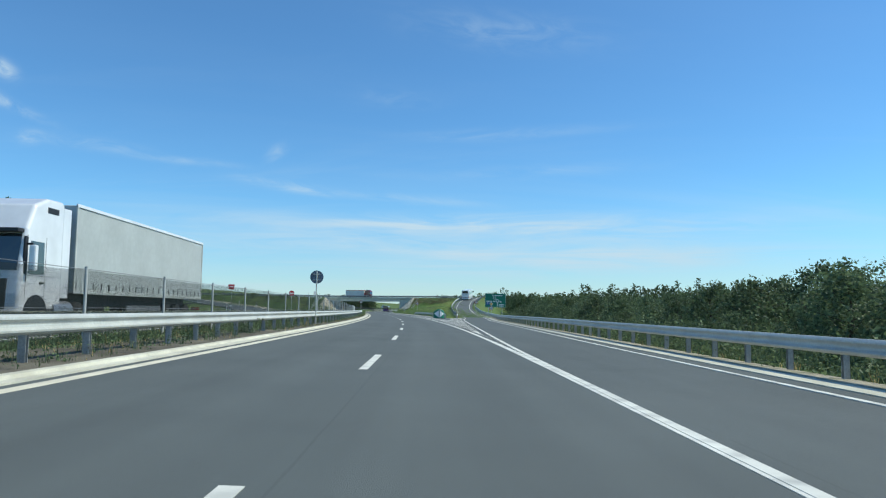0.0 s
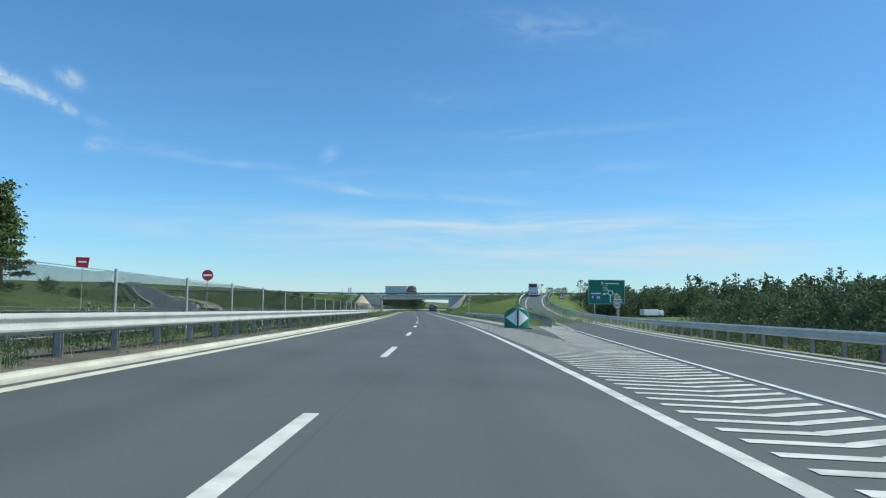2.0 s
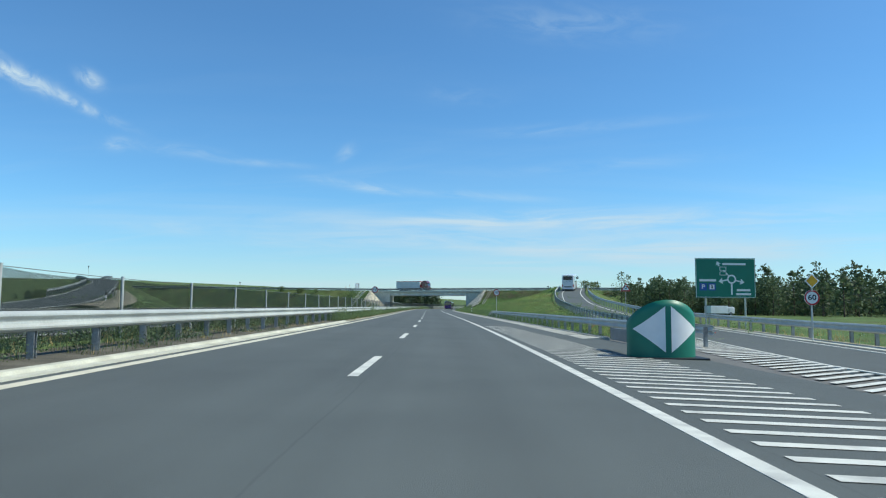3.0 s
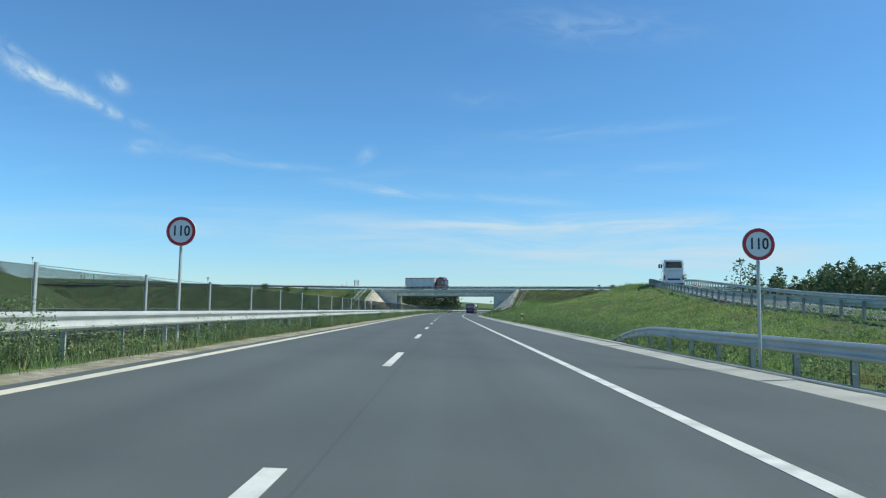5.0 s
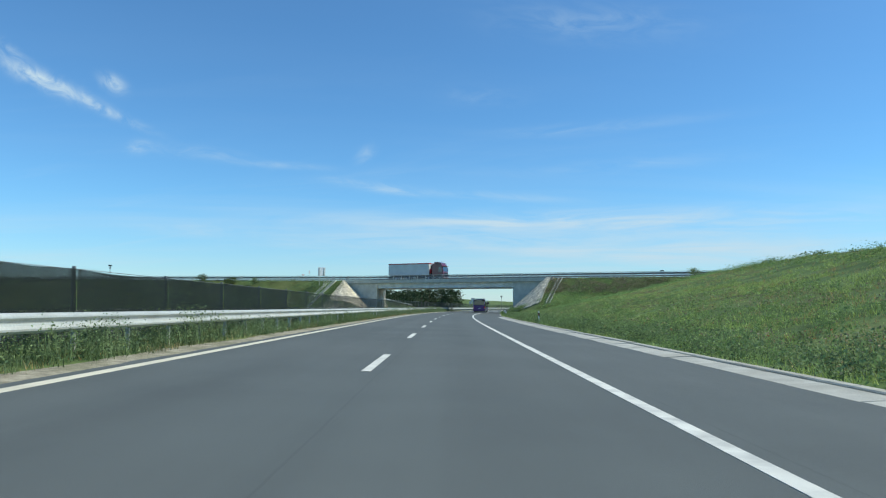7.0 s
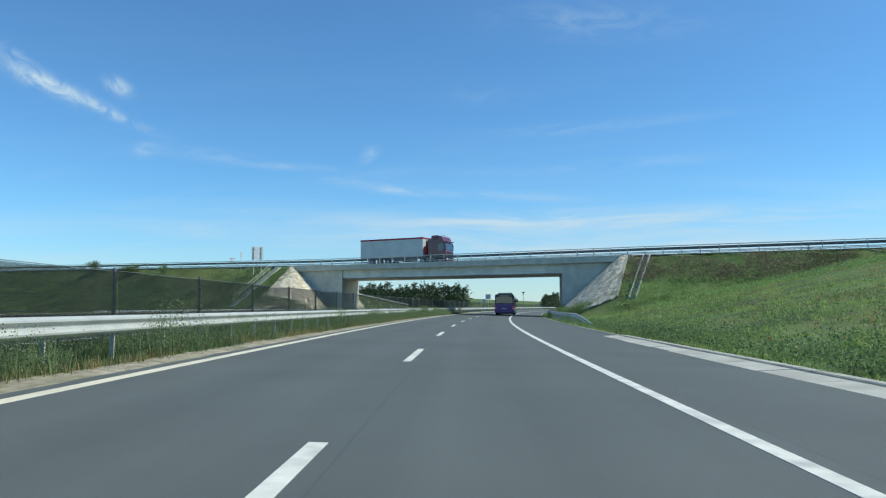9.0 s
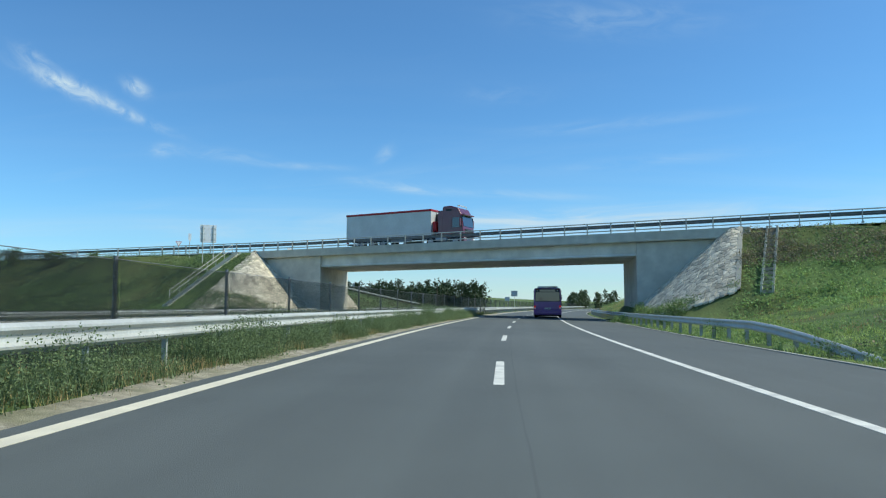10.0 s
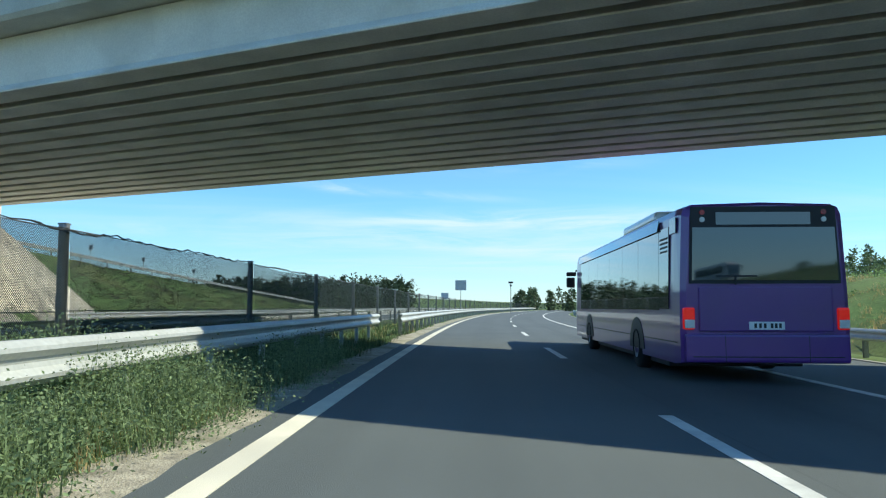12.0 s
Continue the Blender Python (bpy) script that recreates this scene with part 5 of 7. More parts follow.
def pane(t, name, pts, material=GLASS, label=""):
    """A thin pane through four corner points."""
    bm = bmesh.new()
    v = [Vector(p) for p in pts]
    n = (v[1] - v[0]).cross(v[2] - v[0]).normalized() * 0.012
    a = [bm.verts.new(p) for p in v]
    b = [bm.verts.new(p + n) for p in v]
    k = len(v)
    bm.faces.new(b)
    bm.faces.new(a[::-1])
    for i in range(k):
        bm.faces.new((a[i], a[(i + 1) % k], b[(i + 1) % k], b[i]))
    bmesh.ops.recalc_face_normals(bm, faces=bm.faces)
    return part(name, bm, material, t, label)


def city_bus(m):
    t = thing("city_bus", "purple low-floor city bus with dark tinted rear window", "bus", m=m)
    L, Hh = 11.7, 2.74
    part("body", hull([(0.0, 1.16, 1.10, 0.36, Hh - 0.06, 0.16), (0.06, 1.24, 1.19, 0.33, Hh - 0.01, 0.16), (0.35, 1.25, 1.21, 0.30, Hh, 0.15), (L - 0.5, 1.25, 1.21, 0.30, Hh, 0.15), (L - 0.12, 1.22, 1.18, 0.32, Hh - 0.05, 0.16), (L, 1.08, 1.02, 0.36, Hh - 0.2, 0.16)]), PURPLE, t)
    # rear
    pane(t, "rear_window_surround", [(-1.12, -0.004, 1.52), (1.12, -0.004, 1.52), (1.07, -0.004, 2.69), (-1.07, -0.004, 2.69)], DARK)
    pane(t, "rear_window", [(-1.08, -0.02, 1.57), (1.08, -0.02, 1.57), (1.05, -0.02, 2.37), (-1.05, -0.02, 2.37)])
    pane(t, "destination_window", [(-0.70, -0.02, 2.41), (0.70, -0.02, 2.41), (0.70, -0.02, 2.60), (-0.70, -0.02, 2.60)])
    bx(t, "engine_cover", PURPLE, -0.98, 0.98, -0.035, 0.03, 0.80, 1.47, 0.02)
    bx(t, "rear_bumper", PURPLE, -1.2, 1.2, -0.07, 0.1, 0.34, 0.765, 0.04)
    bx(t, "bumper_seam", DARK, -1.1, 1.1, -0.075, -0.06, 0.42, 0.435, 0.0)
    for sx in (-1, 1):
        lamp = bx(t, "tail_lamp", TAIL_LIT, sx * 1.13 - 0.085, sx * 1.13 + 0.085, -0.05, 0.12, 0.83, 1.16, 0.03, "lit red tail lamp cluster")
        bx(lamp, "reversing_lamp", LAMP_CLEAR, sx * 1.13 - 0.075, sx * 1.13 + 0.075, -0.058, 0.0, 0.85, 0.98, 0.01, "clear reversing lamp")
        for z, ml in ((2.60, TAIL), (2.49, LAMP_CLEAR)):
            bm = bmesh.new()
            disc(bm, 0.04, -0.03, 0.0, 16)
            o = part("marker_lamp", bm, ml, t)
            o.location = (sx * 0.90, 0, z)
    plate_ob = bx(t, "number_plate", SIGN_WHITE, -0.26, 0.26, -0.055, -0.034, 0.83, 0.95, 0.006, "white number plate")
    for x in (-0.17, -0.10, -0.03, 0.07, 0.13, 0.19):
        bx(plate_ob, "plate_mark", SIGN_BLACK, x - 0.018, x + 0.018, -0.06, -0.054, 0.855, 0.925, 0.0)
    wiper = bx(t, "rear_wiper", DARK, -0.72, -0.12, -0.05, -0.033, 1.62, 1.645, 0.004)
    bx(wiper, "wiper_arm", DARK, -0.45, -0.42, -0.045, -0.034, 1.50, 1.63, 0.004)
    for x in (-0.62, 0.60):
        bx(t, "cover_seam", DARK, x - 0.004, x + 0.004, -0.073, -0.066, 0.36, 0.74, 0.0)
    bx(t, "exhaust", CHASSIS, 0.55, 0.67, 0.6, 1.2, 0.26, 0.35, 0.03)
    bx(t, "underbody", CHASSIS, -1.1, 1.1, 1.3, L - 0.3, 0.18, 0.34, 0.02)
    # sides: long band of dark glass with thin pillars
    for sx in (-1, 1):
        y = 1.2
        lens = (1.55, 1.5, 1.5, 1.55, 1.5, 1.45)
        for k, ln in enumerate(lens):
            x0 = sx * 1.262
            quad = [(x0, y + 0.008, 1.12), (x0, y + ln - 0.008, 1.12), (sx * 1.232, y + ln - 0.008, 2.45), (sx * 1.232, y + 0.008, 2.45)]
            pane(t, "side_window", quad if sx > 0 else quad[::-1])
            y += ln
        quad = [(sx * 1.228, 0.22, 2.32), (sx * 1.228, 0.56, 2.32), (sx * 1.222, 0.56, 2.56), (sx * 1.222, 0.22, 2.56)]
        pane(t, "quarter_window", quad if sx > 0 else quad[::-1])
        quad = [(sx * 1.262, 0.60, 1.14), (sx * 1.262, 1.19, 1.14), (sx * 1.230, 1.19, 2.45), (sx * 1.230, 0.60, 2.45)]
        pane(t, "side_panel", quad if sx > 0 else quad[::-1], GLASS, "dark glossy panel behind the last window")
        for z in (2.05, 2.12, 2.19, 2.26):
            bx(t, "vent_slit", DARK, sx * 1.243 - 0.012, sx * 1.243 + 0.012, 0.66, 1.12, z, z + 0.03, 0.0)
        quad = [(sx * 1.266, 1.2, 2.43), (sx * 1.266, 10.6, 2.43), (sx * 1.226, 10.6, 2.62), (sx * 1.226, 1.2, 2.62)]
        pane(t, "cant_rail", quad if sx > 0 else quad[::-1], GLASS)
        for y in (2.95, 8.75):
            bm = bmesh.new()
            n = 14
            arc = [(y + 0.60 * math.cos(math.pi * k / n), 0.40 + 0.58 * math.sin(math.pi * k / n)) for k in range(n + 1)]
            a = [bm.verts.new((sx * 1.268, p, max(z, 0.30))) for p, z in arc]
            b = [bm.verts.new((sx * 0.9, p, max(z, 0.30))) for p, z in arc]
            bm.faces.new(a)
            for k in range(n):
                bm.faces.new((a[k], a[k + 1], b[k + 1], b[k]))
            part("wheel_arch", bm, DARK, t)
            wheel(t, sx * 1.285, y, 0.47, 0.29)
        bx(t, "skirt_seam", DARK, sx * 1.262 - 0.006, sx * 1.262 + 0.006, 0.2, 11.0, 0.62, 0.635, 0.0)
        arm = bx(t, "mirror_arm", DARK, sx * 1.16 - 0.03, sx * 1.16 + 0.03, L - 0.05, L + 0.28, 2.28, 2.34, 0.01)
        bx(t, "mirror", DARK, sx * 1.36 - 0.13, sx * 1.36 + 0.13, L + 0.05, L + 0.22, 1.78, 2.10, 0.05)
        bx(t, "upper_mirror", DARK, sx * 1.34 - 0.15, sx * 1.34 + 0.15, L + 0.05, L + 0.20, 2.14, 2.27, 0.03)
    pane(t, "windscreen", [(1.0, L + 0.012, 0.95), (-1.0, L + 0.012, 0.95), (-0.98, L + 0.006, 2.45), (0.98, L + 0.006, 2.45)])
    pod = bx(t, "roof_unit", WHITE_PAINT, -0.95, 0.95, 2.6, 5.6, Hh, Hh + 0.24, 0.09, "pale roof air-conditioning unit")
    for x in (-0.55, 0.62):
        bx(t, "roof_hatch", WHITE_PAINT, x - 0.22, x + 0.22, 0.7, 1.2, Hh - 0.02, Hh + 0.09, 0.04)
    return t


def on_road(s, u, z, turn=0.0):
    x, y = plan(s, u)
    return Matrix.Translation((x, y, z)) @ Matrix.Rotation(heading(s) + radians(turn), 4, "Z")


city_bus(on_road(355.4, 2.42, -0.06, -0.5))


def coach(m):
    t = thing("coach", "white touring coach climbing the exit ramp", "bus", m=m)
    L, Hh = 12.0, 3.35
    part("body", hull([(0.0, 1.14, 1.06, 0.40, Hh - 0.12, 0.22), (0.1, 1.24, 1.17, 0.36, Hh - 0.02, 0.2), (0.5, 1.27, 1.2, 0.32, Hh, 0.18), (L - 0.6, 1.27, 1.2, 0.32, Hh, 0.18), (L, 1.1, 1.02, 0.36, Hh - 0.3, 0.2)]), WHITE_PAINT, t)
    pane(t, "rear_window", [(-0.98, -0.012, 2.30), (0.98, -0.012, 2.30), (0.93, -0.012, 3.05), (-0.93, -0.012, 3.05)])
    bx(t, "engine_grille", DARK, -0.75, 0.75, -0.03, 0.03, 0.75, 0.95, 0.01)
    bx(t, "rear_bumper", WHITE_PAINT, -1.2, 1.2, -0.08, 0.1, 0.36, 0.66, 0.05)
    bx(t, "trim_line", CHASSIS, -1.15, 1.15, -0.02, 0.03, 1.9, 1.93, 0.0)
    bx(t, "underbody", CHASSIS, -1.1, 1.1, 0.2, L - 0.3, 0.18, 0.36, 0.02)
    for sx in (-1, 1):
        bx(t, "tail_lamp", TAIL, sx * 1.12 - 0.09, sx * 1.12 + 0.09, -0.05, 0.1, 0.8, 1.35, 0.03, "red tail lamp")
        y = 0.9
        for k in range(6):
            quad = [(sx * 1.28, y + 0.03, 1.75), (sx * 1.28, y + 1.62, 1.75), (sx * 1.245, y + 1.62, 2.95), (sx * 1.245, y + 0.03, 2.95)]
            pane(t, "side_window", quad if sx > 0 else quad[::-1])
            y += 1.66
        for y in (2.6, 8.9):
            wheel(t, sx * 1.29, y, 0.5, 0.3)
        bx(t, "mirror", DARK, sx * 1.42 - 0.12, sx * 1.42 + 0.12, L - 0.1, L + 0.1, 2.2, 2.75, 0.05)
        bx(t, "mirror_arm", DARK, sx * 1.25 - 0.16, sx * 1.25 + 0.1, L - 0.05, L + 0.03, 2.75, 2.81, 0.01)
    pane(t, "windscreen", [(1.05, L + 0.01, 1.2), (-1.05, L + 0.01, 1.2), (-1.0, L + 0.0, 2.95), (1.0, L + 0.0, 2.95)])
    return t


coach(on_road(233, ramp_at(233)[0] - 0.9, ramp_at(233)[1] + 0.02, -15) @ Matrix.Rotation(radians(3.6), 4, "X"))


def lorry(label, m, cab, side, strip, tipper):
    """An articulated lorry facing +y: trailer from y=0, tractor in front."""
    t = thing("lorry", label, "lorry", "articulated lorries", m=m)
    L = 13.6
    z0, z1 = (1.30, 4.16) if not tipper else (1.05, 3.55)
    part("trailer_box", box(bmesh.new(), -1.25, 1.25, 0, L if not tipper else 10.3, z0, z1, 0.03), side, t, "grey trailer side")
    if tipper:
        L = 10.3
        bx(t, "cover_strip", strip, -1.28, 1.28, -0.03, L + 0.03, z1 - 0.02, z1 + 0.20, 0.04, "red rolled cover")
        for y in np.arange(0.6, L, 1.6):
            bx(t, "strap", DARK, -1.275, -1.252, float(y) - 0.02, float(y) + 0.02, z1 - 0.25, z1, 0.0)
        bx(t, "front_ladder", GALV, 0.1, 0.16, L + 0.02, L + 0.08, 1.6, z1 + 0.1, 0.01)
        bx(t, "ram_cylinder", CHASSIS, -0.25, 0.25, L + 0.02, L + 0.45, 1.1, z1 - 0.2, 0.08)
        bx(t, "red_tank", STRIP_RED, 0.45, 1.05, L + 0.05, L + 0.5, 1.5, 2.5, 0.1)
        bx(t, "red_tank", STRIP_RED, -1.05, -0.45, L + 0.05, L + 0.5, 1.5, 2.5, 0.1)
    else:
        for sx in (-1, 1):
            bx(t, "roof_rail", WHITE_PAINT, sx * 1.255 - 0.03, sx * 1.255 + 0.03, -0.02, L + 0.02, z1 - 0.06, z1 + 0.05, 0.01)
            bx(t, "side_rail", GALV, sx * 1.255 - 0.025, sx * 1.255 + 0.025, -0.02, L + 0.02, z0 - 0.04, z0 + 0.12, 0.01)
            for y in np.arange(0.4, L, 0.62):
                bx(t, "buckle", DARK, sx * 1.26 - 0.012, sx * 1.26 + 0.012, float(y) - 0.02, float(y) + 0.02, z0 + 0.02, z0 + 0.34, 0.0)
            for y in (0.03, L - 0.03):
                bx(t, "corner_post", GALV, sx * 1.25 - 0.03, sx * 1.25 + 0.03, y - 0.05, y + 0.05, z0, z1, 0.01)
        for k in range(2):
            bx(t, "rear_door", WHITE_PAINT, -1.22 + 1.23 * k, -0.01 + 1.23 * k, -0.04, 0.0, z0 + 0.05, z1 - 0.08, 0.015)
    bx(t, "chassis_frame", CHASSIS, -0.45, 0.45, 0.2, L + 4.4 if not tipper else L + 4.6, 0.85, z0 - 0.005, 0.02)
    bx(t, "underrun_bar", CHASSIS, -1.15, 1.15, 0.05, 0.2, 0.5, 0.68, 0.02)
    for sx in (-1, 1):
        bx(t, "tail_lamp", TAIL, sx * 1.0 - 0.2, sx * 1.0 + 0.2, 0.0, 0.06, 0.72, 0.86, 0.01, "red tail lamp")
        for y in (2.0, 3.31, 4.62):
            wheel(t, sx * 1.25, y, 0.5, 0.34)
        bx(t, "side_guard", GALV_DARK, sx * 1.2 - 0.03, sx * 1.2 + 0.03, 5.6, L - 4.4 if not tipper else L - 2.2, 0.55, 0.9, 0.02)
        bx(t, "mudguard", DARK, sx * 1.05 - 0.18, sx * 1.05 + 0.18, 1.3, 5.3, 1.02, 1.06, 0.01)
    # the tractor
    c0 = L + (0.75 if not tipper else 1.3)
    gap = 2.25
    prof = [(c0, 0.75), (c0, 3.72), (c0 + 0.10, 3.86), (c0 + 0.9, 3.88), (c0 + 1.65, 3.62), (c0 + 1.98, 3.0), (c0 + 2.18, 1.75), (c0 + 2.26, 1.2), (c0 + 2.26, 0.45), (c0 + 1.85, 0.38), (c0 + 1.80, 0.75)]
    if not tipper:
        prof[1:6] = [(c0, 4.0), (c0 + 0.10, 4.08), (c0 + 0.9, 4.06), (c0 + 1.6, 3.78), (c0 + 1.98, 3.05)]
    bm = bmesh.new()
    rows = []
    for x, k in ((-1.22, 0.0), (-1.14, 0.05), (1.14, 0.05), (1.22, 0.0)):
        rows.append([bm.verts.new((x, y + (k if i > 3 else 0), z + (k if 1 <= i <= 5 else 0))) for i, (y, z) in enumerate(prof)])
    n = len(prof)
    for a, b in zip(rows, rows[1:]):
        for i in range(n):
            bm.faces.new((a[i], a[(i + 1) % n], b[(i + 1) % n], b[i]))
    bm.faces.new(rows[0])
    bm.faces.new(rows[-1][::-1])
    bmesh.ops.recalc_face_normals(bm, faces=bm.faces)
    bmesh.ops.bevel(bm, geom=[e for e in bm.edges if len(e.link_faces) == 2 and e.calc_face_angle(0) > 0.5], offset=0.05, segments=2, affect="EDGES", profile=0.6)
    part("cab", bm, cab, t)
    pane(t, "windscreen", [(1.08, c0 + 2.245, 1.86), (-1.08, c0 + 2.245, 1.86), (-1.08, c0 + 2.06, 2.92), (1.08, c0 + 2.06, 2.92)])
    bx(t, "sun_visor", DARK if not tipper else cab, -1.12, 1.12, c0 + 1.95, c0 + 2.35, 2.95, 3.07, 0.03)
    bx(t, "grille", DARK, -0.85, 0.85, c0 + 2.24, c0 + 2.33, 0.75, 1.62, 0.03)
    bx(t, "bumper", cab, -1.23, 1.23, c0 + 1.95, c0 + 2.36, 0.32, 0.72, 0.06)
    for sx in (-1, 1):
        lamp = bx(t, "headlamp", LAMP_CLEAR, sx * 0.98 - 0.2, sx * 0.98 + 0.2, c0 + 2.2, c0 + 2.37, 0.56, 0.74, 0.04, "clear headlamp")
        quad = [(sx * 1.228, c0 + 1.08, 1.78), (sx * 1.228, c0 + 1.94, 1.78), (sx * 1.228, c0 + 1.84, 2.74), (sx * 1.228, c0 + 1.12, 2.74)]
        pane(t, "door_window", quad if sx > 0 else quad[::-1])
        bx(t, "mirror", cab, sx * 1.42 - 0.1, sx * 1.42 + 0.1, c0 + 1.95, c0 + 2.12, 1.85, 2.6, 0.05)
        bx(t, "mirror_arm", DARK, sx * 1.3 - 0.1, sx * 1.3 + 0.1, c0 + 2.0, c0 + 2.06, 2.6, 2.66, 0.01)
        bx(t, "side_grille", DARK, sx * 1.222 - 0.012, sx * 1.222 + 0.012, c0 + 0.35, c0 + 1.0, 3.42 if tipper else 3.66, 3.60 if tipper else 3.84, 0.01)
        for y in (c0 + 0.98, c0 + 2.02):
            bx(t, "door_seam", CHASSIS, sx * 1.222 - 0.004, sx * 1.222 + 0.004, y - 0.008, y + 0.008, 1.0, 2.9, 0.0)
        bx(t, "door_seam", CHASSIS, sx * 1.222 - 0.004, sx * 1.222 + 0.004, c0 + 0.1, c0 + 2.1, 1.72, 1.735, 0.0)
        bx(t, "door_handle", DARK, sx * 1.226 - 0.02, sx * 1.226 + 0.02, c0 + 1.05, c0 + 1.28, 1.50, 1.56, 0.01)
        bx(t, "corner_fairing", DARK, sx * 1.20 - 0.03, sx * 1.20 + 0.03, c0 + 1.98, c0 + 2.14, 1.75, 2.85, 0.02)
        bm = bmesh.new()
        arc = [(c0 + 1.42 + 0.64 * math.cos(math.pi * k / 14), 0.62 + 0.56 * math.sin(math.pi * k / 14)) for k in range(15)]
        va = [bm.verts.new((sx * 1.235, p, z)) for p, z in arc]
        vb = [bm.verts.new((sx * 0.8, p, z)) for p, z in arc]
        bm.faces.new(va)
        for k in range(14):
            bm.faces.new((va[k], va[k + 1], vb[k + 1], vb[k]))
        part("wheel_arch", bm, DARK, t)
        bm = bmesh.new()
        tube(bm, (sx * 1.0, c0 - 0.75, 0.72), (sx * 1.0, c0 + 0.45, 0.72), 0.3, n=16)
        part("fuel_tank", bm, RIM, t, "bright metal fuel tank")
        bx(t, "step", DARK, sx * 1.15 - 0.1, sx * 1.15 + 0.1, c0 + 0.55, c0 + 0.95, 0.38, 0.75, 0.03)
        bx(t, "air_deflector", cab, sx * 1.18 - 0.03, sx * 1.18 + 0.03, c0 - 0.5, c0 - 0.004, 1.1, 3.5 if tipper else 3.95, 0.02)
        wheel(t, sx * 1.245, c0 + 1.42, 0.5, 0.32)
        wheel(t, sx * 1.25, c0 - 1.35, 0.5, 0.5)
    if tipper:
        bm = bmesh.new()
        tube(bm, (-1.0, c0 + 1.55, 3.95), (1.0, c0 + 1.55, 3.95), 0.035)
        for x in (-0.9, 0.9):
            tube(bm, (x, c0 + 1.55, 3.6), (x, c0 + 1.55, 3.95), 0.03)
        part("lamp_bar", bm, GALV, t, "roof lamp bar")
        for x in (-0.6, -0.2, 0.2, 0.6):
            bm = bmesh.new()
            disc(bm, 0.07, 0.0, 0.08, 16)
            o = part("roof_lamp", bm, LAMP_CLEAR, t)
            o.matrix_basis = Matrix.Translation((x, c0 + 1.64, 3.95)) @ Matrix.Rotation(math.pi, 4, "Z")
    return t


x, y = plan(36.9, -11.65)
lorry("white articulated lorry with grey curtain sides on the opposite carriageway", Matrix.Translation((x, y, FALL * 6.6)) @ Matrix.Rotation(heading(30) + math.pi, 4, "Z"), WHITE_PAINT, CURTAIN, GALV, False)
x, y = deck(-31.0, 3.9)
lorry("wine-red tractor with a grey tipper trailer crossing the overpass", Matrix.Translation((x, y, 6.95)) @ Matrix.Rotation(math.atan2(EY, EX) - math.pi / 2, 4, "Z"), WINE, TIPPER_SIDE, STRIP_RED, True)


def van(label, x, y, turn):
    z = lift(x, y)
    t = thing("box_van", label, "van", m=Matrix.Translation((x, y, z)) @ Matrix.Rotation(radians(turn), 4, "Z"))
    bx(t, "cargo_box", WHITE_PAINT, -0.95, 0.95, 0, 3.4, 0.45, 1.75, 0.06)
    bx(t, "cab", WHITE_PAINT, -0.92, 0.92, 3.42, 4.7, 0.4, 1.6, 0.2)
    pane(t, "windscreen", [(0.75, 4.705, 1.0), (-0.75, 4.705, 1.0), (-0.7, 4.70, 1.42), (0.7, 4.70, 1.42)])
    for sx in (-1, 1):
        for yy in (0.8, 3.9):
            wheel(t, sx * 0.96, yy, 0.34, 0.22)


van("white box van driving past the field edge", 33.0, 211.0, -72)


# ---- vegetation ----
def leaf_mat(name, color, var=0.35, trans=0.35):
    """Leaves with a colour of their own for each clump and some light shining through."""
    m = bpy.data.materials.new(name)
    m.use_nodes = True
    nt = m.node_tree
    b = nt.nodes["Principled BSDF"]
    b.inputs["Roughness"].default_value, b.inputs["Specular IOR Level"].default_value = 0.6, 0.25
    geo = nt.nodes.new("ShaderNodeNewGeometry")
    info = nt.nodes.new("ShaderNodeObjectInfo")
    rp = nt.nodes.new("ShaderNodeValToRGB")
    el = rp.color_ramp.elements
    el[0].color = (*[c * (1 - var) for c in color], 1)
    el[1].color = (color[0] * (1 + var * 1.3), color[1] * (1 + var), color[2] * (1 + var * 0.6), 1)
    nt.links.new(geo.outputs["Random Per Island"], rp.inputs[0])
    hue = nt.nodes.new("ShaderNodeHueSaturation")
    mr = nt.nodes.new("ShaderNodeMapRange")
    mr.inputs[3].default_value, mr.inputs[4].default_value = 0.75, 1.25
    nt.links.new(info.outputs["Random"], mr.inputs[0])
    nt.links.new(mr.outputs[0], hue.inputs["Value"])
    nt.links.new(rp.outputs[0], hue.inputs["Color"])
    nt.links.new(hue.outputs[0], b.inputs["Base Color"])
    tr = nt.nodes.new("ShaderNodeBsdfTranslucent")
    nt.links.new(hue.outputs[0], tr.inputs[0])
    mx = nt.nodes.new("ShaderNodeMixShader")
    mx.inputs[0].default_value = trans
    nt.links.new(b.outputs[0], mx.inputs[1])
    nt.links.new(tr.outputs[0], mx.inputs[2])
    nt.links.new(mx.outputs[0], nt.nodes["Material Output"].inputs[0])
    return m


LEAF = leaf_mat("oak_leaves", (0.105, 0.16, 0.088), 0.5)
LEAF_DARK = leaf_mat("pine_needles", (0.04, 0.07, 0.03), 0.3, 0.15)
LEAF_PINE = leaf_mat("knoll_pine_needles", (0.10, 0.15, 0.075), 0.35, 0.3)
LEAF_BUSH = leaf_mat("bush_leaves", (0.115, 0.165, 0.06))
BLADE = leaf_mat("grass_blades", (0.31, 0.42, 0.145), 0.4, 0.35)
BLADE_MEDIAN = leaf_mat("median_blades", (0.12, 0.185, 0.085), 0.45, 0.35)
BLADE_DRY = leaf_mat("dry_grass", (0.44, 0.35, 0.17), 0.35, 0.3)
WEED = leaf_mat("weed_leaves", (0.15, 0.225, 0.11), 0.5, 0.4)
WEED_BRIGHT = leaf_mat("bank_plants", (0.24, 0.38, 0.145), 0.4, 0.4)
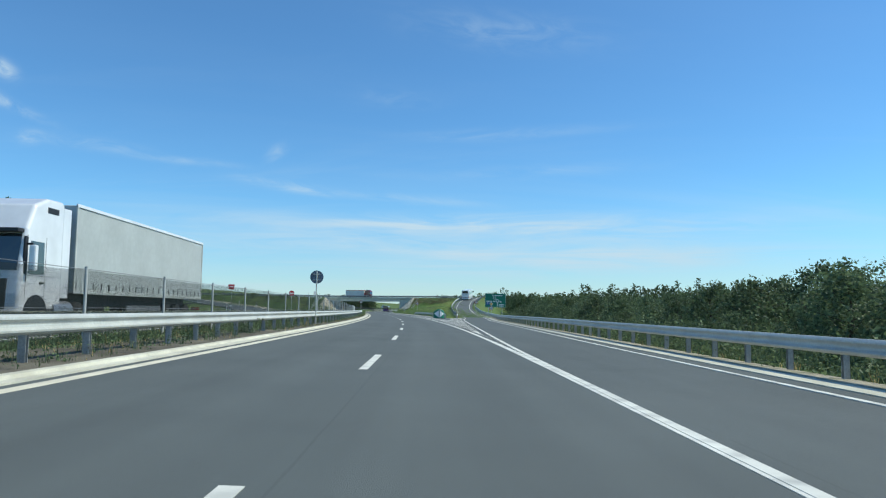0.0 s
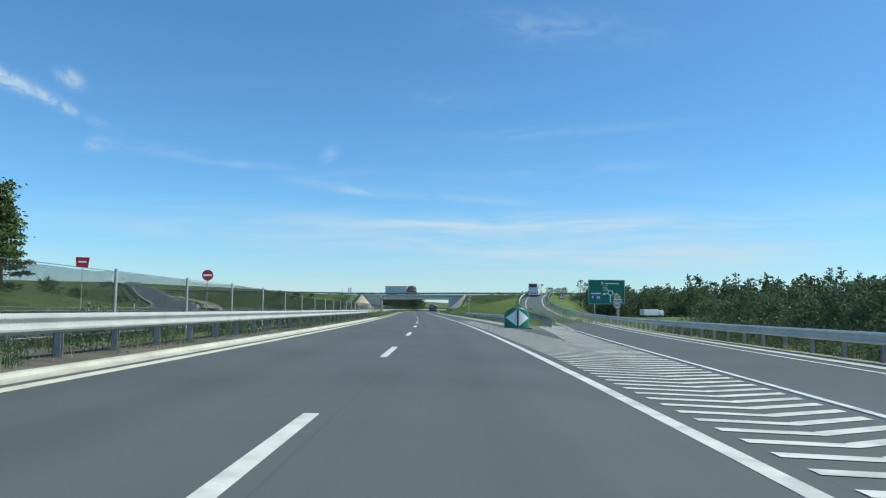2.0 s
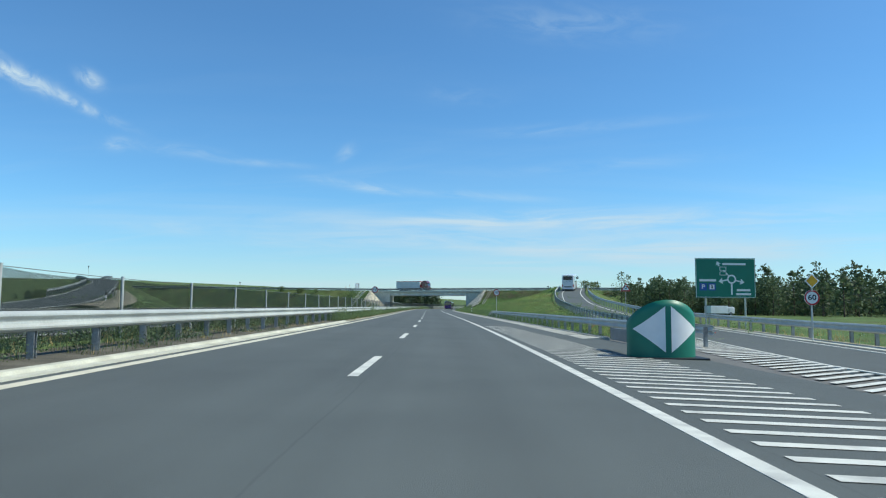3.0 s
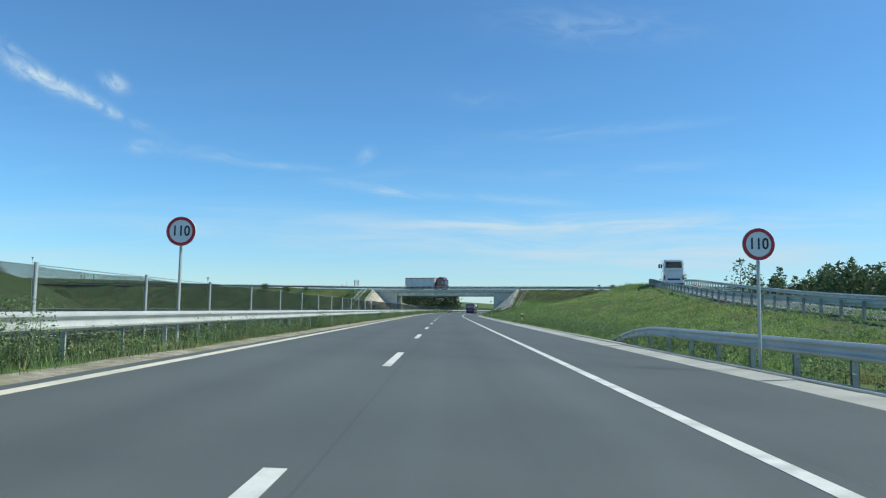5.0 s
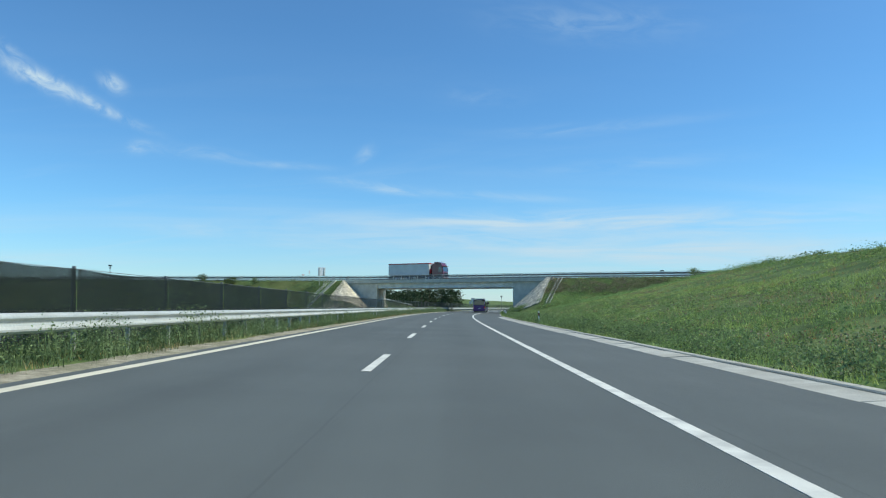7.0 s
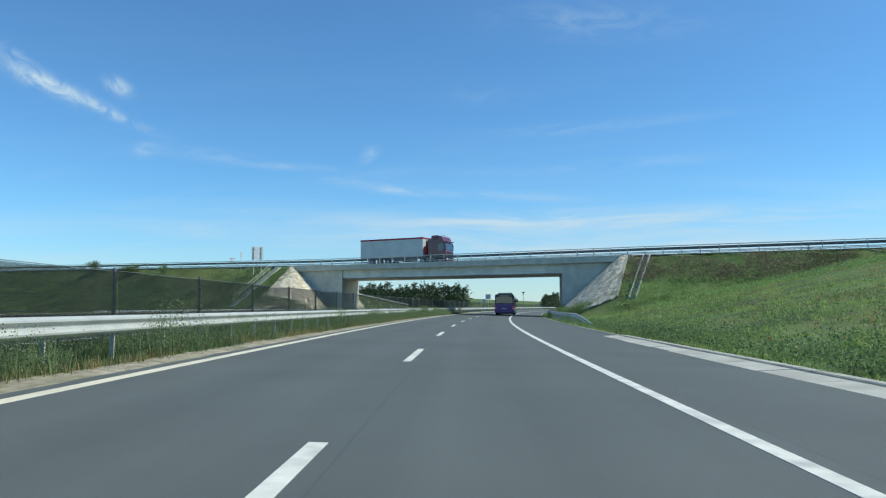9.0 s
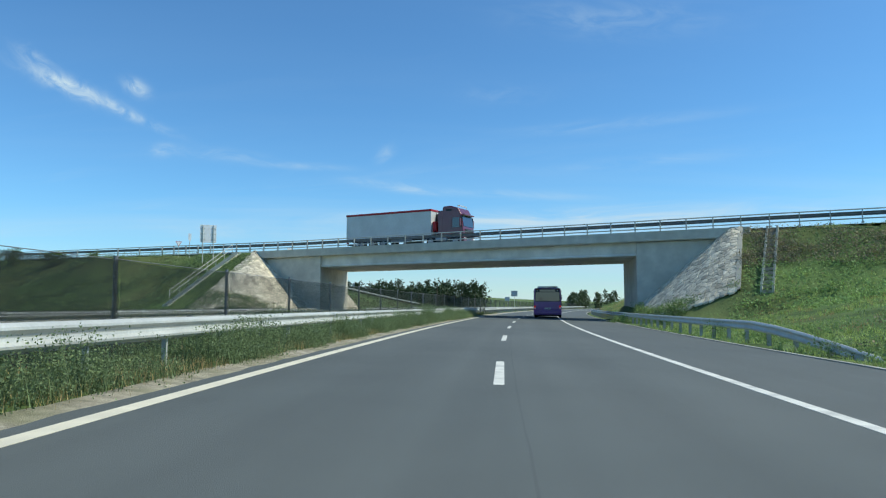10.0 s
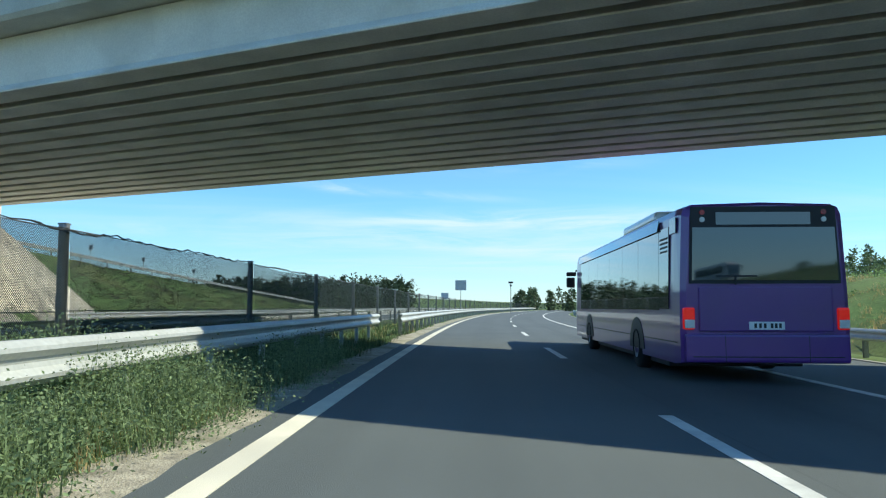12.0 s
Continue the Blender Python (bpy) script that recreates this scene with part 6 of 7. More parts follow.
WEED_GREY = leaf_mat("grey_weed_leaves", (0.23, 0.335, 0.175), 0.5, 0.42)
BARK = mat("bark", (0.10, 0.075, 0.055), 0.95, var=0.35, scale=6, bump=0.6, fine=30)
RED_FLOWER = mat("poppy_red", (0.55, 0.02, 0.015), 0.6, var=0.15, scale=5, fine=0)


class Cards:
    """Collects small leaf and blade faces and turns them into one mesh."""

    def __init__(self, seed):
        self.r = np.random.RandomState(seed)
        self.leaves, self.blades = [], []

    def leaf(self, c, size, up=0.0):
        self.leaves.append((c[0], c[1], c[2], size, up))

    def blade(self, x, y, z, h, lean, w):
        self.blades.append((x, y, z, h, lean, w))

    def mesh(self, name):
        """Leaves are pointed and bent along the middle; blades are narrow and lean over."""
        r = self.r
        verts, faces, base = [], [], 0
        if self.leaves:
            p = np.array(self.leaves)
            n = len(p)
            d = r.normal(size=(n, 3))
            d[:, 2] = d[:, 2] * 0.7 + p[:, 4]
            d /= np.linalg.norm(d, axis=1)[:, None] + 1e-6
            e = np.cross(d, r.normal(size=(n, 3)))
            e /= np.linalg.norm(e, axis=1)[:, None] + 1e-6
            nn = np.cross(d, e)
            c, s = p[:, :3], (p[:, 3] * r.uniform(0.7, 1.3, n))[:, None]
            b = s * r.uniform(0.13, 0.36, n)[:, None]
            verts.append(np.stack([c, c + d * s * 0.5 + e * b, c + d * s + nn * s * 0.12, c + d * s * 0.5 - e * b], 1).reshape(-1, 3))
            i = np.arange(n) * 4
            faces.append(np.stack([np.stack([i, i + 1, i + 2], 1), np.stack([i, i + 2, i + 3], 1)], 1).reshape(-1, 3))
            base = 4 * n
        if self.blades:
            p = np.array(self.blades)
            n = len(p)
            a = r.uniform(0, 6.283, n)
            dx, dy = np.cos(a), np.sin(a)
            x, y, z, h, k, w = p.T
            k = k * h
            verts.append(np.stack([np.stack([x - dy * w, y + dx * w, z], 1), np.stack([x + dy * w, y - dx * w, z], 1), np.stack([x + dx * k, y + dy * k, z + h], 1)], 1).reshape(-1, 3))
            i = np.arange(n) * 3 + base
            faces.append(np.stack([i, i + 1, i + 2], 1))
        v, f = np.concatenate(verts), np.concatenate(faces).astype(np.int32)
        me = bpy.data.meshes.new(name)
        me.vertices.add(len(v))
        me.vertices.foreach_set("co", v.ravel().astype(np.float32))
        me.loops.add(len(f) * 3)
        me.loops.foreach_set("vertex_index", f.ravel())
        me.polygons.add(len(f))
        me.polygons.foreach_set("loop_start", np.arange(len(f), dtype=np.int32) * 3)
        me.update(calc_edges=True)
        me.validate()
        return me


def tree_parts(seed, height, spread, bare=0.25, leaves=900, leaf=0.32, pine=False):
    """Meshes of a trunk with limbs, and of a crown of leaf clumps with gaps."""
    rnd = random.Random(seed)
    bm = bmesh.new()
    pts = [Vector((0, 0, -0.5))]
    for k in range(1, 6):
        pts.append(Vector((rnd.uniform(-0.05, 0.05) * height * k / 5, rnd.uniform(-0.05, 0.05) * height * k / 5, height * 0.92 * k / 5)))
    r0 = height * 0.022 + 0.03
    for k in range(5):
        tube(bm, pts[k], pts[k + 1], r0 * (1 - k / 5.5), r0 * (1 - (k + 1) / 5.5), 7, caps=False)
    c = Cards(seed)
    ends = []
    n = 34 if pine else 26
    for k in range(n):
        h = bare + (1 - bare) * (k + 0.5) / n
        base_i = min(4, int(h * 5 * 0.99))
        f = h * 5 - base_i
        base = pts[base_i].lerp(pts[base_i + 1], min(1, f))
        a = k * 2.4 + rnd.uniform(-0.4, 0.4)
        if pine:
            reach = spread * (1.15 - h) * rnd.uniform(0.65, 1.1) + 0.25
            rise = rnd.uniform(-0.12, 0.12) * reach
        else:
            reach = spread * math.sin(math.pi * min(1, 0.16 + 0.86 * (h - bare) / (1 - bare) * 0.92)) * rnd.uniform(0.55, 1.1) + 0.2
            rise = reach * rnd.uniform(0.15, 0.7)
        tip = base + Vector((math.cos(a) * reach, math.sin(a) * reach, rise))
        tube(bm, base, tip, max(0.012, r0 * 0.32 * (1.1 - h)), 0.008, 5, caps=False)
        ends.append((base, tip, reach))
    per = leaves // n
    for base, tip, reach in ends:
        for _ in range(per):
            k = c.r.uniform(0.25, 1.08) ** 0.7
            p = np.array(base.lerp(tip, k))
            sd = (0.20 if pine else 0.30) * (0.5 + 0.3 * reach)
            p = p + c.r.normal(size=3) * np.array([sd, sd, sd * (0.35 if pine else 0.75)])
            if p[2] > 0.1:
                c.leaf(p, leaf, 0.1)
    return mesh_of("trunk", bm), c.mesh("crown")


def plant_tree(meshes, x, y, label, scale=1.0, spin=0.0, mats=(LEAF,), name="tree", category="tree", group="", z=None):
    t = thing(name, label, category, group)
    part("trunk", meshes[0], BARK, t)
    part("crown", meshes[1], mats[0], t)
    t.matrix_world = Matrix.LocRotScale((x, y, (lift(x, y) if z is None else z) - 0.1), Euler((0, 0, spin)), Vector((scale, scale, scale * random.uniform(0.9, 1.1))))
    return t


OAKS = [tree_parts(100 + k, 4.6, 1.75, 0.06, 4200, 0.175) for k in range(5)]
TALL = [tree_parts(200 + k, 12.0, 3.9, 0.05, 5600, 0.50) for k in range(3)]
PINES = [tree_parts(300 + k, 12.5, 3.4, 0.07, 5600, 0.42, True) for k in range(3)]
BUSHES = [tree_parts(400 + k, 2.2, 1.25, 0.05, 700, 0.24) for k in range(3)]

rnd = random.Random(11)
# the young wood east of the ramp
for row in range(7):
    s = -14.0 + rnd.uniform(0, 2)
    while s < 104 - row * 1.0:
        u = max(13.6, ramp_at(s)[0] + 6.4) + row * 3.1 + rnd.uniform(-0.9, 0.9)
        x, y = plan(s, u)
        big = 0.9 if s < 45 else 1.0
        k = rnd.uniform(0.50, 0.74) * big * (1.0 + 0.05 * row)
        if row < 3 and (u - 1.1) / (s + 0.2) > 0.46 and 14 < s < 42:
            k *= 1.24
        plant_tree(OAKS[rnd.randrange(5)], x, y, "young dark green oak in the roadside wood", k, rnd.uniform(0, 6.28), (LEAF,), group="young roadside wood", z=-0.9 - 0.05 * row)
        s += rnd.uniform(2.0, 3.2) * (1 + 0.12 * row)
# trees on the western knoll
for x, y, kind, k in ((-59.5, 140, 1, 1.08), (-61, 133, 1, 1.22), (-59, 127, 0, 1.0), (-66, 128, 0, 1.15), (-70, 137, 1, 1.2), (-73, 124, 0, 1.25), (-78, 131, 0, 1.3), (-84, 122, 0, 1.3), (-64, 119, 0, 0.95), (-88, 130, 1, 1.2), (-72, 113, 0, 1.0), (-92, 116, 0, 1.3), (-58, 134, 0, 1.05), (-63, 140, 0, 1.2), (-56, 127, 0, 0.95), (-69, 146, 0, 1.2)):
    pool, leaf_look = (PINES, LEAF_PINE) if kind else (TALL, LEAF_BUSH)
    plant_tree(pool[rnd.randrange(3)], x, y, "dark pine on the grassy knoll" if kind else "broad dark green tree on the grassy knoll", k, rnd.uniform(0, 6.28), (leaf_look,), group="trees on the knoll")
# lone trees and bushes
for x, y, pool, k, lab in ((-72, 169, BUSHES, 1.4, "round green bush on the crest of the knoll"), (-68.5, 171, BUSHES, 1.0, "round green bush on the crest of the knoll"), (-64, 176, BUSHES, 0.9, "low green bush on the crest of the knoll"), (-147, 343, BUSHES, 2.5, "round dark bush standing in the field"), (18, 262, BUSHES, 0.9, "low green bush on the bank"), (24, 300, BUSHES, 1.2, "green bush on the bank"), (16, 332, BUSHES, 0.8, "green bush near the overpass"), (30, 335, BUSHES, 1.3, "green bush near the overpass"), (38, 345, TALL, 0.35, "small tree behind the overpass road"), (-85, 372, BUSHES, 0.8, "young bush on the overpass bank"), (-95, 376, BUSHES, 1.0, "young bush on the overpass bank"), (-78, 369, BUSHES, 0.6, "young bush on the overpass bank")):
    plant_tree(pool[rnd.randrange(3)], x, y, lab, k, rnd.uniform(0, 6.28), (LEAF_BUSH if pool is BUSHES else LEAF,), "bush" if pool is BUSHES else "tree", "bush" if pool is BUSHES else "tree")

for a, d, k in ((56, -3.0, 0.7), (63, -4.0, 1.0), (69, -2.6, 0.8), (76, -4.4, 1.1), (84, -3.5, 0.9), (-66, -2.0, 0.7), (-74, -2.6, 0.9), (-83, -1.8, 0.6)):
    x, y = deck(a, d)
    plant_tree(BUSHES[rnd.randrange(3)], x, y, "young green bush on the overpass bank", k, rnd.uniform(0, 6.28), (LEAF_BUSH,), "bush", "bush", "bushes on the overpass banks")


def far_wood(name, label, spots, h, seed, material, leaf=1.1, per=150):
    """A distant wood: many trunks and crowns in one."""
    c = Cards(seed)
    r = c.r
    trunks_v, trunks_f = [], []
    for x, y in spots:
        z = lift(x, y)
        hh = h * r.uniform(0.75, 1.2)
        w = hh * r.uniform(0.20, 0.32)
        b = len(trunks_v)
        tw = 0.02 * hh
        for k in range(4):
            trunks_v.append((x + tw * math.cos(k * 1.57), y + tw * math.sin(k * 1.57), z - 0.5))
        trunks_v.append((x, y, z + hh * 0.9))
        trunks_f += [(b + k, b + (k + 1) % 4, b + 4) for k in range(4)]
        for _ in range(per):
            k = r.uniform(0.03, 1.0)
            rad = w * math.sin(math.pi * (0.25 + 0.72 * k)) * r.uniform(0.3, 1.15)
            a = r.uniform(0, 6.283)
            c.leaf(np.array([x + rad * math.cos(a), y + rad * math.sin(a), z + hh * k]), leaf, 0.15)
    me = c.mesh(name)
    wood = tagged(new(name), label, "wood", kind="stuff")
    part("crowns", me, material, wood)
    part("trunks", raw("trunks", trunks_v, trunks_f), BARK, wood)


r = np.random.RandomState(9)
far_wood("pine_wood", "dark pine wood behind the overpass", [(r.uniform(-128, -50), 600 + r.uniform(0, 60)) for _ in range(150)], 11.5, 21, LEAF_DARK, 1.2, 120)
far_wood("pine_wood", "dark pine wood along the opposite carriageway", [(-60 - k * 0.1 - r.uniform(0, 40), 520 + k * 0.6) for k in range(190)], 8.0, 22, LEAF_DARK, 1.0, 120)
far_wood("broadleaf_wood", "round dark trees by the road beyond the overpass", [(r.uniform(-14, 2), 545 + r.uniform(0, 25)) for _ in range(22)], 6.0, 27, LEAF, 0.8, 200)
far_wood("broadleaf_wood", "dark wood on the slope east of the overpass", [(r.uniform(2, 80), 438 + r.uniform(0, 60)) for _ in range(260)], 6.4, 28, LEAF, 0.6, 190)
far_wood("broadleaf_wood", "dark broadleaf wood beyond the field", [(r.uniform(52, 150), 205 + r.uniform(0, 95)) for _ in range(260)], 9.0, 23, LEAF, 0.9, 130)
far_wood("broadleaf_wood", "tall dark broadleaf wood rising behind the ramp", [(r.uniform(26, 60), 222 + r.uniform(0, 36)) for _ in range(190)], 6.3, 29, LEAF, 0.45, 320)
far_wood("broadleaf_wood", "low dark wood edge along the field", [(r.uniform(48, 120), 118 + r.uniform(0, 90)) for _ in range(150)], 5.2, 26, LEAF, 0.7, 110)
far_wood("broadleaf_wood", "distant dark tree belt on the western plain", [(-420 + k * 2.6 + r.uniform(-8, 8), 640 + r.uniform(0, 40) + k * 0.4) for k in range(120)], 8, 24, LEAF_DARK, 1.6, 50)
far_wood("broadleaf_wood", "distant tree belt east of the road", [(60 + k * 3.2, 620 + r.uniform(0, 50)) for k in range(110)], 9, 25, LEAF_DARK, 1.6, 50)


# ---- grass and weeds ----
def grass(name, label, n, area, h0, h1, material, seed, w=0.012, per=5, lean=0.45, patch=0.0):
    """Tufts scattered over (s, u) areas."""
    c = Cards(seed)
    r = c.r
    made = 0
    while made < n:
        s0, s1, u_lo, u_hi = area[r.randint(len(area))]
        s = r.uniform(s0, s1)
        lo, hi = (f(s) if callable(f) else f for f in (u_lo, u_hi))
        u = r.uniform(lo, hi)
        made += 1
        x, y = plan(s, u)
        if u < -16 and 40 < s < 345 and abs(u - slip_at(s)[0]) < 4.6:
            continue
        if patch and noise.noise((x * 0.35, y * 0.35, seed)) < patch - 0.5:
            continue
        z = lift(x, y) - 0.02
        hs = r.uniform(h0, h1)
        for _ in range(per):
            c.blade(x + r.normal() * 0.07, y + r.normal() * 0.07, z, hs * r.uniform(0.6, 1.2), lean * r.uniform(0.2, 1.2), w * r.uniform(0.7, 1.4))
    o = part(name, c.mesh(name), material)
    return tagged(o, label, "grass", kind="stuff")


def bank_top(s):
    return ramp_at(s)[0] - 3.6


grass("median_grass", "green grass growing along the median", 17000, [(126, 380, -8.6, -4.3), (126, 380, -6.2, -4.3), (240, 365, -6.2, -4.3)], 0.08, 0.28, BLADE_MEDIAN, 31, 0.007, 6)
grass("median_tall_grass", "tall pale grass stems among the median weeds", 1300, [(240, 362, -7.5, -4.6), (120, 260, -6.5, -4.6)], 0.25, 0.55, BLADE_MEDIAN, 37, 0.005, 4, 0.6, 0.4)
grass("median_dry_grass", "dry straw-coloured grass along the median", 3000, [(0, 380, -8.6, -4.3)], 0.08, 0.30, BLADE_DRY, 32, 0.006, 6)
grass("bank_grass", "bright green grass on the roadside bank", 56000, [(112, 250, 8.3, bank_top), (112, 335, 7.55, 13), (160, 260, 12, bank_top), (240, 335, 8.4, 24), (250, 345, 14, 48)], 0.07, 0.27, BLADE, 33, 0.013, 7, 0.7, 0.44)
grass("bank_dry_grass", "dry ochre grass patches on the roadside bank", 22000, [(118, 250, 9.0, bank_top), (240, 345, 12.5, 46)], 0.08, 0.30, BLADE_DRY, 34, 0.010, 6, 0.7, 0.52)
grass("verge_grass", "sparse dry grass along the ramp's outer edge", 500, [(0, 150, lambda s: ramp_at(s)[0] + 3.0, lambda s: ramp_at(s)[0] + 6.2)], 0.12, 0.4, BLADE_DRY, 35, 0.014, 5)
grass("field_grass", "rough grass beyond the opposite carriageway", 16000, [(40, 345, -40, -20.2), (200, 345, -32, -20.2)], 0.15, 0.45, BLADE, 36, 0.03, 4)


def weeds(name, label, n, area, h0, h1, seed, material=WEED, leaf=0.10, patch=0.0):
    """Bushy weeds: thin stems full of small leaves."""
    c = Cards(seed)
    r = c.r
    for _ in range(n):
        s0, s1, u0, u1 = area[r.randint(len(area))]
        s, u = r.uniform(s0, s1), r.uniform(u0, u1)
        x, y = plan(s, u)
        if patch and noise.noise((x * 0.45, y * 0.45, seed)) < patch - 0.5:
            continue
        z = lift(x, y)
        h = r.uniform(h0, h1) * (0.55 + 0.9 * max(0, 0.5 + noise.noise((x * 0.3, y * 0.3, 5)) + 0.5 * noise.noise((x * 0.9, y * 0.9, 2))))
        for _ in range(4):
            c.blade(x + r.normal() * 0.06, y + r.normal() * 0.06, z, h, 0.3, 0.008)
        for _ in range(int((26 if leaf > 0.08 else 60 if leaf > 0.04 else 120) * h / 0.6)):
            k = r.uniform(0.1, 1.0)
            p = np.array([x + r.normal() * 0.16 * (0.5 + k), y + r.normal() * 0.16 * (0.5 + k), z + h * k])
            c.leaf(p, leaf, 0.3)
    o = part(name, c.mesh(name), material)
    return tagged(o, label, "weeds", kind="stuff")


weeds("median_weeds", "tall leafy weeds growing behind the median guardrail", 1500, [(250, 362, -6.5, -5.15), (290, 362, -7.8, -5.2)], 0.3, 0.62, 41, WEED, 0.032, 0.3)
weeds("median_weeds", "leafy weeds in front of the median guardrail", 2600, [(255, 352, -5.0, -4.35), (296, 342, -4.9, -4.15), (300, 330, -4.9, -4.2)], 0.15, 0.75, 44, WEED_GREY, 0.035, 0.42)
weeds("median_weeds", "dense leafy weeds growing through the median guardrail", 2200, [(330, 358, -5.4, -4.2), (338, 354, -5.2, -4.05)], 0.15, 0.6, 46, WEED_GREY, 0.03, 0.36)
grass("median_edge_grass", "short ragged grass and straw along the median edge", 7000, [(130, 360, -4.5, -3.98), (250, 355, -4.6, -3.95)], 0.05, 0.22, BLADE_DRY, 71, 0.004, 6, 0.8, 0.45)
grass("median_edge_grass", "short green grass creeping over the median edge", 8000, [(130, 360, -4.6, -4.02), (250, 355, -4.6, -4.0)], 0.05, 0.24, BLADE_MEDIAN, 72, 0.005, 6, 0.8, 0.42)
weeds("median_weeds", "tall bushy weeds standing above the median guardrail", 900, [(346, 358, -6.2, -5.1)], 0.35, 0.75, 47, WEED_GREY, 0.027, 0.45)
weeds("median_weeds", "leafy weeds crowding the slim posts of the guardrail", 2600, [(126, 262, -5.9, -4.55), (126, 262, -5.2, -4.4)], 0.2, 0.62, 42, WEED, 0.05, 0.36)
weeds("median_weeds", "pale leafy weeds among the slim posts of the guardrail", 900, [(126, 262, -5.4, -4.4)], 0.15, 0.5, 49, WEED_GREY, 0.045, 0.5)
weeds("median_weeds", "low dark leafy weeds behind the kerbed median", 2600, [(-5, 128, -8.2, -4.55)], 0.12, 0.42, 40, LEAF, 0.055, 0.42)
grass("median_grass", "sparse dark grass behind the kerbed median", 5200, [(-5, 128, -8.4, -4.4)], 0.06, 0.24, BLADE_MEDIAN, 38, 0.007, 6, 0.5, 0.46)
grass("median_tall_grass", "dry brown stalks among the weeds by the overpass", 2600, [(285, 350, -4.75, -4.02), (255, 345, -5.0, -4.1)], 0.08, 0.28, BLADE_DRY, 39, 0.004, 6, 0.9, 0.5)
weeds("bank_weeds", "leafy green weeds at the foot of the bank", 2400, [(112, 330, 7.8, 10.5), (150, 260, 9, 14), (170, 310, 7.65, 9.6)], 0.15, 0.55, 43, WEED_BRIGHT, 0.078, 0.45)
weeds("bank_weeds", "dark broad-leaved weeds crowding the kerb", 2600, [(112, 310, 7.7, 9.6), (160, 300, 7.7, 11.5)], 0.12, 0.5, 48, WEED, 0.078, 0.48)
weeds("bank_weeds", "scattered leafy plants across the bank", 2200, [(120, 335, 10, 26), (160, 300, 9, 20)], 0.2, 0.6, 45, WEED_BRIGHT, 0.10, 0.52)
c = Cards(51)
for _ in range(90):
    s, u = c.r.uniform(112, 300), c.r.uniform(8.6, 14)
    x, y = plan(s, u)
    z = lift(x, y) + c.r.uniform(0.2, 0.45)
    for _ in range(5):
        c.leaf(np.array([x, y, z]), 0.06, 0.2)
tagged(part("poppies", c.mesh("poppies"), RED_FLOWER), "scattered red poppies in the verge grass", "flowers", kind="stuff")


def scrub(name, label, n, spots, h0, h1, material, seed, leaf, per=26, spread=0.3):
    """Rough scrub: loose clumps of leaves and stems over places given by a function of a random source."""
    c = Cards(seed)
    r = c.r
    for _ in range(n):
        x, y = spots(r)
        k0 = noise.noise((x * 0.25, y * 0.25, seed))
        if k0 < -0.22:
            continue
        z = lift(x, y)
        h = r.uniform(h0, h1) * (0.75 + 0.7 * max(0.0, k0 + 0.2))
        for _ in range(3):
            c.blade(x + r.normal() * 0.1, y + r.normal() * 0.1, z, h * 1.1, 0.4, 0.012)
        for _ in range(per):
            k = r.uniform(0.0, 1.0)
            c.leaf(np.array([x + r.normal() * spread, y + r.normal() * spread, z + h * k * k + 0.02]), leaf, 0.2)
    return tagged(part(name, c.mesh(name), material), label, "scrub", kind="stuff")


BROWN_SCRUB = leaf_mat("withered_scrub", (0.225, 0.205, 0.145), 0.45, 0.2)


def on_deck(a0, a1, d0, d1):
    return lambda r: deck(r.uniform(a0, a1), r.uniform(d0, d1))


def on_plan(s0, s1, u_of, w):
    def spot(r):
        s = r.uniform(s0, s1)
        return plan(s, u_of(s) + r.uniform(0, w))
    return spot


scrub("bank_scrub", "withered grey-brown scrub on the upper bank beside the overpass", 2600, on_deck(8.4, 62, -5.2, -0.6), 0.15, 0.5, BROWN_SCRUB, 61, 0.13, 22, 0.35)
scrub("bank_scrub", "green scrub mixed into the upper bank", 700, on_deck(8.4, 62, -5.6, -0.5), 0.2, 0.5, WEED, 62, 0.13, 22, 0.35)
scrub("bank_scrub", "lush green growth on the lower bank by the overpass", 1500, on_deck(8.8, 60, -13.0, -4.9), 0.25, 0.65, WEED_BRIGHT, 63, 0.15, 26, 0.4)
scrub("bank_scrub", "dark green scrub on the western embankment", 3000, on_deck(-130, -46, -11.5, -0.8), 0.2, 0.6, WEED, 64, 0.15, 22, 0.4)
scrub("bank_scrub", "dry olive-brown scrub on the bank behind the overpass", 1300, on_plan(378, 470, lambda s: -38, 14), 0.1, 0.4, BROWN_SCRUB, 75, 0.13, 22, 0.4)
scrub("bank_scrub", "dark scrub beside the embankment steps", 420, on_deck(-42.9, -39.5, -9.5, -0.6), 0.15, 0.4, WEED, 78, 0.10, 22, 0.25)
scrub("bank_scrub", "dark scrub on the bank above the steps", 420, on_deck(-48.5, -44.7, -10.5, -0.6), 0.15, 0.45, WEED, 79, 0.10, 22, 0.3)
scrub("bank_scrub", "low scrub on the bank behind the overpass", 1000, on_plan(382, 470, lambda s: -38, 14), 0.15, 0.45, WEED, 65, 0.15, 20, 0.4)
scrub("undergrowth", "low dark undergrowth just behind the ramp's guardrail", 1500, on_plan(-10, 104, lambda s: ramp_at(s)[0] + 3.75, 1.5), 0.2, 0.7, LEAF, 76, 0.10, 44, 0.3)
scrub("undergrowth", "dense dark undergrowth in front of the young wood", 1500, on_plan(-10, 104, lambda s: max(10.6, ramp_at(s)[0] + 4.6), 3.4), 0.5, 1.5, LEAF, 66, 0.14, 66, 0.35)
scrub("bank_scrub", "dark grass clumps along the slip road's bank", 1500, on_plan(150, 300, lambda s: -34, 11), 0.2, 0.45, WEED, 67, 0.15, 20, 0.4)
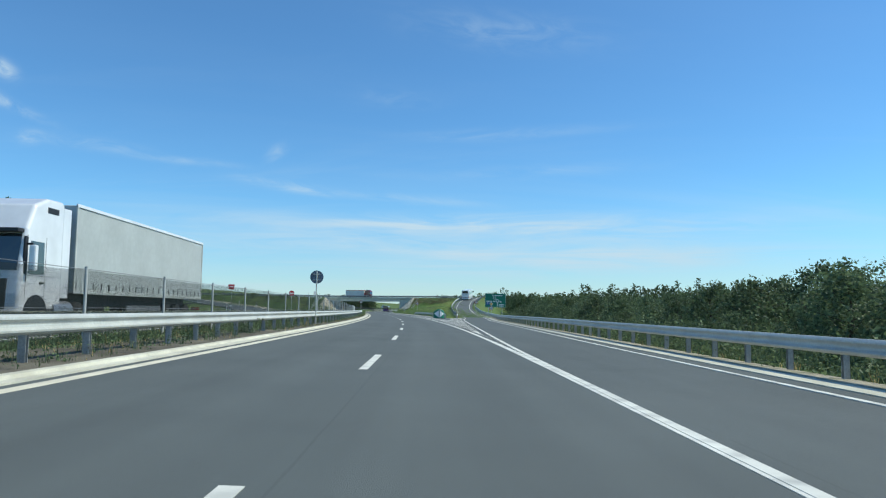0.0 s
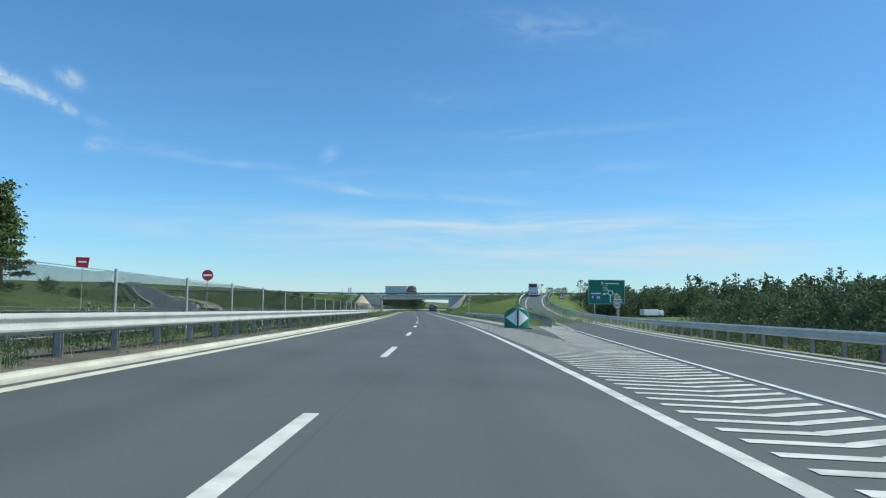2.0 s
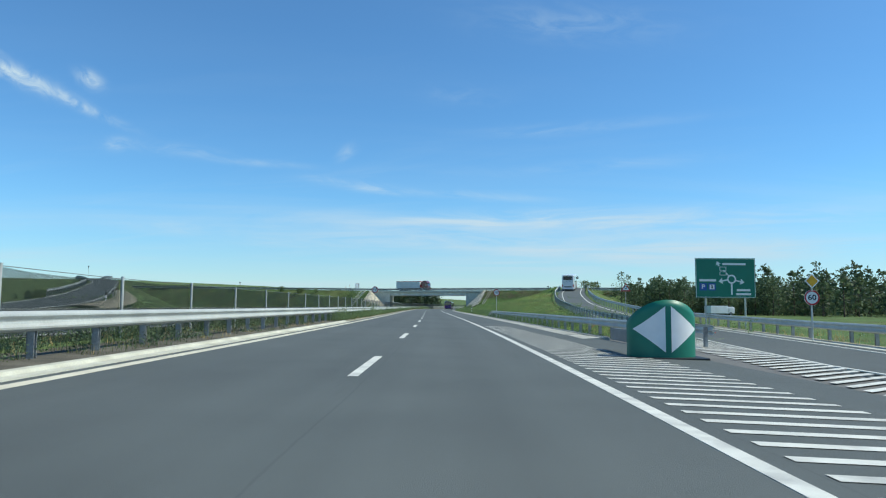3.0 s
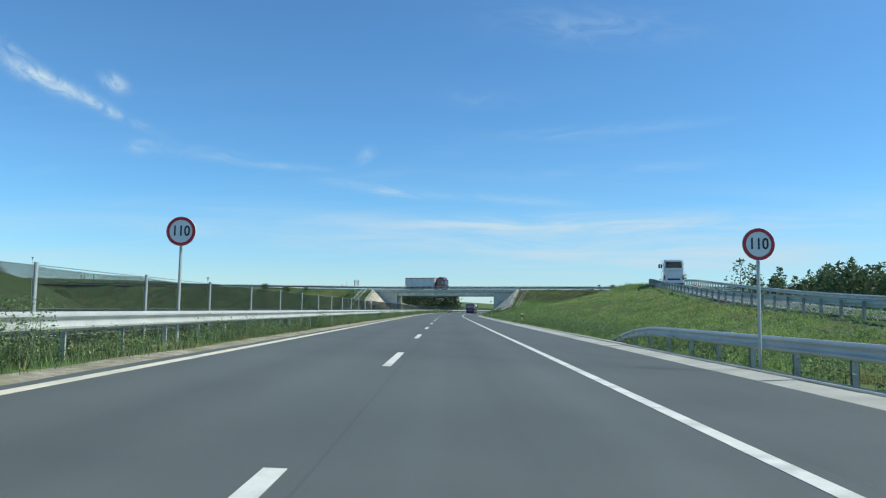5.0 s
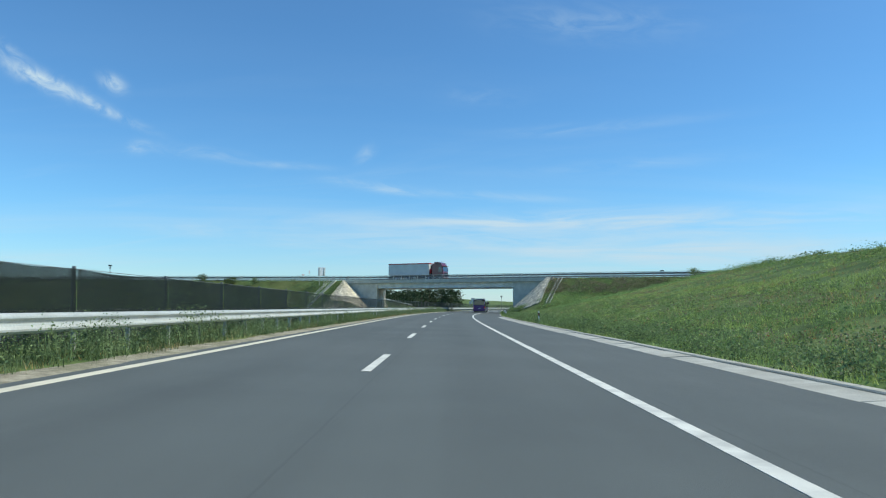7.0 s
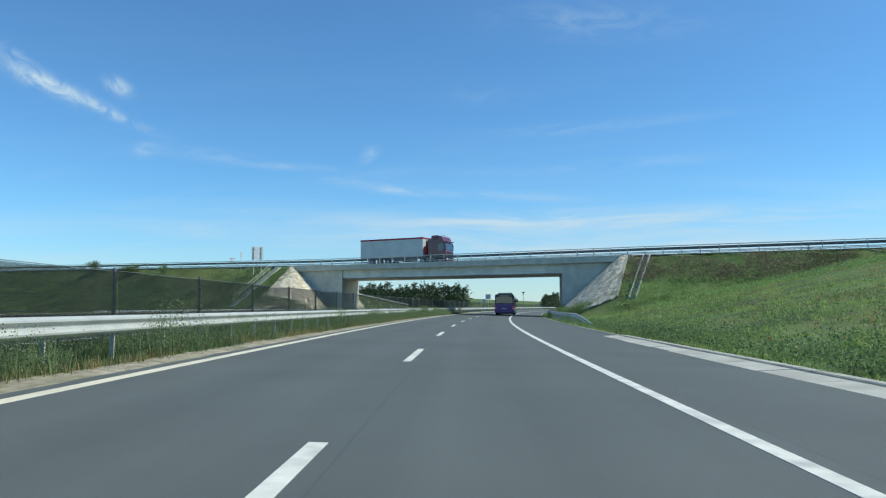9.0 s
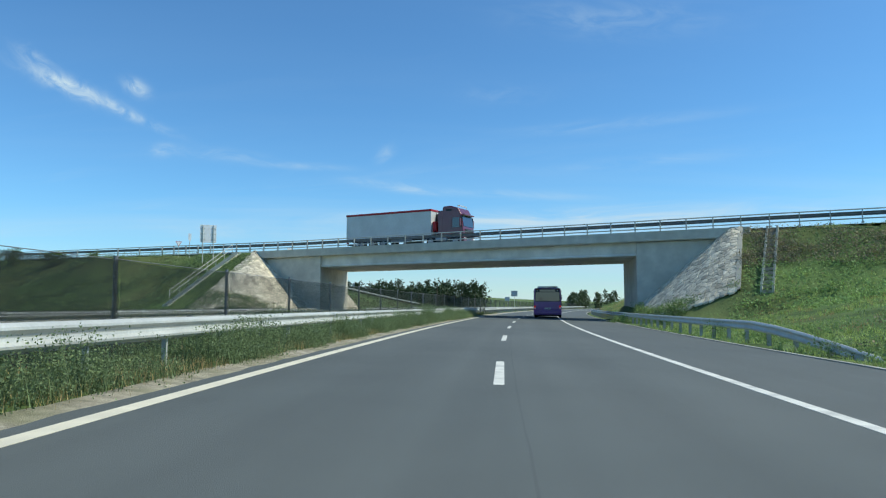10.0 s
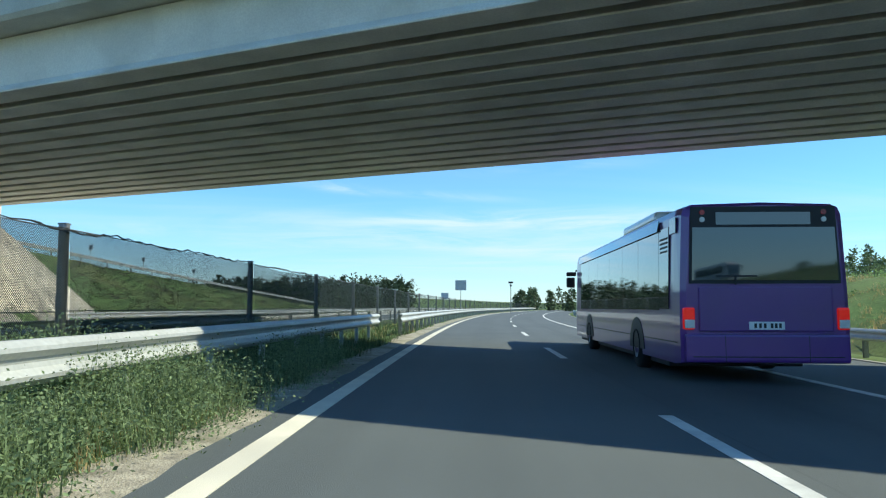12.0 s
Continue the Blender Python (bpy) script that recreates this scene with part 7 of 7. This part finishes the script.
scrub("crest_shrubs", "leafy green shrubs along the crest of the eastern bank", 260, on_deck(26, 80, -3.6, -0.8), 0.35, 0.9, LEAF_BUSH, 68, 0.13, 60, 0.4)
scrub("crest_shrubs", "green shrubs on the bank below the ramp", 170, on_plan(236, 300, lambda s: ramp_at(s)[0] - 7.5, 3.6), 0.3, 0.75, WEED_BRIGHT, 69, 0.12, 60, 0.4)


def below_pitching(r):
    a, d = radians(r.uniform(-190, -106)), 7.3 + 2.2 * r.uniform(0, 1) ** 1.5
    return -8.6 + d * math.cos(a), 345.6 + d * math.sin(a)


scrub("bank_scrub", "green weeds growing over the foot of the stone pitching", 700, below_pitching, 0.3, 0.75, WEED_BRIGHT, 73, 0.11, 30, 0.3)


def cone_foot(r):
    a = radians(r.uniform(-106, -62))
    d = 12.0 - (2.0 + 2.2 * (-62 - math.degrees(a)) / 44) * r.uniform(0, 1)
    return -54.4 + d * math.cos(a), 362.9 + d * math.sin(a)


scrub("bank_scrub", "dark grass and weeds over the foot of the western pitching", 900, cone_foot, 0.2, 0.5, WEED, 77, 0.10, 24, 0.3)
scrub("bank_clumps", "rounded leafy clumps crowding the kerb at the foot of the bank", 820, on_plan(124, 306, lambda s: 7.95, 3.0), 0.3, 0.75, WEED, 80, 0.085, 90, 0.3)
scrub("bank_clumps", "bright leafy clumps scattered over the long bank", 900, on_plan(124, 322, lambda s: 8.6, 11.0), 0.2, 0.6, WEED_BRIGHT, 81, 0.10, 80, 0.42)
scrub("bank_scrub", "yellow-green growth on the eastern bank beyond the overpass", 900, on_plan(370, 470, lambda s: 10.2, 13.0), 0.2, 0.55, WEED_BRIGHT, 82, 0.12, 30, 0.4)
grass("bank_dry_grass", "straw-coloured grass on the eastern bank beyond the overpass", 5000, [(366, 440, 9.6, 20)], 0.1, 0.32, BLADE_DRY, 83, 0.010, 6, 0.7, 0.45)
scrub("bank_scrub", "dry ochre scrub patches on the long bank", 900, on_plan(130, 320, lambda s: 10.5, 9.0), 0.1, 0.35, BROWN_SCRUB, 74, 0.11, 20, 0.4)
